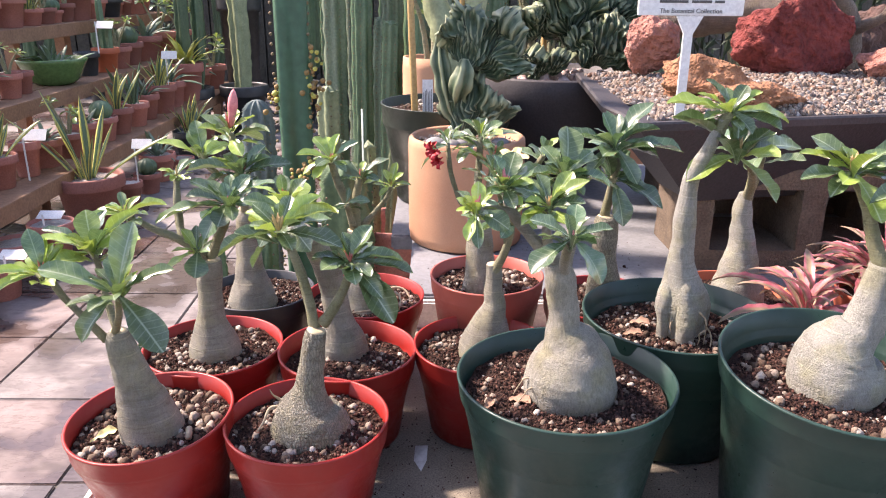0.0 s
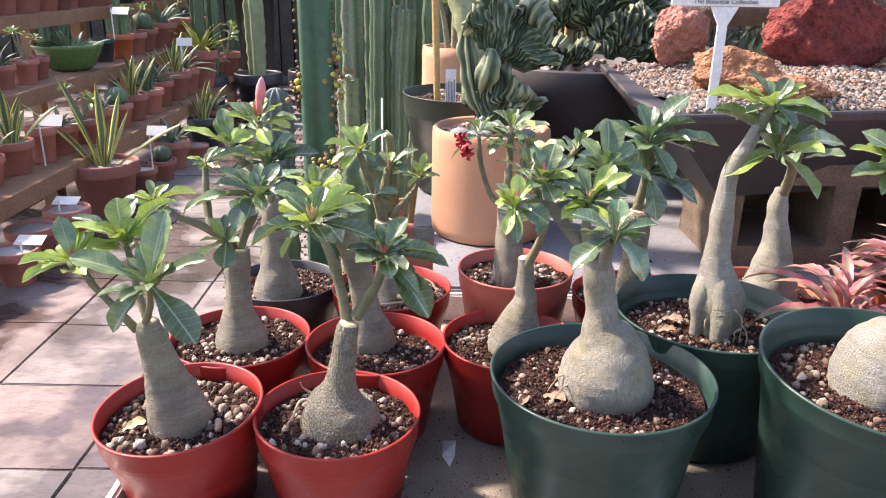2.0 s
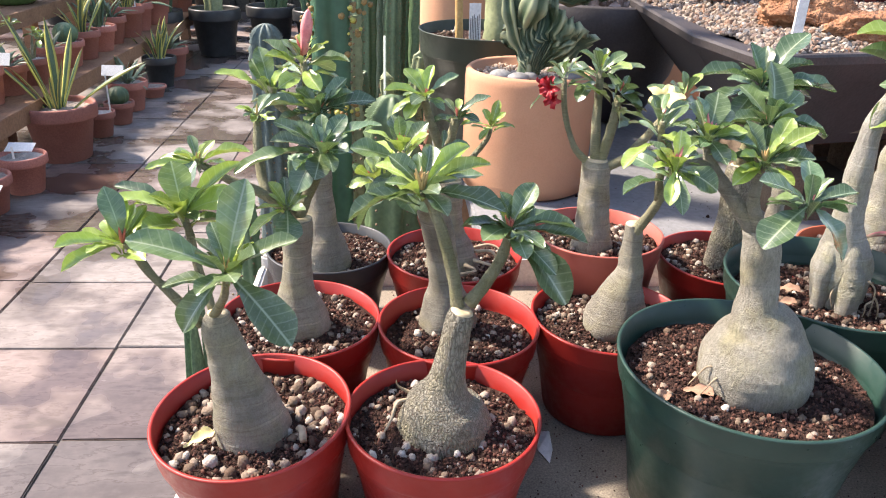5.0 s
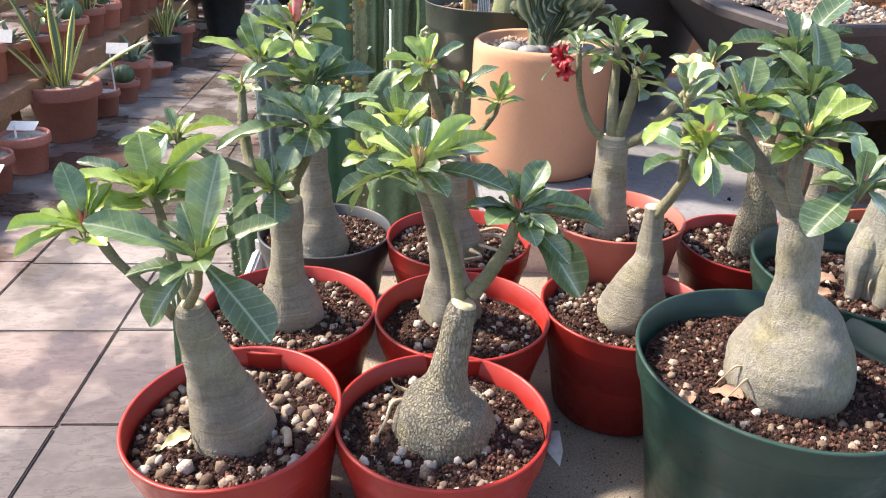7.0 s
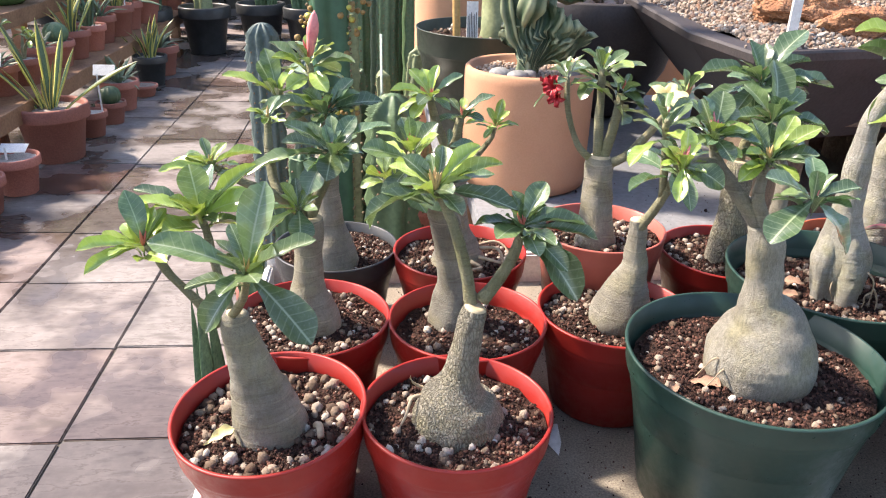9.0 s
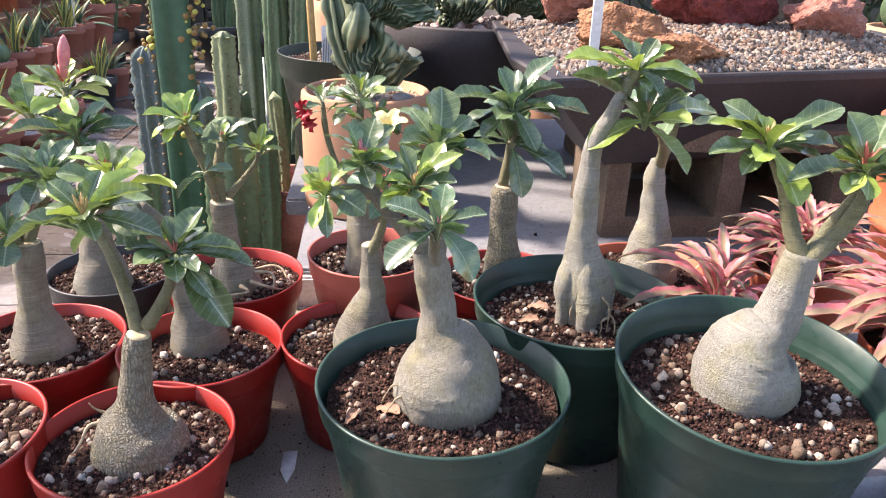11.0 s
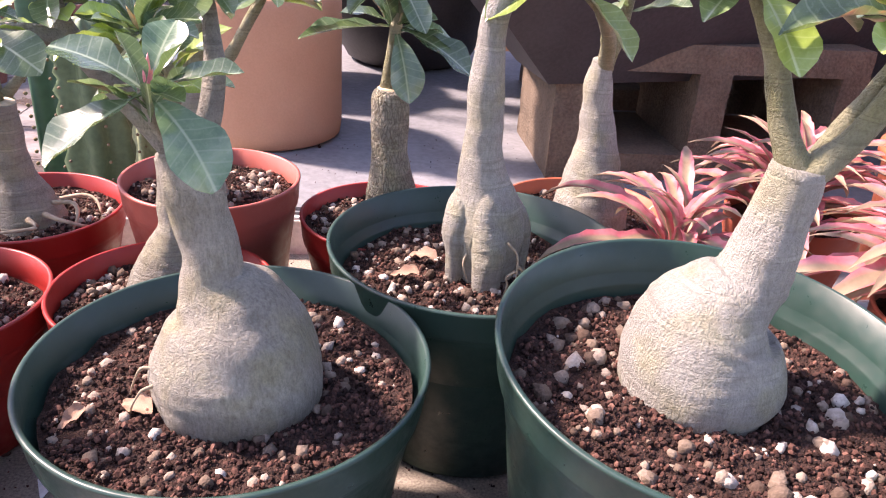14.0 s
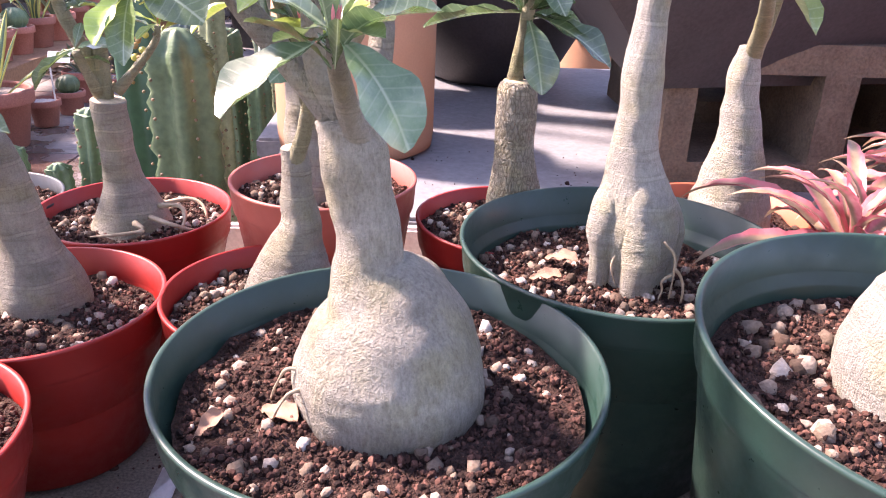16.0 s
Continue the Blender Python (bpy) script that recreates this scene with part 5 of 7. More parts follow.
# ---- pink earth-star bromeliads and the orange pots ----
def strap_mesh(seed):
    """A channelled strap leaf that rises and arches over, with rippled edges."""
    bm = bmesh.new()
    rows = []
    n = 20
    x, z = 0.0, 0.0
    for i in range(n + 1):
        t = i / n
        w = 0.058 * (0.75 + 0.5 * t) if t < 0.5 else 0.058 * max(0.03, 1 - ((t - 0.5) / 0.5) ** 2.0)
        ang = 0.75 - (1.7 + 0.25 * seed) * t
        row = []
        for j in range(-2, 3):
            s = j / 2
            ripple = 0.006 * math.sin(i * 2.4 + seed * 2 + (1.5 if s > 0 else 0)) * abs(s) * min(1, 4 * (1 - t))
            up = abs(s) ** 1.5 * w * 0.55 + ripple
            row.append(bm.verts.new((x - math.sin(ang) * up, (w + 0.5 * ripple) * s, z + math.cos(ang) * up)))
        rows.append(row)
        x, z = x + math.cos(ang) / n, z + math.sin(ang) / n
    for a_, b_ in zip(rows, rows[1:]):
        for j in range(4):
            bm.faces.new((a_[j], b_[j], b_[j + 1], a_[j + 1]))
    return link_mesh("strap_leaf", bm, CRYPT)


STRAPS = [strap_mesh(k) for k in range(3)]


def bromeliad(at, r, h, base_z, label, n, size, seed, pups=3, pot_mat=BROMPOT):
    t = thing("potted_bromeliad", (at[0], at[1], base_z), label, "potted plant", "pink bromeliads")
    part("pot", lathe(nursery_pot_profile(r, h, 0.02, 0.72), 48), pot_mat, t)
    part("soil", soil_disc(r * 0.95, h - 0.012, seed), SOIL, t)
    q = random.Random(seed)
    for c in range(pups):
        ca, cd = c * 2.4 + seed, r * 0.45 * (c > 0)
        cx, cy = cd * math.cos(ca), cd * math.sin(ca)
        for i in range(n):
            f = i / (n - 1)
            L = size * (1.05 - 0.45 * f) * q.uniform(0.8, 1.15)
            m = pose(cx, cy, h - 0.008 + 0.02 * f, 0, 0, math.degrees(i * 2.4 + c) + q.uniform(-12, 12)) @ pose(0.004, 0, 0, q.uniform(-12, 12), -(4 + 66 * f) + q.uniform(-12, 12), 0) @ Matrix.Diagonal((L, L * q.uniform(0.95, 1.3), L, 1))
            piece("leaf", STRAPS[q.randrange(3)], t, m)
    return t


bromeliad((0.592, 0.785), 0.056, 0.092, TRAY + 0.046, "dense pink-striped bromeliad spilling over an orange pot", 34, 0.14, 3, 4)
bromeliad((0.565, 0.955), 0.055, 0.1, TRAY + 0.04, "pink-striped bromeliad in an orange pot behind", 24, 0.12, 5, 3)
bromeliad((0.438, 0.885), 0.042, 0.1, TRAY + 0.03, "small spiky pink bromeliad between green pots", 15, 0.125, 8, 2, RED)

for at, r, h, lab, grit_n in (((0.79, 1.003), 0.118, 0.295, "large empty orange plastic pot filled with gritty soil", 1400), ((0.985, 1.22), 0.11, 0.235, "second large orange pot with gritty soil", 900)):
    t = thing("orange_pot", (at[0], at[1], TRAY - 0.006 if at[1] < 1.16 else TOP), lab, "plant pot", "large orange pots")
    prof = [(0, 0), (r * 0.72, 0), (r * 0.75, 0.004), (r * 0.84, h * 0.56), (r * 0.89, h * 0.57), (r * 0.89, h * 0.6), (r * 0.86, h * 0.61), (r * 0.93, h * 0.88), (r, h * 0.89), (r * 1.01, h * 0.95), (r, h), (r * 0.94, h), (r * 0.92, h * 0.97), (r * 0.88, h * 0.8), (0, h * 0.8)]
    part("pot", lathe(prof, 64), ORANGE, t)
    part("soil", soil_disc(r * 0.92, h * 0.93, 4), SOIL, t)
    grains("grit", GRIT, t, grit_n, r * 0.88, h * 0.93, 0.004, 77)

# grey cell flat under the bromeliad
flat = thing("seedling_flat", (0.462, 0.56, TRAY - 0.006), "grey plastic flat with empty square cells", "nursery flat")
CW = 0.083
for i in range(5):
    for j in range(5):
        bm = bmesh.new()
        x0, y0 = 0.002 + i * CW, j * CW
        o = [(x0, y0), (x0 + CW, y0), (x0 + CW, y0 + CW), (x0, y0 + CW)]
        c = (x0 + CW / 2, y0 + CW / 2)
        top = [bm.verts.new((x, y, 0.05)) for x, y in o]
        inn = [bm.verts.new((c[0] + (x - c[0]) * 0.88, c[1] + (y - c[1]) * 0.88, 0.05)) for x, y in o]
        low = [bm.verts.new((c[0] + (x - c[0]) * 0.66, c[1] + (y - c[1]) * 0.66, 0.006)) for x, y in o]
        for k in range(4):
            l = (k + 1) % 4
            bm.faces.new((top[k], top[l], inn[l], inn[k]))
            bm.faces.new((inn[k], inn[l], low[l], low[k]))
        bm.faces.new(low)
        part("cell", bm, GREYFLAT, flat, smooth=False)

# paper scrap on the tray
bm = bmesh.new()
vs = [bm.verts.new(v) for v in ((-0.006, 0.03, 0.003), (0.008, 0.028, 0.005), (0.007, 0.004, 0.002), (0.001, -0.014, 0.001), (-0.007, 0.004, 0.002))]
bm.faces.new(vs)
bmesh.ops.solidify(bm, geom=bm.faces[:], thickness=0.0006)
solid("paper_scrap", bm, TAG, "torn white label scrap lying on the tray", "paper", at=(0.004, 0.803, TRAY))

# ---- terracotta cylinder with the crested euphorbia ----
cyl = thing("terracotta_planter", (0.077, 1.44, TOP), "tall terracotta cylinder planted with a dark crested euphorbia", "planter")
part("pot", lathe([(0, 0), (0.094, 0), (0.101, 0.004), (0.103, 0.02), (0.1035, 0.175), (0.1025, 0.186), (0.098, 0.190), (0.093, 0.187), (0.091, 0.17), (0, 0.165)], 64), TERRA, cyl)
part("gravel_top", soil_disc(0.091, 0.172, 9, 0.008), GRAVEL_BED, cyl)
grains("pebble_bed", island_mat("peach_grit", ((0, (0.45, 0.3, 0.2)), (0.5, (0.6, 0.45, 0.34)), (1, (0.5, 0.4, 0.33)))), cyl, 620, 0.088, 0.177, 0.0042, 31)
for k, (x, y, s) in enumerate(((-0.055, -0.052, 0.0145), (-0.03, -0.068, 0.0135), (-0.012, -0.055, 0.010), (0.055, -0.045, 0.012))):
    bm = bmesh.new()
    bmesh.ops.create_icosphere(bm, subdivisions=3, radius=s)
    for v in bm.verts:
        v.co = Vector((v.co.x * 1.25, v.co.y, v.co.z * 0.7)) * (1 + 0.12 * noise.noise(v.co * 60 + Vector((k, 0, 0))))
        v.co += Vector((x, y, 0.186))
    part("stone", bm, GREYSTONE, cyl, "smooth grey stone")


def crest(a0, a1, r0, r1, ridges, seed, thick=0.014, lean=0.25, sharp=True, curl=0.3):
    """Fan-shaped crest in the x-z plane: ridges run from a narrow foot to a wavy rim, on both faces."""
    bm = bmesh.new()
    nu, nv = ridges * 6, 13
    rows = []
    for k in range(nu + 1):
        u = k / nu
        a_ = radians(a0 + (a1 - a0) * u)
        rim = r1 * (0.72 + 0.28 * math.sin(math.pi * u) ** 0.6) * (1 + 0.1 * math.sin(u * 13 + seed) + 0.05 * math.sin(u * 29))
        row = []
        for side in (-1, 1):
            for j in range(nv):
                t_ = j / (nv - 1) if side == -1 else 1 - j / (nv - 1)
                rr = r0 + (rim - r0) * t_
                ph = u * ridges + 0.6 * math.sin(t_ * 10 + u * 14 + seed) + 0.3 * math.sin(t_ * 25 + u * 41)
                w = 1 - abs((ph % 1.0) * 2 - 1) if sharp else 0.5 - 0.5 * math.cos(6.283 * ph)
                body = thick * (0.35 + 0.65 * math.sin(math.pi * min(0.93, 0.15 + 0.7 * t_))) * math.sin(math.pi * min(0.97, max(0.03, u))) ** 0.35
                off = side * (body * 0.7 + 0.85 * thick * w ** 1.8 * (0.3 + 0.7 * t_))
                sweep = -lean * rr * math.sin(u * 4.2 + seed) * t_ + curl * thick * math.sin(u * 11 + seed * 2) * t_ * t_ * 3
                lift = 0.06 * r1 * w * t_ ** 4
                row.append(bm.verts.new((math.cos(a_) * (rr + lift), off + sweep, math.sin(a_) * (rr + lift))))
        rows.append(row)
    for a_, b_ in zip(rows, rows[1:]):
        for i in range(len(a_)):
            j = (i + 1) % len(a_)
            bm.faces.new((a_[i], a_[j], b_[j], b_[i]))
    bm.faces.new(rows[0])
    bm.faces.new(list(reversed(rows[-1])))
    for v in bm.verts:
        v.co += Vector((noise.noise(v.co * 26 + Vector((seed, 0, 0))), noise.noise(v.co * 22 + Vector((0, seed, 3))), noise.noise(v.co * 30 + Vector((5, 0, seed))))) * 0.16 * r1
    bmesh.ops.recalc_face_normals(bm, faces=bm.faces)
    return bm


def ribbed(pts, ribs, depth, seg=None, n=8, rough=0.002, seed=0.0, scallop=0.0):
    seg = seg or ribs * 6
    return tube(pts, seg, n, None, rough, seed, 30.0, True, lambda a_, k: (1 - depth * (0.5 - 0.5 * math.cos(ribs * a_)) ** 1.0) * (1 - scallop * (k % 2) * (0.5 + 0.5 * math.cos(ribs * a_))))


part("stem", ribbed(((-0.012, -0.035, 0.15, 0.014), (-0.014, -0.036, 0.2, 0.015), (-0.032, -0.036, 0.24, 0.014), (-0.044, -0.034, 0.29, 0.016), (-0.05, -0.03, 0.34, 0.014), (-0.046, -0.03, 0.36, 0.006)), 5, 0.45, None, 8, 0.01, 3.0), CREST, cyl)
part("stem", ribbed(((-0.02, -0.03, 0.25, 0.014), (-0.014, -0.058, 0.285, 0.02), (-0.01, -0.06, 0.305, 0.016), (-0.008, -0.055, 0.325, 0.005)), 4, 0.45, None, 8, 0.01, 5.0), CREST, cyl)
part("crest", crest(38, 128, 0.012, 0.108, 13, 1.0, 0.018), CREST, cyl).location = (0.004, -0.036, 0.175)
part("crest", crest(8, 112, 0.015, 0.122, 18, 2.4, 0.022), CREST, cyl).location = (0.0, -0.015, 0.285)
part("crest", crest(62, 132, 0.01, 0.1, 11, 4.0, 0.019), CREST, cyl).location = (0.0, -0.03, 0.295)

# dark green tub with a pale spiny trunk and canes
tub = thing("green_tub", (0.045, 1.725, TOP), "dark green nursery tub with a pale spiny succulent and canes", "potted plant")
part("pot", lathe(nursery_pot_profile(0.138, 0.205, 0.045, 0.76), 56), OLIVE, tub)
part("soil", soil_disc(0.13, 0.185, 5), SOIL, tub)
grains("grit", GRIT, tub, 320, 0.125, 0.187, 0.006, 91)
part("stem", tube(((0.015, -0.02, 0.15, 0.034), (0.015, -0.02, 0.26, 0.03), (-0.01, 0.0, 0.36, 0.027), (-0.05, 0.02, 0.48, 0.023), (-0.08, 0.03, 0.62, 0.02)), 20, 8, None, 0.005, 2.0, 55), CACTUS_PALE, tub)
part("stem", tube(((0.015, -0.02, 0.25, 0.026), (0.05, 0.0, 0.36, 0.024), (0.07, 0.02, 0.5, 0.02), (0.07, 0.02, 0.66, 0.016)), 18, 8, None, 0.005, 3.0, 55), CACTUS_PALE, tub)
for x, y, tx in ((-0.06, -0.06, -0.085), (0.035, 0.02, 0.03), (0.24, 0.3, 0.25)):
    part("cane", tube(((x, y, 0.05, 0.0075), ((x + tx) / 2, y, 0.4, 0.0072), (tx, y, 0.8, 0.007)), 8, 2), CANE, tub, "bamboo support cane")
bm = bmesh.new()
box(bm, -0.021, -0.0008, -0.03, 0.0, 0.0008, 0.055)
tg = part("tag", bm, TAG, tub, "white plant label with fine print", False)
tg.matrix_basis = pose(-0.028, -0.075, 0.205, -6, 0, 4)
for k in range(6):
    bm = bmesh.new()
    box(bm, -0.019 + 0.003 * k, -0.0014, -0.012, -0.0178 + 0.003 * k, -0.0008, 0.03 + 0.003 * (k % 3))
    s = part("print", bm, INK, tg, "", False)

# grey bowl with pink pebbles and a crested mound
bowl = thing("grey_bowl_planter", (0.30, 1.93, TOP), "dark grey bowl of pink pebbles with a fluted blue-green cactus mound", "planter")
part("bowl", lathe([(0, 0), (0.1, 0), (0.12, 0.01), (0.17, 0.1), (0.195, 0.2), (0.2, 0.245), (0.196, 0.25), (0.188, 0.246), (0.18, 0.2), (0, 0.19)], 56), STONEWARE, bowl)
grains("pebble_bed", PINKSTONE, bowl, 160, 0.17, 0.235, 0.016, 17, 0.75)
for k, (x, y, z, r, a0, a1, tilt) in enumerate(((-0.02, -0.06, 0.24, 0.085, 30, 185, 10), (0.1, -0.03, 0.25, 0.15, 20, 140, 0), (0.15, 0.02, 0.24, 0.14, -5, 110, 5), (0.04, 0.05, 0.3, 0.18, 40, 150, 0), (-0.05, 0.04, 0.3, 0.12, 60, 190, 0), (0.12, 0.07, 0.33, 0.17, 20, 120, 0))):
    ob = part("crest", crest(a0, a1, 0.012, r * 0.8, 15, k * 1.7, 0.034, 0.18, False, 0.2), CREST, bowl)
    ob.matrix_basis = pose(x, y, z, tilt, 0, 8 * k - 20)

# ---- rock garden planter on concrete blocks ----
FRONT = math.atan2(0.165, 0.69)
garden = thing("rock_garden_planter", (0.31, 1.17, TOP + 0.195), "wide dark angular planter dressed with gravel and lava rocks", "planter")


def planter_shell():
    """Angular dish with a broad flat rim and sloping walls."""
    out = [(0.0, 0.0), (0.71, 0.16), (0.80, 0.25), (0.83, 0.62), (0.02, 0.63), (-0.02, 0.17)]
    cx, cy = 0.4, 0.33
    def ring(f, z, dx=0.0):
        return [(cx + (x - cx) * f, cy + (y - cy) * f, z) for x, y in out]
    bm = bmesh.new()
    rings = [[bm.verts.new(v) for v in ring(f, z)] for f, z in ((0.58, -0.08), (0.72, -0.075), (0.93, 0.02), (1.0, 0.052), (1.003, 0.062), (0.995, 0.065), (0.90, 0.063), (0.885, 0.05), (0.85, 0.02))]
    for a_, b_ in zip(rings, rings[1:]):
        for i in range(6):
            j = (i + 1) % 6
            bm.faces.new((a_[i], a_[j], b_[j], b_[i]))
    bm.faces.new(list(reversed(rings[0])))
    bm.faces.new(rings[-1])
    bmesh.ops.recalc_face_normals(bm, faces=bm.faces)
    return bm


part("dish", planter_shell(), STONEWARE, garden, "", False)


def garden_height(x, y):
    u = max(0.0, min(1.0, min(x + 0.02, 0.8 - x, (y - 0.2 * x) * 1.6, 0.62 - y) / 0.22))
    return 0.048 + 0.05 * u + 0.012 * noise.noise(Vector((x * 9, y * 9, 0)))


bm = bmesh.new()
N = 26
grid = [[bm.verts.new((0.03 + 0.76 * i / N, 0.032 + 0.171 * i / N + (0.565 - 0.15 * i / N) * j / N, garden_height(0.03 + 0.76 * i / N, 0.032 + 0.171 * i / N + (0.565 - 0.15 * i / N) * j / N))) for j in range(N + 1)] for i in range(N + 1)]
for i in range(N):
    for j in range(N):
        bm.faces.new((grid[i][j], grid[i + 1][j], grid[i + 1][j + 1], grid[i][j + 1]))
part("gravel_bed", bm, GRAVEL_BED, garden)
verts, faces = [], []
q = random.Random(5)
for k in range(9000):
    i, j = q.random(), q.random() ** 1.25
    x, y = 0.03 + 0.76 * i, 0.032 + 0.171 * i + (0.565 - 0.15 * i) * j
    s = 0.0056 * q.uniform(0.5, 1.15)
    lump(verts, faces, (x, y, garden_height(x, y) + s * 0.35), s, 0.75, q.random())
for k in range(14):
    x = q.uniform(-0.01, 0.2)
    s = 0.005 * q.uniform(0.5, 1.0)
    lump(verts, faces, (x, 0.02 + 0.2 * x + q.uniform(0.0, 0.03), 0.066 + s * 0.4), s, 0.75, q.random())
me = bpy.data.meshes.new("gravel")
me.from_pydata(verts, [], faces)
me.materials.append(GRAVEL)
g = new("gravel", me)
g.parent = garden
g["kind"] = "stuff"


def rock(name, at, size, mat, label, seed, turn=0, cuts=7):
    """A broken lava rock: a lump cut by flat planes, then pitted."""
    bm = bmesh.new()
    bmesh.ops.create_icosphere(bm, subdivisions=5, radius=1.0)
    r = random.Random(seed)
    planes = [(Vector((r.gauss(0, 1), r.gauss(0, 1), r.gauss(0, 0.8))).normalized(), r.uniform(0.5, 0.78)) for _ in range(cuts + 3)]
    for v in bm.verts:
        for nrm, d in planes:
            e = v.co.dot(nrm) - d
            if e > 0:
                v.co -= nrm * e * 0.93
        v.co += v.co.normalized() * (0.16 * noise.noise(v.co * 2.0 + Vector((seed, 0, 0))) + 0.10 * noise.noise(v.co * 5 + Vector((seed, 3, 0))) + 0.06 * abs(noise.noise(v.co * 13)) + 0.03 * noise.noise(v.co * 30))
        v.co = Vector((v.co.x * size[0], v.co.y * size[1], v.co.z * size[2]))
    ob = solid(name, bm, mat, label, "rock", "", "planter rocks", True)
    ob.matrix_basis = pose(*at, 0, 0, turn)
    return ob


rock("lava_rock", (0.655, 1.50, RIM + 0.28), (0.108, 0.085, 0.092), LAVA, "large dark red lava rock on gravel", 3, 10)
rock("lava_rock", (0.44, 1.60, RIM + 0.275), (0.062, 0.05, 0.062), LAVA_PINK, "pinkish lava rock on gravel", 8, 40)
rock("lava_rock", (0.455, 1.35, RIM + 0.228), (0.108, 0.062, 0.046), LAVA_TAN, "flat tan and rust lava rock on gravel", 12, -12)
rock("lava_rock", (0.535, 1.29, RIM + 0.215), (0.08, 0.04, 0.026), LAVA_TAN, "low rust-brown lava rock on gravel", 15, 5)
rock("lava_rock", (0.80, 1.43, RIM + 0.25), (0.07, 0.055, 0.052), LAVA_PINK, "pinkish brown lava rock by the rim", 21, 0)
rock("lava_rock", (0.84, 1.62, RIM + 0.28), (0.1, 0.08, 0.08), mottled("dark_lava", (0.05, 0.028, 0.022), (0.13, 0.07, 0.055), 30, 0.9, 0.9, 120, 0, 0.008), "dark brown lava rock", 25, 0)
wood = thing("driftwood_log", (0.585, 1.66, RIM + 0.32), "weathered grey-brown log lying on the gravel", "log")
part("log", tube(((-0.13, 0.03, -0.005, 0.034), (-0.06, 0.01, 0.0, 0.038), (0.02, 0.0, 0.012, 0.036), (0.12, -0.02, 0.02, 0.034)), 20, 7, None, 0.006, 4.0, 40), DRIFT, wood)
tree = thing("caudex_plant", (0.72, 1.55, RIM + 0.24), "grey twisted caudex plant among lava rocks", "plant")
part("stem", tube(((0.06, 0.0, -0.03, 0.03), (0.05, 0.0, 0.08, 0.026), (0.0, -0.02, 0.14, 0.022), (-0.02, -0.03, 0.2, 0.018)), 16, 7, None, 0.005, 5.0, 40), DRIFT, tree)
part("stem", tube(((0.05, 0.0, 0.06, 0.012), (0.09, -0.05, 0.09, 0.009), (0.1, -0.06, 0.13, 0.007), (0.12, -0.08, 0.16, 0.005)), 10, 6, None, 0.002, 6.0, 40), DRIFT, tree)

# white sign on a stake
sign = thing("plant_sign", (0.375, 1.215, RIM + 0.195), "white plastic sign on a stake standing in the gravel", "sign")
bm = bmesh.new()
box(bm, -0.0065, -0.002, 0, 0.0065, 0.002, 0.135)
part("stake", bm, TAG, sign, "", False)
bm = bmesh.new()
box(bm, -0.0067, -0.0022, 0.122, 0.0067, 0.0022, 0.1455)
for v in bm.verts:
    if v.co.z > 0.14:
        v.co.x *= 2.8
part("neck", bm, TAG, sign, "", False)
bm = bmesh.new()
box(bm, -0.074, -0.0025, 0.146, 0.074, 0.0025, 0.22, 0.001)
plate = part("plate", bm, TAG, sign, "", False)
for text, z, size in (("The Botanical Collection", 0.1495, 0.0088),):
    cu = bpy.data.curves.new("lettering", 'FONT')
    cu.body, cu.size, cu.align_x, cu.extrude = text, size, 'CENTER', 0.0003
    cu.materials.append(INK)
    o = new("lettering", cu)
    o.parent = plate
    o.matrix_basis = pose(0.0, -0.0031, z, 90, 0, 0)
for k, (x0, x1) in enumerate(((-0.045, -0.005), (0.0, 0.028), (0.032, 0.046))):
    bm = bmesh.new()
    box(bm, x0, -0.0032, 0.163, x1, -0.0026, 0.1665)
    part("print", bm, INK, plate, "", False)


def cinder_block(x, y, z, label, turn=0):
    """Hollow concrete block on its side, two cores open to the front."""
    t = thing("concrete_block", (x, y, z), label, "concrete block", "planter supports")
    t.rotation_euler = (0, 0, radians(turn))
    L, D, Ht = 0.39, 0.19, 0.17
    bm = bmesh.new()
    for x0, z0, x1, z1 in ((0, 0, L, 0.034), (0, Ht - 0.034, L, Ht), (0, 0.034, 0.034, Ht - 0.034), (L / 2 - 0.02, 0.034, L / 2 + 0.02, Ht - 0.034), (L - 0.034, 0.034, L, Ht - 0.034)):
        box(bm, x0, 0, z0, x1, D, z1)
    bmesh.ops.remove_doubles(bm, verts=bm.verts, dist=0.0001)
    bmesh.ops.subdivide_edges(bm, edges=[e for e in bm.edges if e.calc_length() > 0.03], cuts=5, use_grid_fill=True)
    for v in bm.verts:
        v.co += Vector((noise.noise(v.co * 60), noise.noise(v.co * 60 + Vector((5, 0, 0))), 0)) * 0.0022
    part("block", bm, CONCRETE, t, "", False)
    return t


cinder_block(0.435, 1.275, TOP, "weathered tan hollow concrete block under the planter")
cinder_block(0.86, 1.45, TOP, "shaded hollow concrete block under the planter", 6)
cinder_block(0.5, 1.60, TOP, "concrete block at the planter's back")

# ---- tall succulents beside the table ----
def floor_pot(t, r, h, mat=CLAY):
    part("pot", lathe(clay_profile(r, h), 40), mat, t)


def ball(name, mat):
    bm = bmesh.new()
    bmesh.ops.create_icosphere(bm, subdivisions=2, radius=1.0)
    for v in bm.verts:
        v.co *= 1 + 0.15 * noise.noise(v.co * 2)
    return link_mesh(name, bm, mat)


BALL_Y, BALL_B = ball("fruit", FRUIT), ball("dry_flower", FRUIT_BROWN)


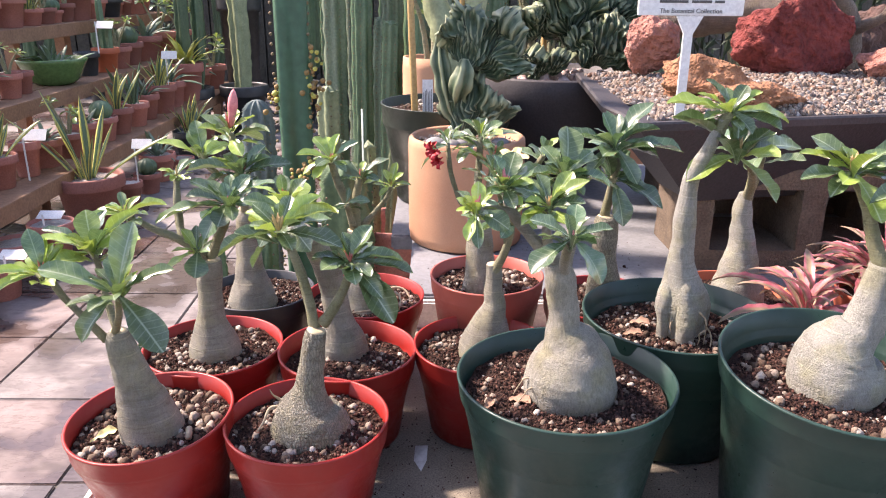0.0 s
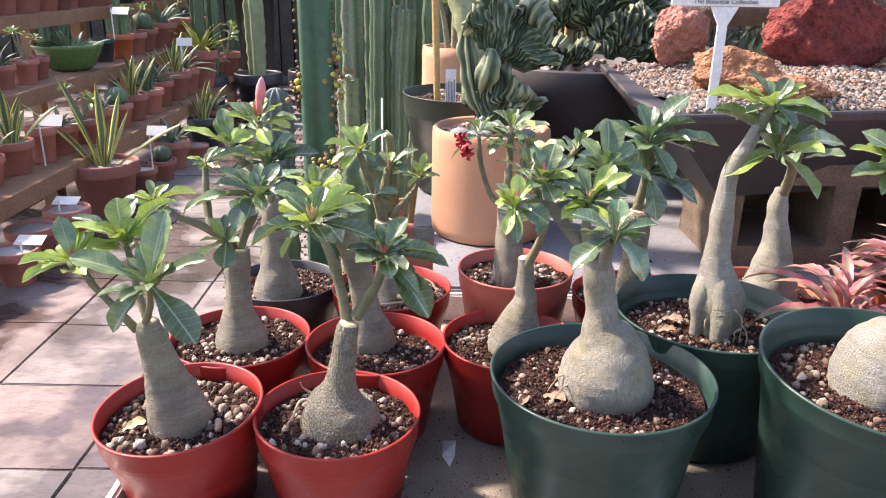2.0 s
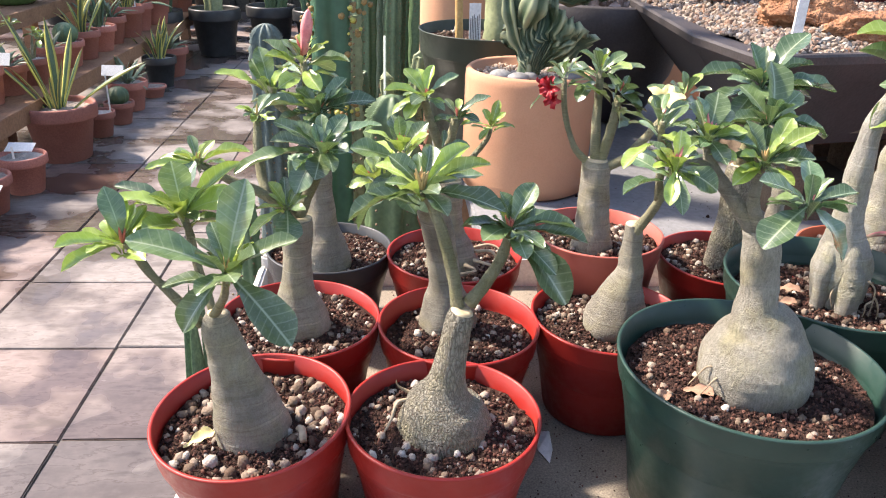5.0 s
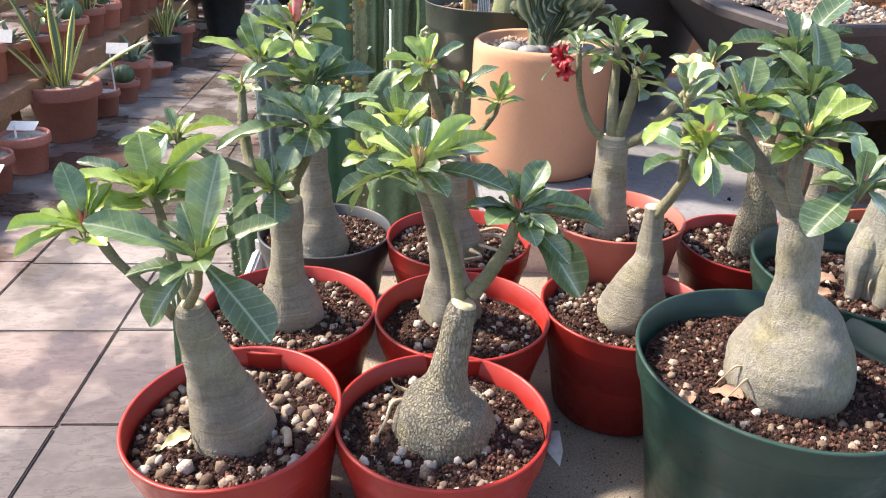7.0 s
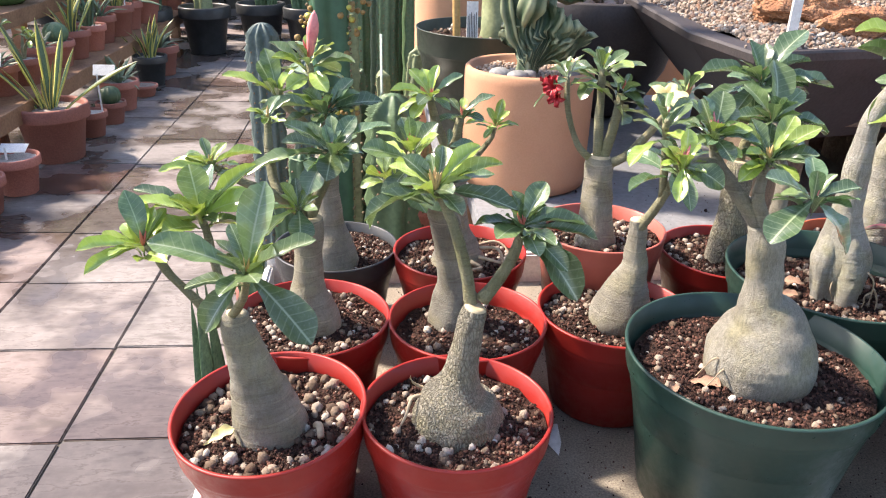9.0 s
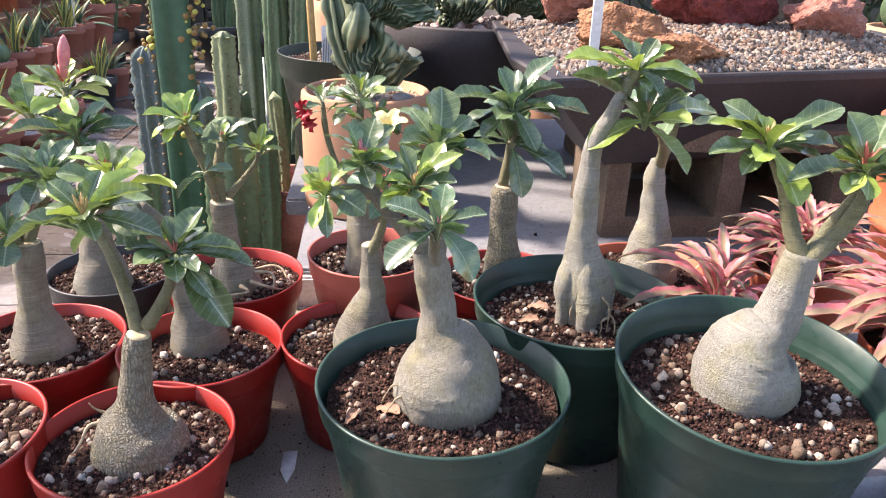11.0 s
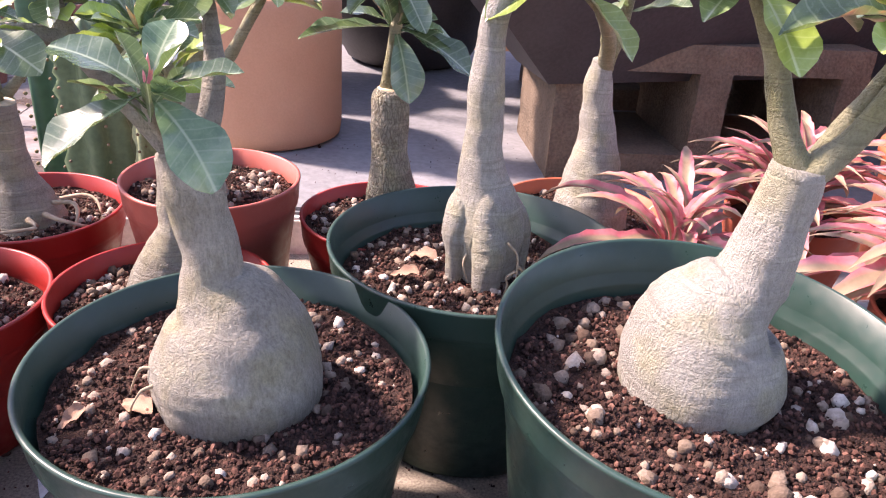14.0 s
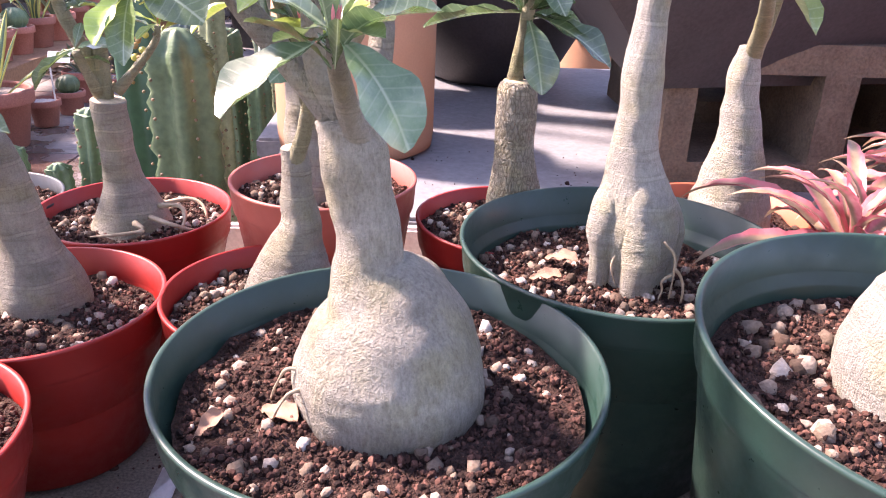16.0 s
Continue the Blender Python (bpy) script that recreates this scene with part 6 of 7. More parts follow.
def fruits(t, where, seed, n=9, spread=0.02):
    q = random.Random(seed)
    for i in range(n):
        sz = q.uniform(0.0025, 0.0058)
        m = Matrix.Translation((where[0] + q.gauss(0, spread), where[1] + q.gauss(0, spread), where[2] + q.gauss(0, spread * 1.6))) @ Matrix.Diagonal((sz, sz, sz, 1))
        piece("fruit" if i % 4 == 0 else "dry_flower", BALL_Y if i % 4 == 0 else BALL_B, t, m)


eup = thing("giant_euphorbia", (-0.246, 1.57, 0), "tall smooth green winged euphorbia with fruiting ribs", "succulent")
floor_pot(eup, 0.16, 0.28)
part("stem", tube(((0, 0, 0.2, 0.03), (0, 0, 0.5, 0.044), (0, 0, 0.8, 0.045), (0, 0, 1.2, 0.044), (0, 0, 1.7, 0.042)), 48, 12, None, 0.001, 1.0, 20, True, lambda a_, k: 0.5 + 0.36 * (0.5 + 0.5 * math.cos(4 * a_ + 0.9)) ** 1.2), mottled("waxy_euphorbia", (0.025, 0.085, 0.05), (0.045, 0.13, 0.075), 6, 0.4, 0, 60), eup)
bm = bmesh.new()
for k in range(60):
    for sx in (-0.034, 0.034):
        bmesh.ops.create_icosphere(bm, subdivisions=1, radius=0.0034, matrix=Matrix.Translation((sx, -0.016 + 0.004 * math.sin(k), 0.55 + k * 0.018)))
part("spine_cushion", bm, SPINE, eup, "dark thorn cushions along the ribs")["kind"] = "stuff"
fruits(eup, (0.037, -0.018, 1.03), 3, 24, 0.010)
fruits(eup, (-0.036, -0.018, 0.98), 4, 20, 0.008)
fruits(eup, (0.037, -0.018, 0.97), 5, 22, 0.012)
fruits(eup, (0.02, -0.04, 0.84), 6, 24, 0.014)


def column_group(name, at, label, stems, mat, seed, pot=(0.12, 0.22, CLAY), cat="cactus"):
    t = thing(name, (at[0], at[1], 0), label, cat)
    if pot:
        floor_pot(t, *pot)
    for k, (dx, dy, top, r, ribs, lean) in enumerate(stems):
        part("stem", ribbed(((dx * 0.5, dy * 0.5, 0.15, r * 0.8), (dx, dy, 0.15 + (top - 0.15) * 0.3, r), (dx + lean * 0.3, dy, 0.15 + (top - 0.15) * 0.7, r), (dx + lean * 0.8, dy, top - r * 1.1, r * 0.97), (dx + lean * 0.9, dy, top - r * 0.45, r * 0.8), (dx + lean, dy, top - r * 0.1, r * 0.42), (dx + lean, dy, top, r * 0.06)), ribs, 0.36, None, 11, r * 0.1, seed + k, 0.12), mat, t)
        bm = bmesh.new()
        for i in range(ribs):
            a_ = 2 * math.pi * i / ribs
            for z in np.arange(max(0.3, top - 0.9), top - r, 0.024):
                f = (z - 0.15) / (top - 0.15)
                bmesh.ops.create_icosphere(bm, subdivisions=1, radius=0.0024, matrix=Matrix.Translation((dx + lean * f + r * 1.0 * math.cos(a_), dy + r * 1.0 * math.sin(a_), z)))
        part("spine_cushion", bm, SPINE, t, "rows of brown spine cushions")["kind"] = "stuff"
    return t


column_group("columnar_cactus", (-0.141, 1.42), "plump pale green ribbed columnar cactus beside the table", ((0, 0, 0.885, 0.05, 6, 0), (0.1, 0.06, 0.62, 0.04, 6, 0.02)), mottled("plump_cactus", (0.05, 0.10, 0.045), (0.11, 0.17, 0.08), 12, 0.5, 0.2, 120), 1)
column_group("twisted_cactus", (-0.235, 1.96), "slender pale-edged twisted cactus column", ((0, 0, 0.945, 0.03, 5, 0.0),), CACTUS_PALE, 2)
column_group("blue_cactus", (-0.44, 2.1), "woolly blue-grey ribbed cactus on the path's edge", ((0, 0, 0.89, 0.045, 9, 0), (0.09, 0.04, 0.8, 0.04, 9, 0.01)), CACTUS_BLUE, 3)
column_group("clustered_cactus", (-0.34, 1.48), "low clump of dark green cactus columns", ((-0.04, -0.03, 0.72, 0.022, 6, -0.01), (0.015, -0.04, 0.7, 0.02, 6, 0.0), (0.03, 0.03, 0.76, 0.024, 6, 0.01), (-0.065, 0.02, 0.63, 0.02, 6, -0.01)), CACTUS, 4)
column_group("clustered_cactus", (-0.02, 1.99), "clump of green columns by the tub", ((-0.14, 0.0, 0.72, 0.03, 6, 0.0), (-0.19, 0.05, 0.8, 0.035, 6, -0.02)), CACTUS, 5, (0.13, 0.2, BLACK))
wall_x = ((-0.36, 3.15, 1.5, 0.05), (-0.24, 2.95, 1.62, 0.042), (-0.14, 3.1, 1.42, 0.046), (-0.05, 2.95, 1.7, 0.042), (0.05, 3.05, 1.5, 0.045), (0.15, 3.2, 1.75, 0.046), (-0.3, 3.5, 1.9, 0.06), (-0.1, 3.5, 1.8, 0.055), (0.06, 3.5, 2.0, 0.06), (0.24, 3.1, 1.6, 0.045))
for k, (x, y, h, r) in enumerate(wall_x):
    column_group("columnar_cactus", (x, y), ("tall green ribbed columnar cactus in a row" if k % 2 else "tall grey-green columnar cactus in a row"), ((0, 0, h, r, 6 + k % 3, 0.02 * math.sin(k)), (0.09, -0.05, h * (0.55 + 0.1 * (k % 3)), r * 0.8, 6, 0.02)), CACTUS if k % 2 else CACTUS_GREY, 10 + k, (0.14, 0.26, BLACK))


def label_stake(at, label, lean, z, mat=TAG, w=0.028, h=0.03):
    t = thing("label_stake", at, label, "plant label", "plant labels")
    bm = bmesh.new()
    box(bm, -0.004, -0.001, 0, 0.004, 0.001, z)
    part("stake", bm, mat, t, "", False)
    bm = bmesh.new()
    box(bm, -w, -0.0015, z - 0.002, w, 0.0015, z + h)
    part("plate", bm, mat, t, "", False).matrix_basis = pose(0, -0.002, 0, lean, 0, 0)
    return t


cl = column_group("branching_cactus", (-0.1, 2.15), "spiny branching cactus in a red clay pot", ((0.0, 0.0, 0.82, 0.022, 5, 0.03), (0.05, 0.0, 0.78, 0.02, 5, 0.05), (-0.04, 0.02, 0.76, 0.02, 5, -0.02)), CACTUS_PALE, 31, (0.13, 0.55, CLAY))
label_stake((-0.16, 2.02, 0.0), "pale green label stake beside the cacti", -40, 0.88, TAG_GREEN, 0.022, 0.05).rotation_euler = (0, 0, radians(-55))
label_stake((-0.03, 2.45, 0.0), "white label stake beside the cacti", -25, 0.66, TAG, 0.04, 0.05)

# sword-leaved plant rising beside the tray
def blade(L, w, seed, bend=0.2, twist=0.4):
    bm = bmesh.new()
    rows = []
    for i in range(11):
        t_ = i / 10
        ww = w * (0.7 + 0.5 * t_ if t_ < 0.55 else 0.975 * max(0.02, 1 - ((t_ - 0.55) / 0.45) ** 1.8))
        a_ = twist * t_
        row = []
        for s, d in ((-1, 0.0), (-0.5, -0.5), (0, -0.8), (0.5, -0.5), (1, 0.0), (0.5, -0.05), (0, -0.25), (-0.5, -0.05)):
            x, y = ww * s, ww * d * 0.5
            row.append(bm.verts.new((x * math.cos(a_) - y * math.sin(a_) + 0.02 * math.sin(t_ * 4 + seed), x * math.sin(a_) + y * math.cos(a_) + bend * L * t_ * t_, L * t_ * (1 - 0.25 * bend * t_))))
        rows.append(row)
    for p_, q_ in zip(rows, rows[1:]):
        for i in range(8):
            j = (i + 1) % 8
            bm.faces.new((p_[i], p_[j], q_[j], q_[i]))
    return bm


def sans_mesh(L, w, seed, bend, edge=True):
    bm = blade(L, w, seed, bend)
    me = link_mesh("blade", bm, SANS)
    if edge:
        me.materials.append(SANS_EDGE)
        for p_ in me.polygons:
            if p_.index % 8 in (0, 3, 4, 7):
                p_.material_index = 1
    return me


SANS_M = [sans_mesh(1.0, 0.068, k, 0.08 + 0.12 * k, True) for k in range(3)]
SANS_D = [sans_mesh(1.0, 0.055, k, 0.1 + 0.1 * k, False) for k in range(3)]
AG_M = [link_mesh("agave_blade", blade(1.0, 0.09, k, 0.25 + 0.2 * k), AGAVE) for k in range(3)]
YEL_M = [link_mesh("yellow_blade", blade(1.0, 0.06, k, 0.3 + 0.2 * k), YELLOWLEAF) for k in range(3)]


def blades(t, meshes, n, size, z, seed, spread=28, r=0.04):
    q = random.Random(seed)
    for i in range(n):
        a_ = i * 137.5 + q.uniform(-20, 20)
        f = i / max(1, n - 1)
        L = size * q.uniform(0.6, 1.1)
        m = pose(r * f * math.cos(radians(a_)), r * f * math.sin(radians(a_)), z, 0, 0, a_ - 90) @ pose(0, 0, 0, -spread * f * q.uniform(0.6, 1.2), q.uniform(-10, 10), 0) @ Matrix.Diagonal((L, L, L, 1))
        piece("blade", q.choice(meshes), t, m)


t = thing("sansevieria", (-0.40, 1.05, 0), "dark sword-leaved sansevieria standing beside the tray", "potted plant")
floor_pot(t, 0.13, 0.3, BLACK)
for k, (x, y, turn, L) in enumerate(((0.0, 0.0, 20, 0.53), (0.02, -0.02, 10, 0.56), (0.035, 0.02, 30, 0.55), (0.02, -0.04, 200, 0.45))):
    piece("blade", SANS_D[0], t, pose(x, y, 0.2, 0, 2 - k, turn) @ Matrix.Diagonal((L * 0.42, L * 0.3, L, 1)))

# ---- tiered shelves of potted succulents along the path ----
SHELF = ((-1.76, 0.28), (-2.06, 0.58), (-2.36, 0.90), (-2.72, 1.22))
for k, (x, z) in enumerate(SHELF):
    t = thing("plant_shelf", (x, 2.0, 0), "stained wooden plank shelf carrying rows of clay pots", "shelf", "tiered shelves")
    for j in range(2):
        bm = bmesh.new()
        box(bm, -0.17 - 0.16 * j, 0, z - 0.035, -0.02 - 0.16 * j, 5.4, z, 0.004)
        part("plank", bm, WOOD, t, "", False)
    bm = bmesh.new()
    box(bm, -0.02, -0.01, z - 0.075, 0.0, 5.41, z + 0.004, 0.003)
    part("front_board", bm, WOOD, t, "", False)
    for y in (0.1, 1.8, 3.6, 5.2):
        bm = bmesh.new()
        box(bm, -0.25, y, 0, -0.18, y + 0.09, z - 0.036)
        part("post", bm, WOOD, t, "", False)

CLAY_POTS = {}


def small_pot(at, r, h, kind, seed, mat=CLAY, label="", name="potted_succulent"):
    q = random.Random(seed)
    kinds = {"sans": "sword-leaved sansevieria", "agave": "grey-green agave rosette", "round": "small round cactus", "yellow": "yellow-striped rosette plant", "column": "small columnar cactus", "stone": "bare gravelly soil", "leafy": "branching leafy succulent"}
    t = thing(name, at, label or f"{kinds[kind]} in a {'black plastic' if mat is BLACK else 'clay'} pot", "potted plant", "shelf pots")
    key = (round(r, 2), round(h, 2), mat.name)
    if key not in CLAY_POTS:
        CLAY_POTS[key] = link_mesh("pot", lathe(clay_profile(key[0], key[1]), 32), mat)
    p = new("pot", CLAY_POTS[key])
    p.parent = t
    r, h = key[:2]
    part("gravel_top", soil_disc(r * 0.87, h * 0.9, seed, 0.006), GRAVEL_BED if seed % 2 else PALE_GRIT, t)
    if kind == "sans":
        blades(t, SANS_M if seed % 3 else SANS_D, 10 + seed % 5, r * q.uniform(2.4, 3.2), h * 0.88, seed, 34, r * 0.4)
    elif kind == "agave":
        blades(t, AG_M, 14, r * q.uniform(1.3, 2.0), h * 0.9, seed, 65, r * 0.3)
    elif kind == "yellow":
        blades(t, YEL_M, 26, r * 2.4, h * 0.9, seed, 62, r * 0.4)
    elif kind == "round":
        bm = bmesh.new()
        bmesh.ops.create_uvsphere(bm, u_segments=40, v_segments=14, radius=r * 0.7)
        for v in bm.verts:
            a_ = math.atan2(v.co.y, v.co.x)
            f = 1 + 0.08 * math.cos(10 * a_)
            v.co = Vector((v.co.x * f, v.co.y * f, v.co.z * 0.9 + h + r * 0.4))
        part("body", bm, CACTUS, t)
    elif kind == "column":
        for k in range(2 + seed % 3):
            x, y = r * 0.4 * math.cos(k * 2.1), r * 0.4 * math.sin(k * 2.1)
            top = h + r * q.uniform(1.6, 4.0)
            part("stem", ribbed(((x, y, h * 0.8, r * 0.24), (x, y, h + r, r * 0.27), (x * 1.2, y * 1.2, top - r * 0.3, r * 0.25), (x * 1.2, y * 1.2, top, r * 0.05)), 6, 0.3, 24, 4), CACTUS_PALE if seed % 2 else CACTUS, t)
    elif kind == "leafy":
        for k in range(3):
            a_ = k * 2.1 + seed
            e = (r * 0.9 * math.cos(a_), r * 0.9 * math.sin(a_), h + r * q.uniform(1.2, 2.2))
            b_ = part("branch", tube(((0, 0, h * 0.8, r * 0.12), (e[0] * 0.4, e[1] * 0.4, h + r * 0.7, r * 0.09), (*e, r * 0.05)), 8, 4), TWIG, t)
            rosette(b_, e, (e[0], e[1], 0.2), 9, r * 0.75, seed + k, young=0.4, nbud=0)
    return t


# the two lower shelves: row by row, (y, radius, height, plant, pot)
LOWER = (((2.62, 0.08, 0.12, "stone", CLAY), (2.84, 0.09, 0.13, "agave", CLAY), (3.06, 0.08, 0.13, "round", CLAY), (3.27, 0.075, 0.13, "sans", CLAY), (3.49, 0.09, 0.15, "sans", CLAY), (3.72, 0.07, 0.17, "stone", CLAY), (3.92, 0.09, 0.14, "agave", CLAY),
          (4.14, 0.08, 0.13, "leafy", CLAY), (4.36, 0.09, 0.15, "agave", CLAY), (4.59, 0.09, 0.14, "round", CLAY), (4.82, 0.105, 0.16, "sans", CLAY), (5.08, 0.095, 0.15, "sans", CLAY), (5.34, 0.1, 0.17, "agave", CLAY), (5.62, 0.12, 0.2, "sans", CLAY), (5.9, 0.11, 0.19, "agave", CLAY), (6.22, 0.13, 0.29, "yellow", CLAY), (6.6, 0.12, 0.2, "agave", CLAY), (6.95, 0.12, 0.2, "leafy", CLAY)),
         ((3.3, 0.08, 0.13, "leafy", CLAY), (3.55, 0.08, 0.13, "agave", CLAY), (3.78, 0.09, 0.13, "column", CLAY), (4.0, 0.07, 0.12, "agave", CLAY), (4.2, 0.065, 0.13, "leafy", CLAY), (4.38, 0.065, 0.12, "stone", CLAY), (5.24, 0.08, 0.15, "stone", BLACK), (5.46, 0.085, 0.16, "column", ORANGE), (5.7, 0.1, 0.15, "leafy", CLAY), (5.95, 0.11, 0.16, "round", CLAY),
          (6.24, 0.12, 0.19, "agave", CLAY), (6.55, 0.13, 0.2, "leafy", CLAY), (6.86, 0.11, 0.18, "agave", ORANGE), (7.12, 0.11, 0.18, "leafy", CLAY)))
q = random.Random(12)
for k, row in enumerate(LOWER):
    for i, (y, r, h, kind, mat) in enumerate(row):
        small_pot((SHELF[k][0] - 0.165 + q.uniform(-0.02, 0.02), y, SHELF[k][1]), r, h, kind, 100 * k + i + 1, mat)
KINDS = ["agave", "round", "leafy", "agave", "leafy", "stone", "agave", "sans"]
for k, (x, z) in enumerate(SHELF[2:]):
    y = 3.4
    i = 0
    while y < 7.2:
        r = q.choice((0.07, 0.085, 0.1, 0.12))
        y += r
        small_pot((x - 0.165 + q.uniform(-0.015, 0.015), y, z), r, r * q.choice((1.2, 1.5, 1.7)), q.choice(KINDS), 200 + 100 * k + i + 1, ORANGE if q.random() < 0.1 else BLACK if q.random() < 0.08 else CLAY)
        y += r + q.uniform(0.005, 0.03)
        i += 1

# pots on the paving in front of the shelves
t = small_pot((-1.70, 3.83, 0), 0.17, 0.26, "stone", 61, CLAY, "large yellow-edged sansevieria in a wide clay pot on the paving", "large_sansevieria")
for k, (x, y, z, w) in enumerate(((-0.25, -0.05, 0.4, 0.8), (-0.145, 0.03, 0.48, 0.9), (0.0, 0.02, 0.43, 0.9), (-0.06, -0.06, 0.33, 0.85), (0.06, -0.05, 0.27, 0.8), (0.34, -0.03, 0.31, 0.85), (-0.1, -0.09, 0.24, 0.8), (0.03, -0.1, 0.2, 0.75), (0.1, 0.05, 0.3, 0.8), (-0.14, 0.08, 0.3, 0.8), (0.05, 0.1, 0.38, 0.9))):
    d = Vector((x, y, z))
    out = Vector((x, y, 0)).normalized()
    ax = d.normalized()
    side = out.cross(ax)
    side = side.normalized() if side.length > 0.05 else Vector((1, 0, 0))
    m = Matrix((side, ax.cross(side), ax)).transposed().to_4x4()
    if (m.to_3x3() @ Vector((0, 1, 0))).dot(out) < 0:
        m = m @ pose(0, 0, 0, 0, 0, 180)
    L = d.length
    piece("blade", SANS_M[1 if k in (0, 5) else 0], t, Matrix.Translation((x * 0.18, y * 0.18, 0.22)) @ m @ pose(0, 0, 0, 0, 0, 12 * (k % 3) - 12) @ Matrix.Diagonal((L * w * 0.8, L * 0.8, L, 1)))
for k, (x, y, r, h, kind, mat) in enumerate(((-1.68, 3.36, 0.10, 0.16, "stone", CLAY), (-1.72, 3.12, 0.10, 0.15, "stone", CLAY), (-1.66, 2.88, 0.09, 0.14, "stone", CLAY), (-1.70, 2.66, 0.09, 0.15, "stone", CLAY), (-1.66, 4.2, 0.08, 0.13, "stone", CLAY), (-1.64, 4.45, 0.08, 0.12, "round", CLAY), (-1.68, 4.75, 0.11, 0.17, "agave", CLAY), (-1.64, 5.08, 0.08, 0.07, "stone", CLAY), (-1.68, 5.4, 0.11, 0.19, "sans", BLACK), (-1.70, 5.72, 0.13, 0.2, "agave", CLAY))):
    small_pot((x, y, 0), r, h, kind, 300 + k, mat)
# green trough on the second shelf
t = thing("green_trough", (-2.25, 4.78, 0.58), "green glazed oval trough of small succulents", "planter")
part("trough", lathe([(0, 0), (0.1, 0), (0.14, 0.03), (0.19, 0.13), (0.2, 0.15), (0.19, 0.155), (0.175, 0.13), (0, 0.12)], 40), GLAZE, t)
blades(t, AG_M, 18, 0.16, 0.12, 9, 60, 0.12)
for k, (x, y, z) in enumerate(((-1.86, 5.62, 0.46), (-1.60, 4.2, 0.12), (-1.68, 3.3, 0.16), (-1.62, 2.86, 0.13), (-1.88, 3.62, 0.28), (-2.16, 5.24, 0.72))):
    label_stake((x, y, z), "white plastic label stake among the pots", -20 - 10 * (k % 3) if k not in (2, 3) else -68, 0.2 if k not in (2, 3) else 0.05, TAG, 0.055, 0.055)

# tall cacti in black tubs at the path's far end
for k, (x, y, mat, stems) in enumerate(((-1.95, 6.35, CACTUS, ((0, 0, 1.9, 0.06, 5, 0.05), (0.1, 0.05, 1.6, 0.05, 5, 0.05))), (-1.55, 6.55, CACTUS_PALE, ((0, 0, 1.95, 0.09, 5, -0.03),)), (-1.15, 6.8, CACTUS, ((0, 0, 1.7, 0.06, 6, 0.0), (0.12, 0, 1.9, 0.06, 6, 0.0))), (-0.75, 6.6, CACTUS, ((0, 0, 2.1, 0.07, 6, 0.0), (-0.1, 0.02, 1.5, 0.06, 6, 0.0))), (-0.3, 6.9, CACTUS_PALE, ((0, 0, 2.0, 0.07, 6, 0.0),)))):
    column_group("tall_cactus", (x, y), "tall cactus in a black nursery tub at the path's end", stems, mat, 50 + k, (0.2, 0.36, BLACK))
for k in range(9):
    x = -5.2 + k * 0.95
    column_group("columnar_cactus", (x, 8.2 + 0.3 * math.sin(k * 2)), "tall dark cactus before the fence", ((0, 0, 2.0 + 0.3 * math.sin(k), 0.08, 6, 0.02), (0.2, 0.05, 1.5, 0.07, 6, 0.0)), CACTUS, 70 + k, (0.2, 0.3, BLACK))


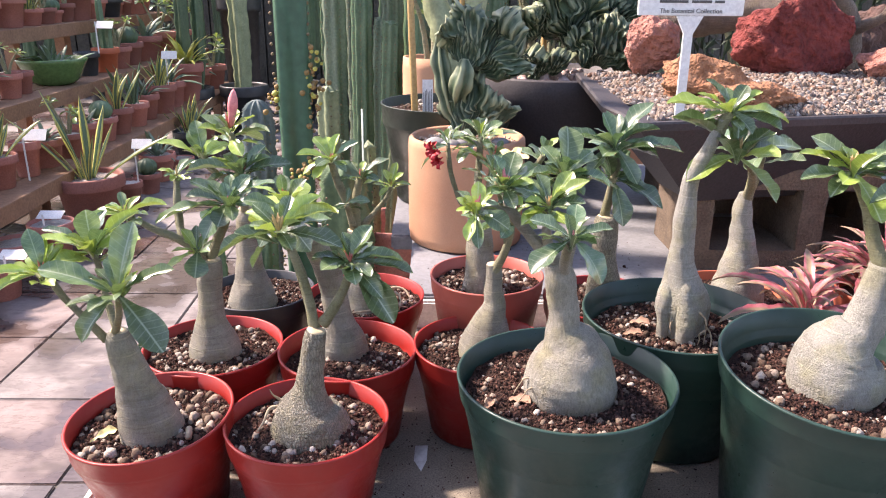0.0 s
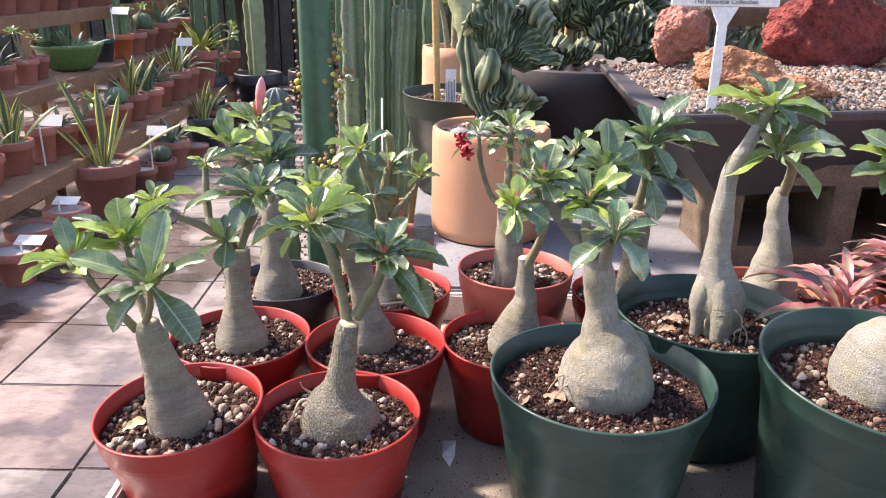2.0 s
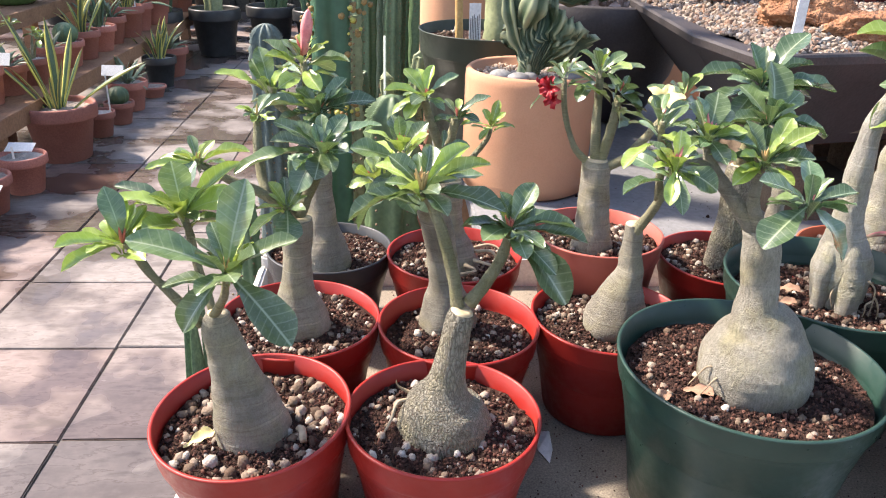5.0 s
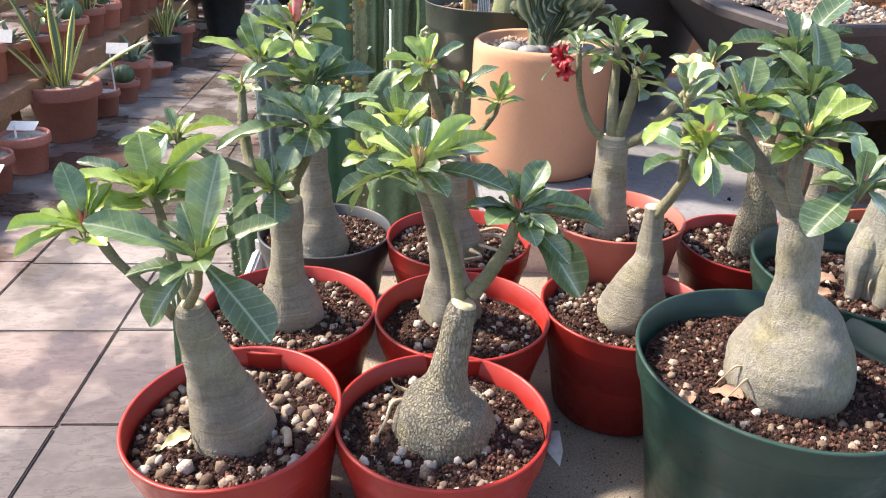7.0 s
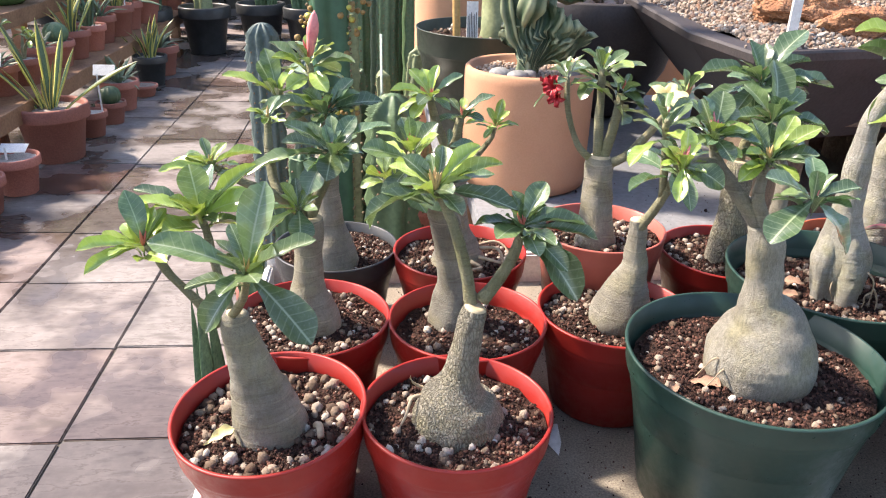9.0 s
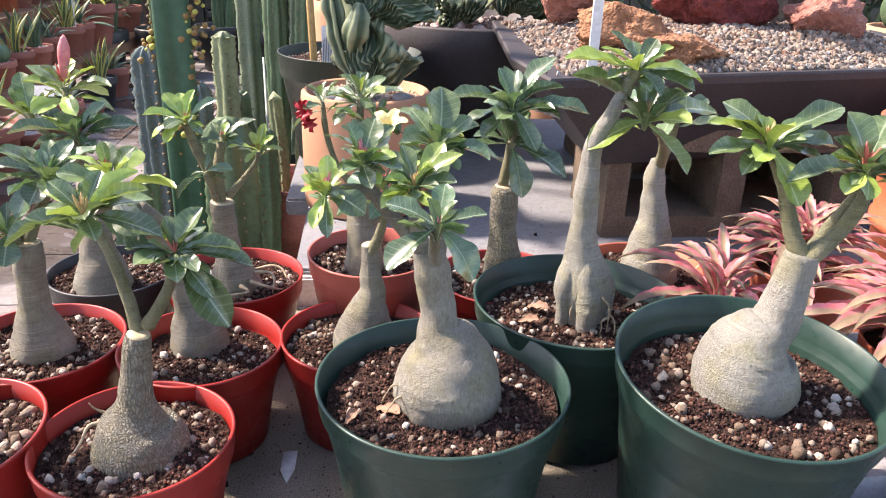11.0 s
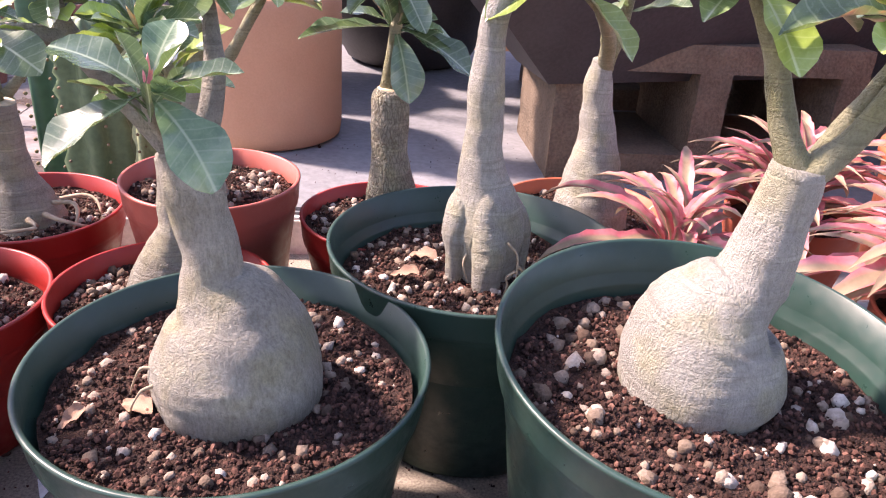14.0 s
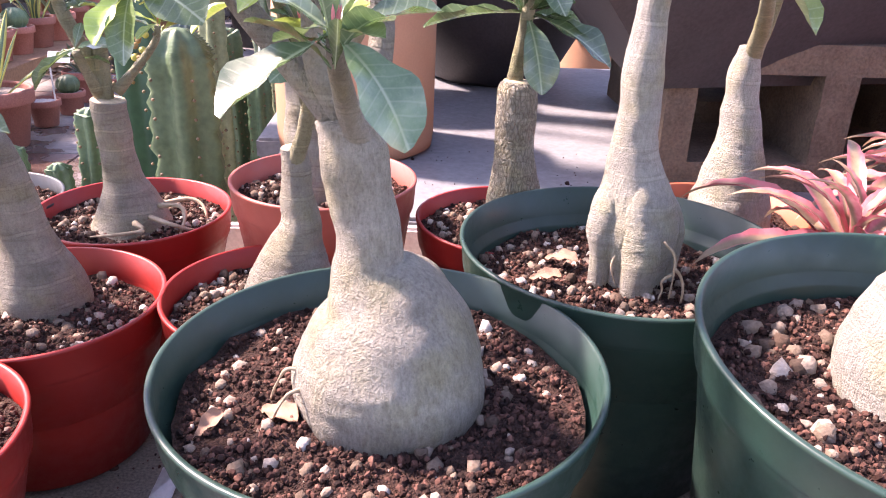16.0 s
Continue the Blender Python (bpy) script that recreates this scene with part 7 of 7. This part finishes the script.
def shrub(at, size, seed, mat=SHRUB, label="dark leafy shrub behind the plants", n=1400):
    t = thing("shrub", at, label, "shrub")
    bm = bmesh.new()
    q = random.Random(seed)
    for k in range(7):
        a_ = k * 0.9
        tube(((0, 0, 0, 0.03), (0.1 * math.cos(a_), 0.1 * math.sin(a_), size[2] * 0.4, 0.02), (size[0] * 0.5 * math.cos(a_), size[1] * 0.5 * math.sin(a_), size[2] * 0.8, 0.008)), 7, 4, bm)
    part("trunk", bm, TWIG, t)
    verts, faces = [], []
    for k in range(n):
        a_, u = q.uniform(0, 6.283), q.random() ** 0.4
        el = q.uniform(-0.7, 1.4)
        p = Vector((size[0] * u * math.cos(a_) * math.cos(el), size[1] * u * math.sin(a_) * math.cos(el), size[2] * (0.55 + 0.45 * u * math.sin(el))))
        m = Euler((q.uniform(0, 6), q.uniform(0, 6), q.uniform(0, 6))).to_matrix()
        L = q.uniform(0.04, 0.1)
        b_ = len(verts)
        for w in ((0, 0, 0), (L * 0.5, L * 0.2, 0.01), (L, 0, 0), (L * 0.5, -L * 0.2, 0.01)):
            verts.append(tuple(p + m @ Vector(w)))
        faces.append((b_, b_ + 1, b_ + 2, b_ + 3))
    me = bpy.data.meshes.new("crown")
    me.from_pydata(verts, [], faces)
    me.materials.append(mat)
    o = new("crown", me)
    o.parent = t
    return t


shrub((0.6, 3.9, 0), (0.6, 0.5, 2.0), 1)
shrub((1.5, 3.6, 0), (0.7, 0.5, 1.9), 2)
shrub((2.5, 3.4, 0), (0.7, 0.5, 1.9), 3)
shrub((-4.6, 8.0, 0), (0.8, 0.8, 2.2), 5)
t = thing("red_bromeliad", (-1.75, 7.4, 0), "red-leaved spiky plant in a black tub", "potted plant")
floor_pot(t, 0.2, 1.2, BLACK)
blades(t, [link_mesh("red_blade", blade(1.0, 0.04, k, 0.3), PETAL_PINK) for k in range(2)], 40, 0.45, 1.1, 3, 80, 0.1)
for k, (x, y, r, h) in enumerate(((0.95, 2.25, 0.1, 0.9), (1.25, 2.35, 0.13, 0.98), (0.62, 2.4, 0.12, 0.86), (1.6, 2.3, 0.12, 0.95))):
    small_pot((x, y, 0), r, h, ("column", "stone", "agave", "round")[k], 400 + k, TERRA, "tall terracotta pot behind the rock garden")
small_pot((0.02, 2.35, 0), 0.09, 0.98, "leafy", 410, TERRA, "terracotta pot with orange-leaved succulent")

# ---- paving, slab by slab ----
pav = thing("paving", (0, 0, 0), "worn grey and rose paving slabs with damp patches", "paving", "", "structure")
S = 0.405
SLABS = []
for k in range(4):
    bm = bmesh.new()
    box(bm, -S / 2 + 0.002, -S / 2 + 0.002, -0.04, S / 2 - 0.002, S / 2 - 0.002, 0.0, 0.003)
    SLABS.append(link_mesh("slab", bm, PAVING, False))
q = random.Random(3)
for i in range(-7, 7):
    for j in range(-1, 20):
        if i > 1 and j > 3:
            continue
        piece("slab", SLABS[0], pav, pose(-0.91 + S / 2 + i * S, 1.70 + S / 2 + (j - 3) * S + (0.0 if i % 2 else 0.01), q.uniform(-0.002, 0.002), q.uniform(-0.25, 0.25), q.uniform(-0.25, 0.25), q.uniform(-0.3, 0.3)))
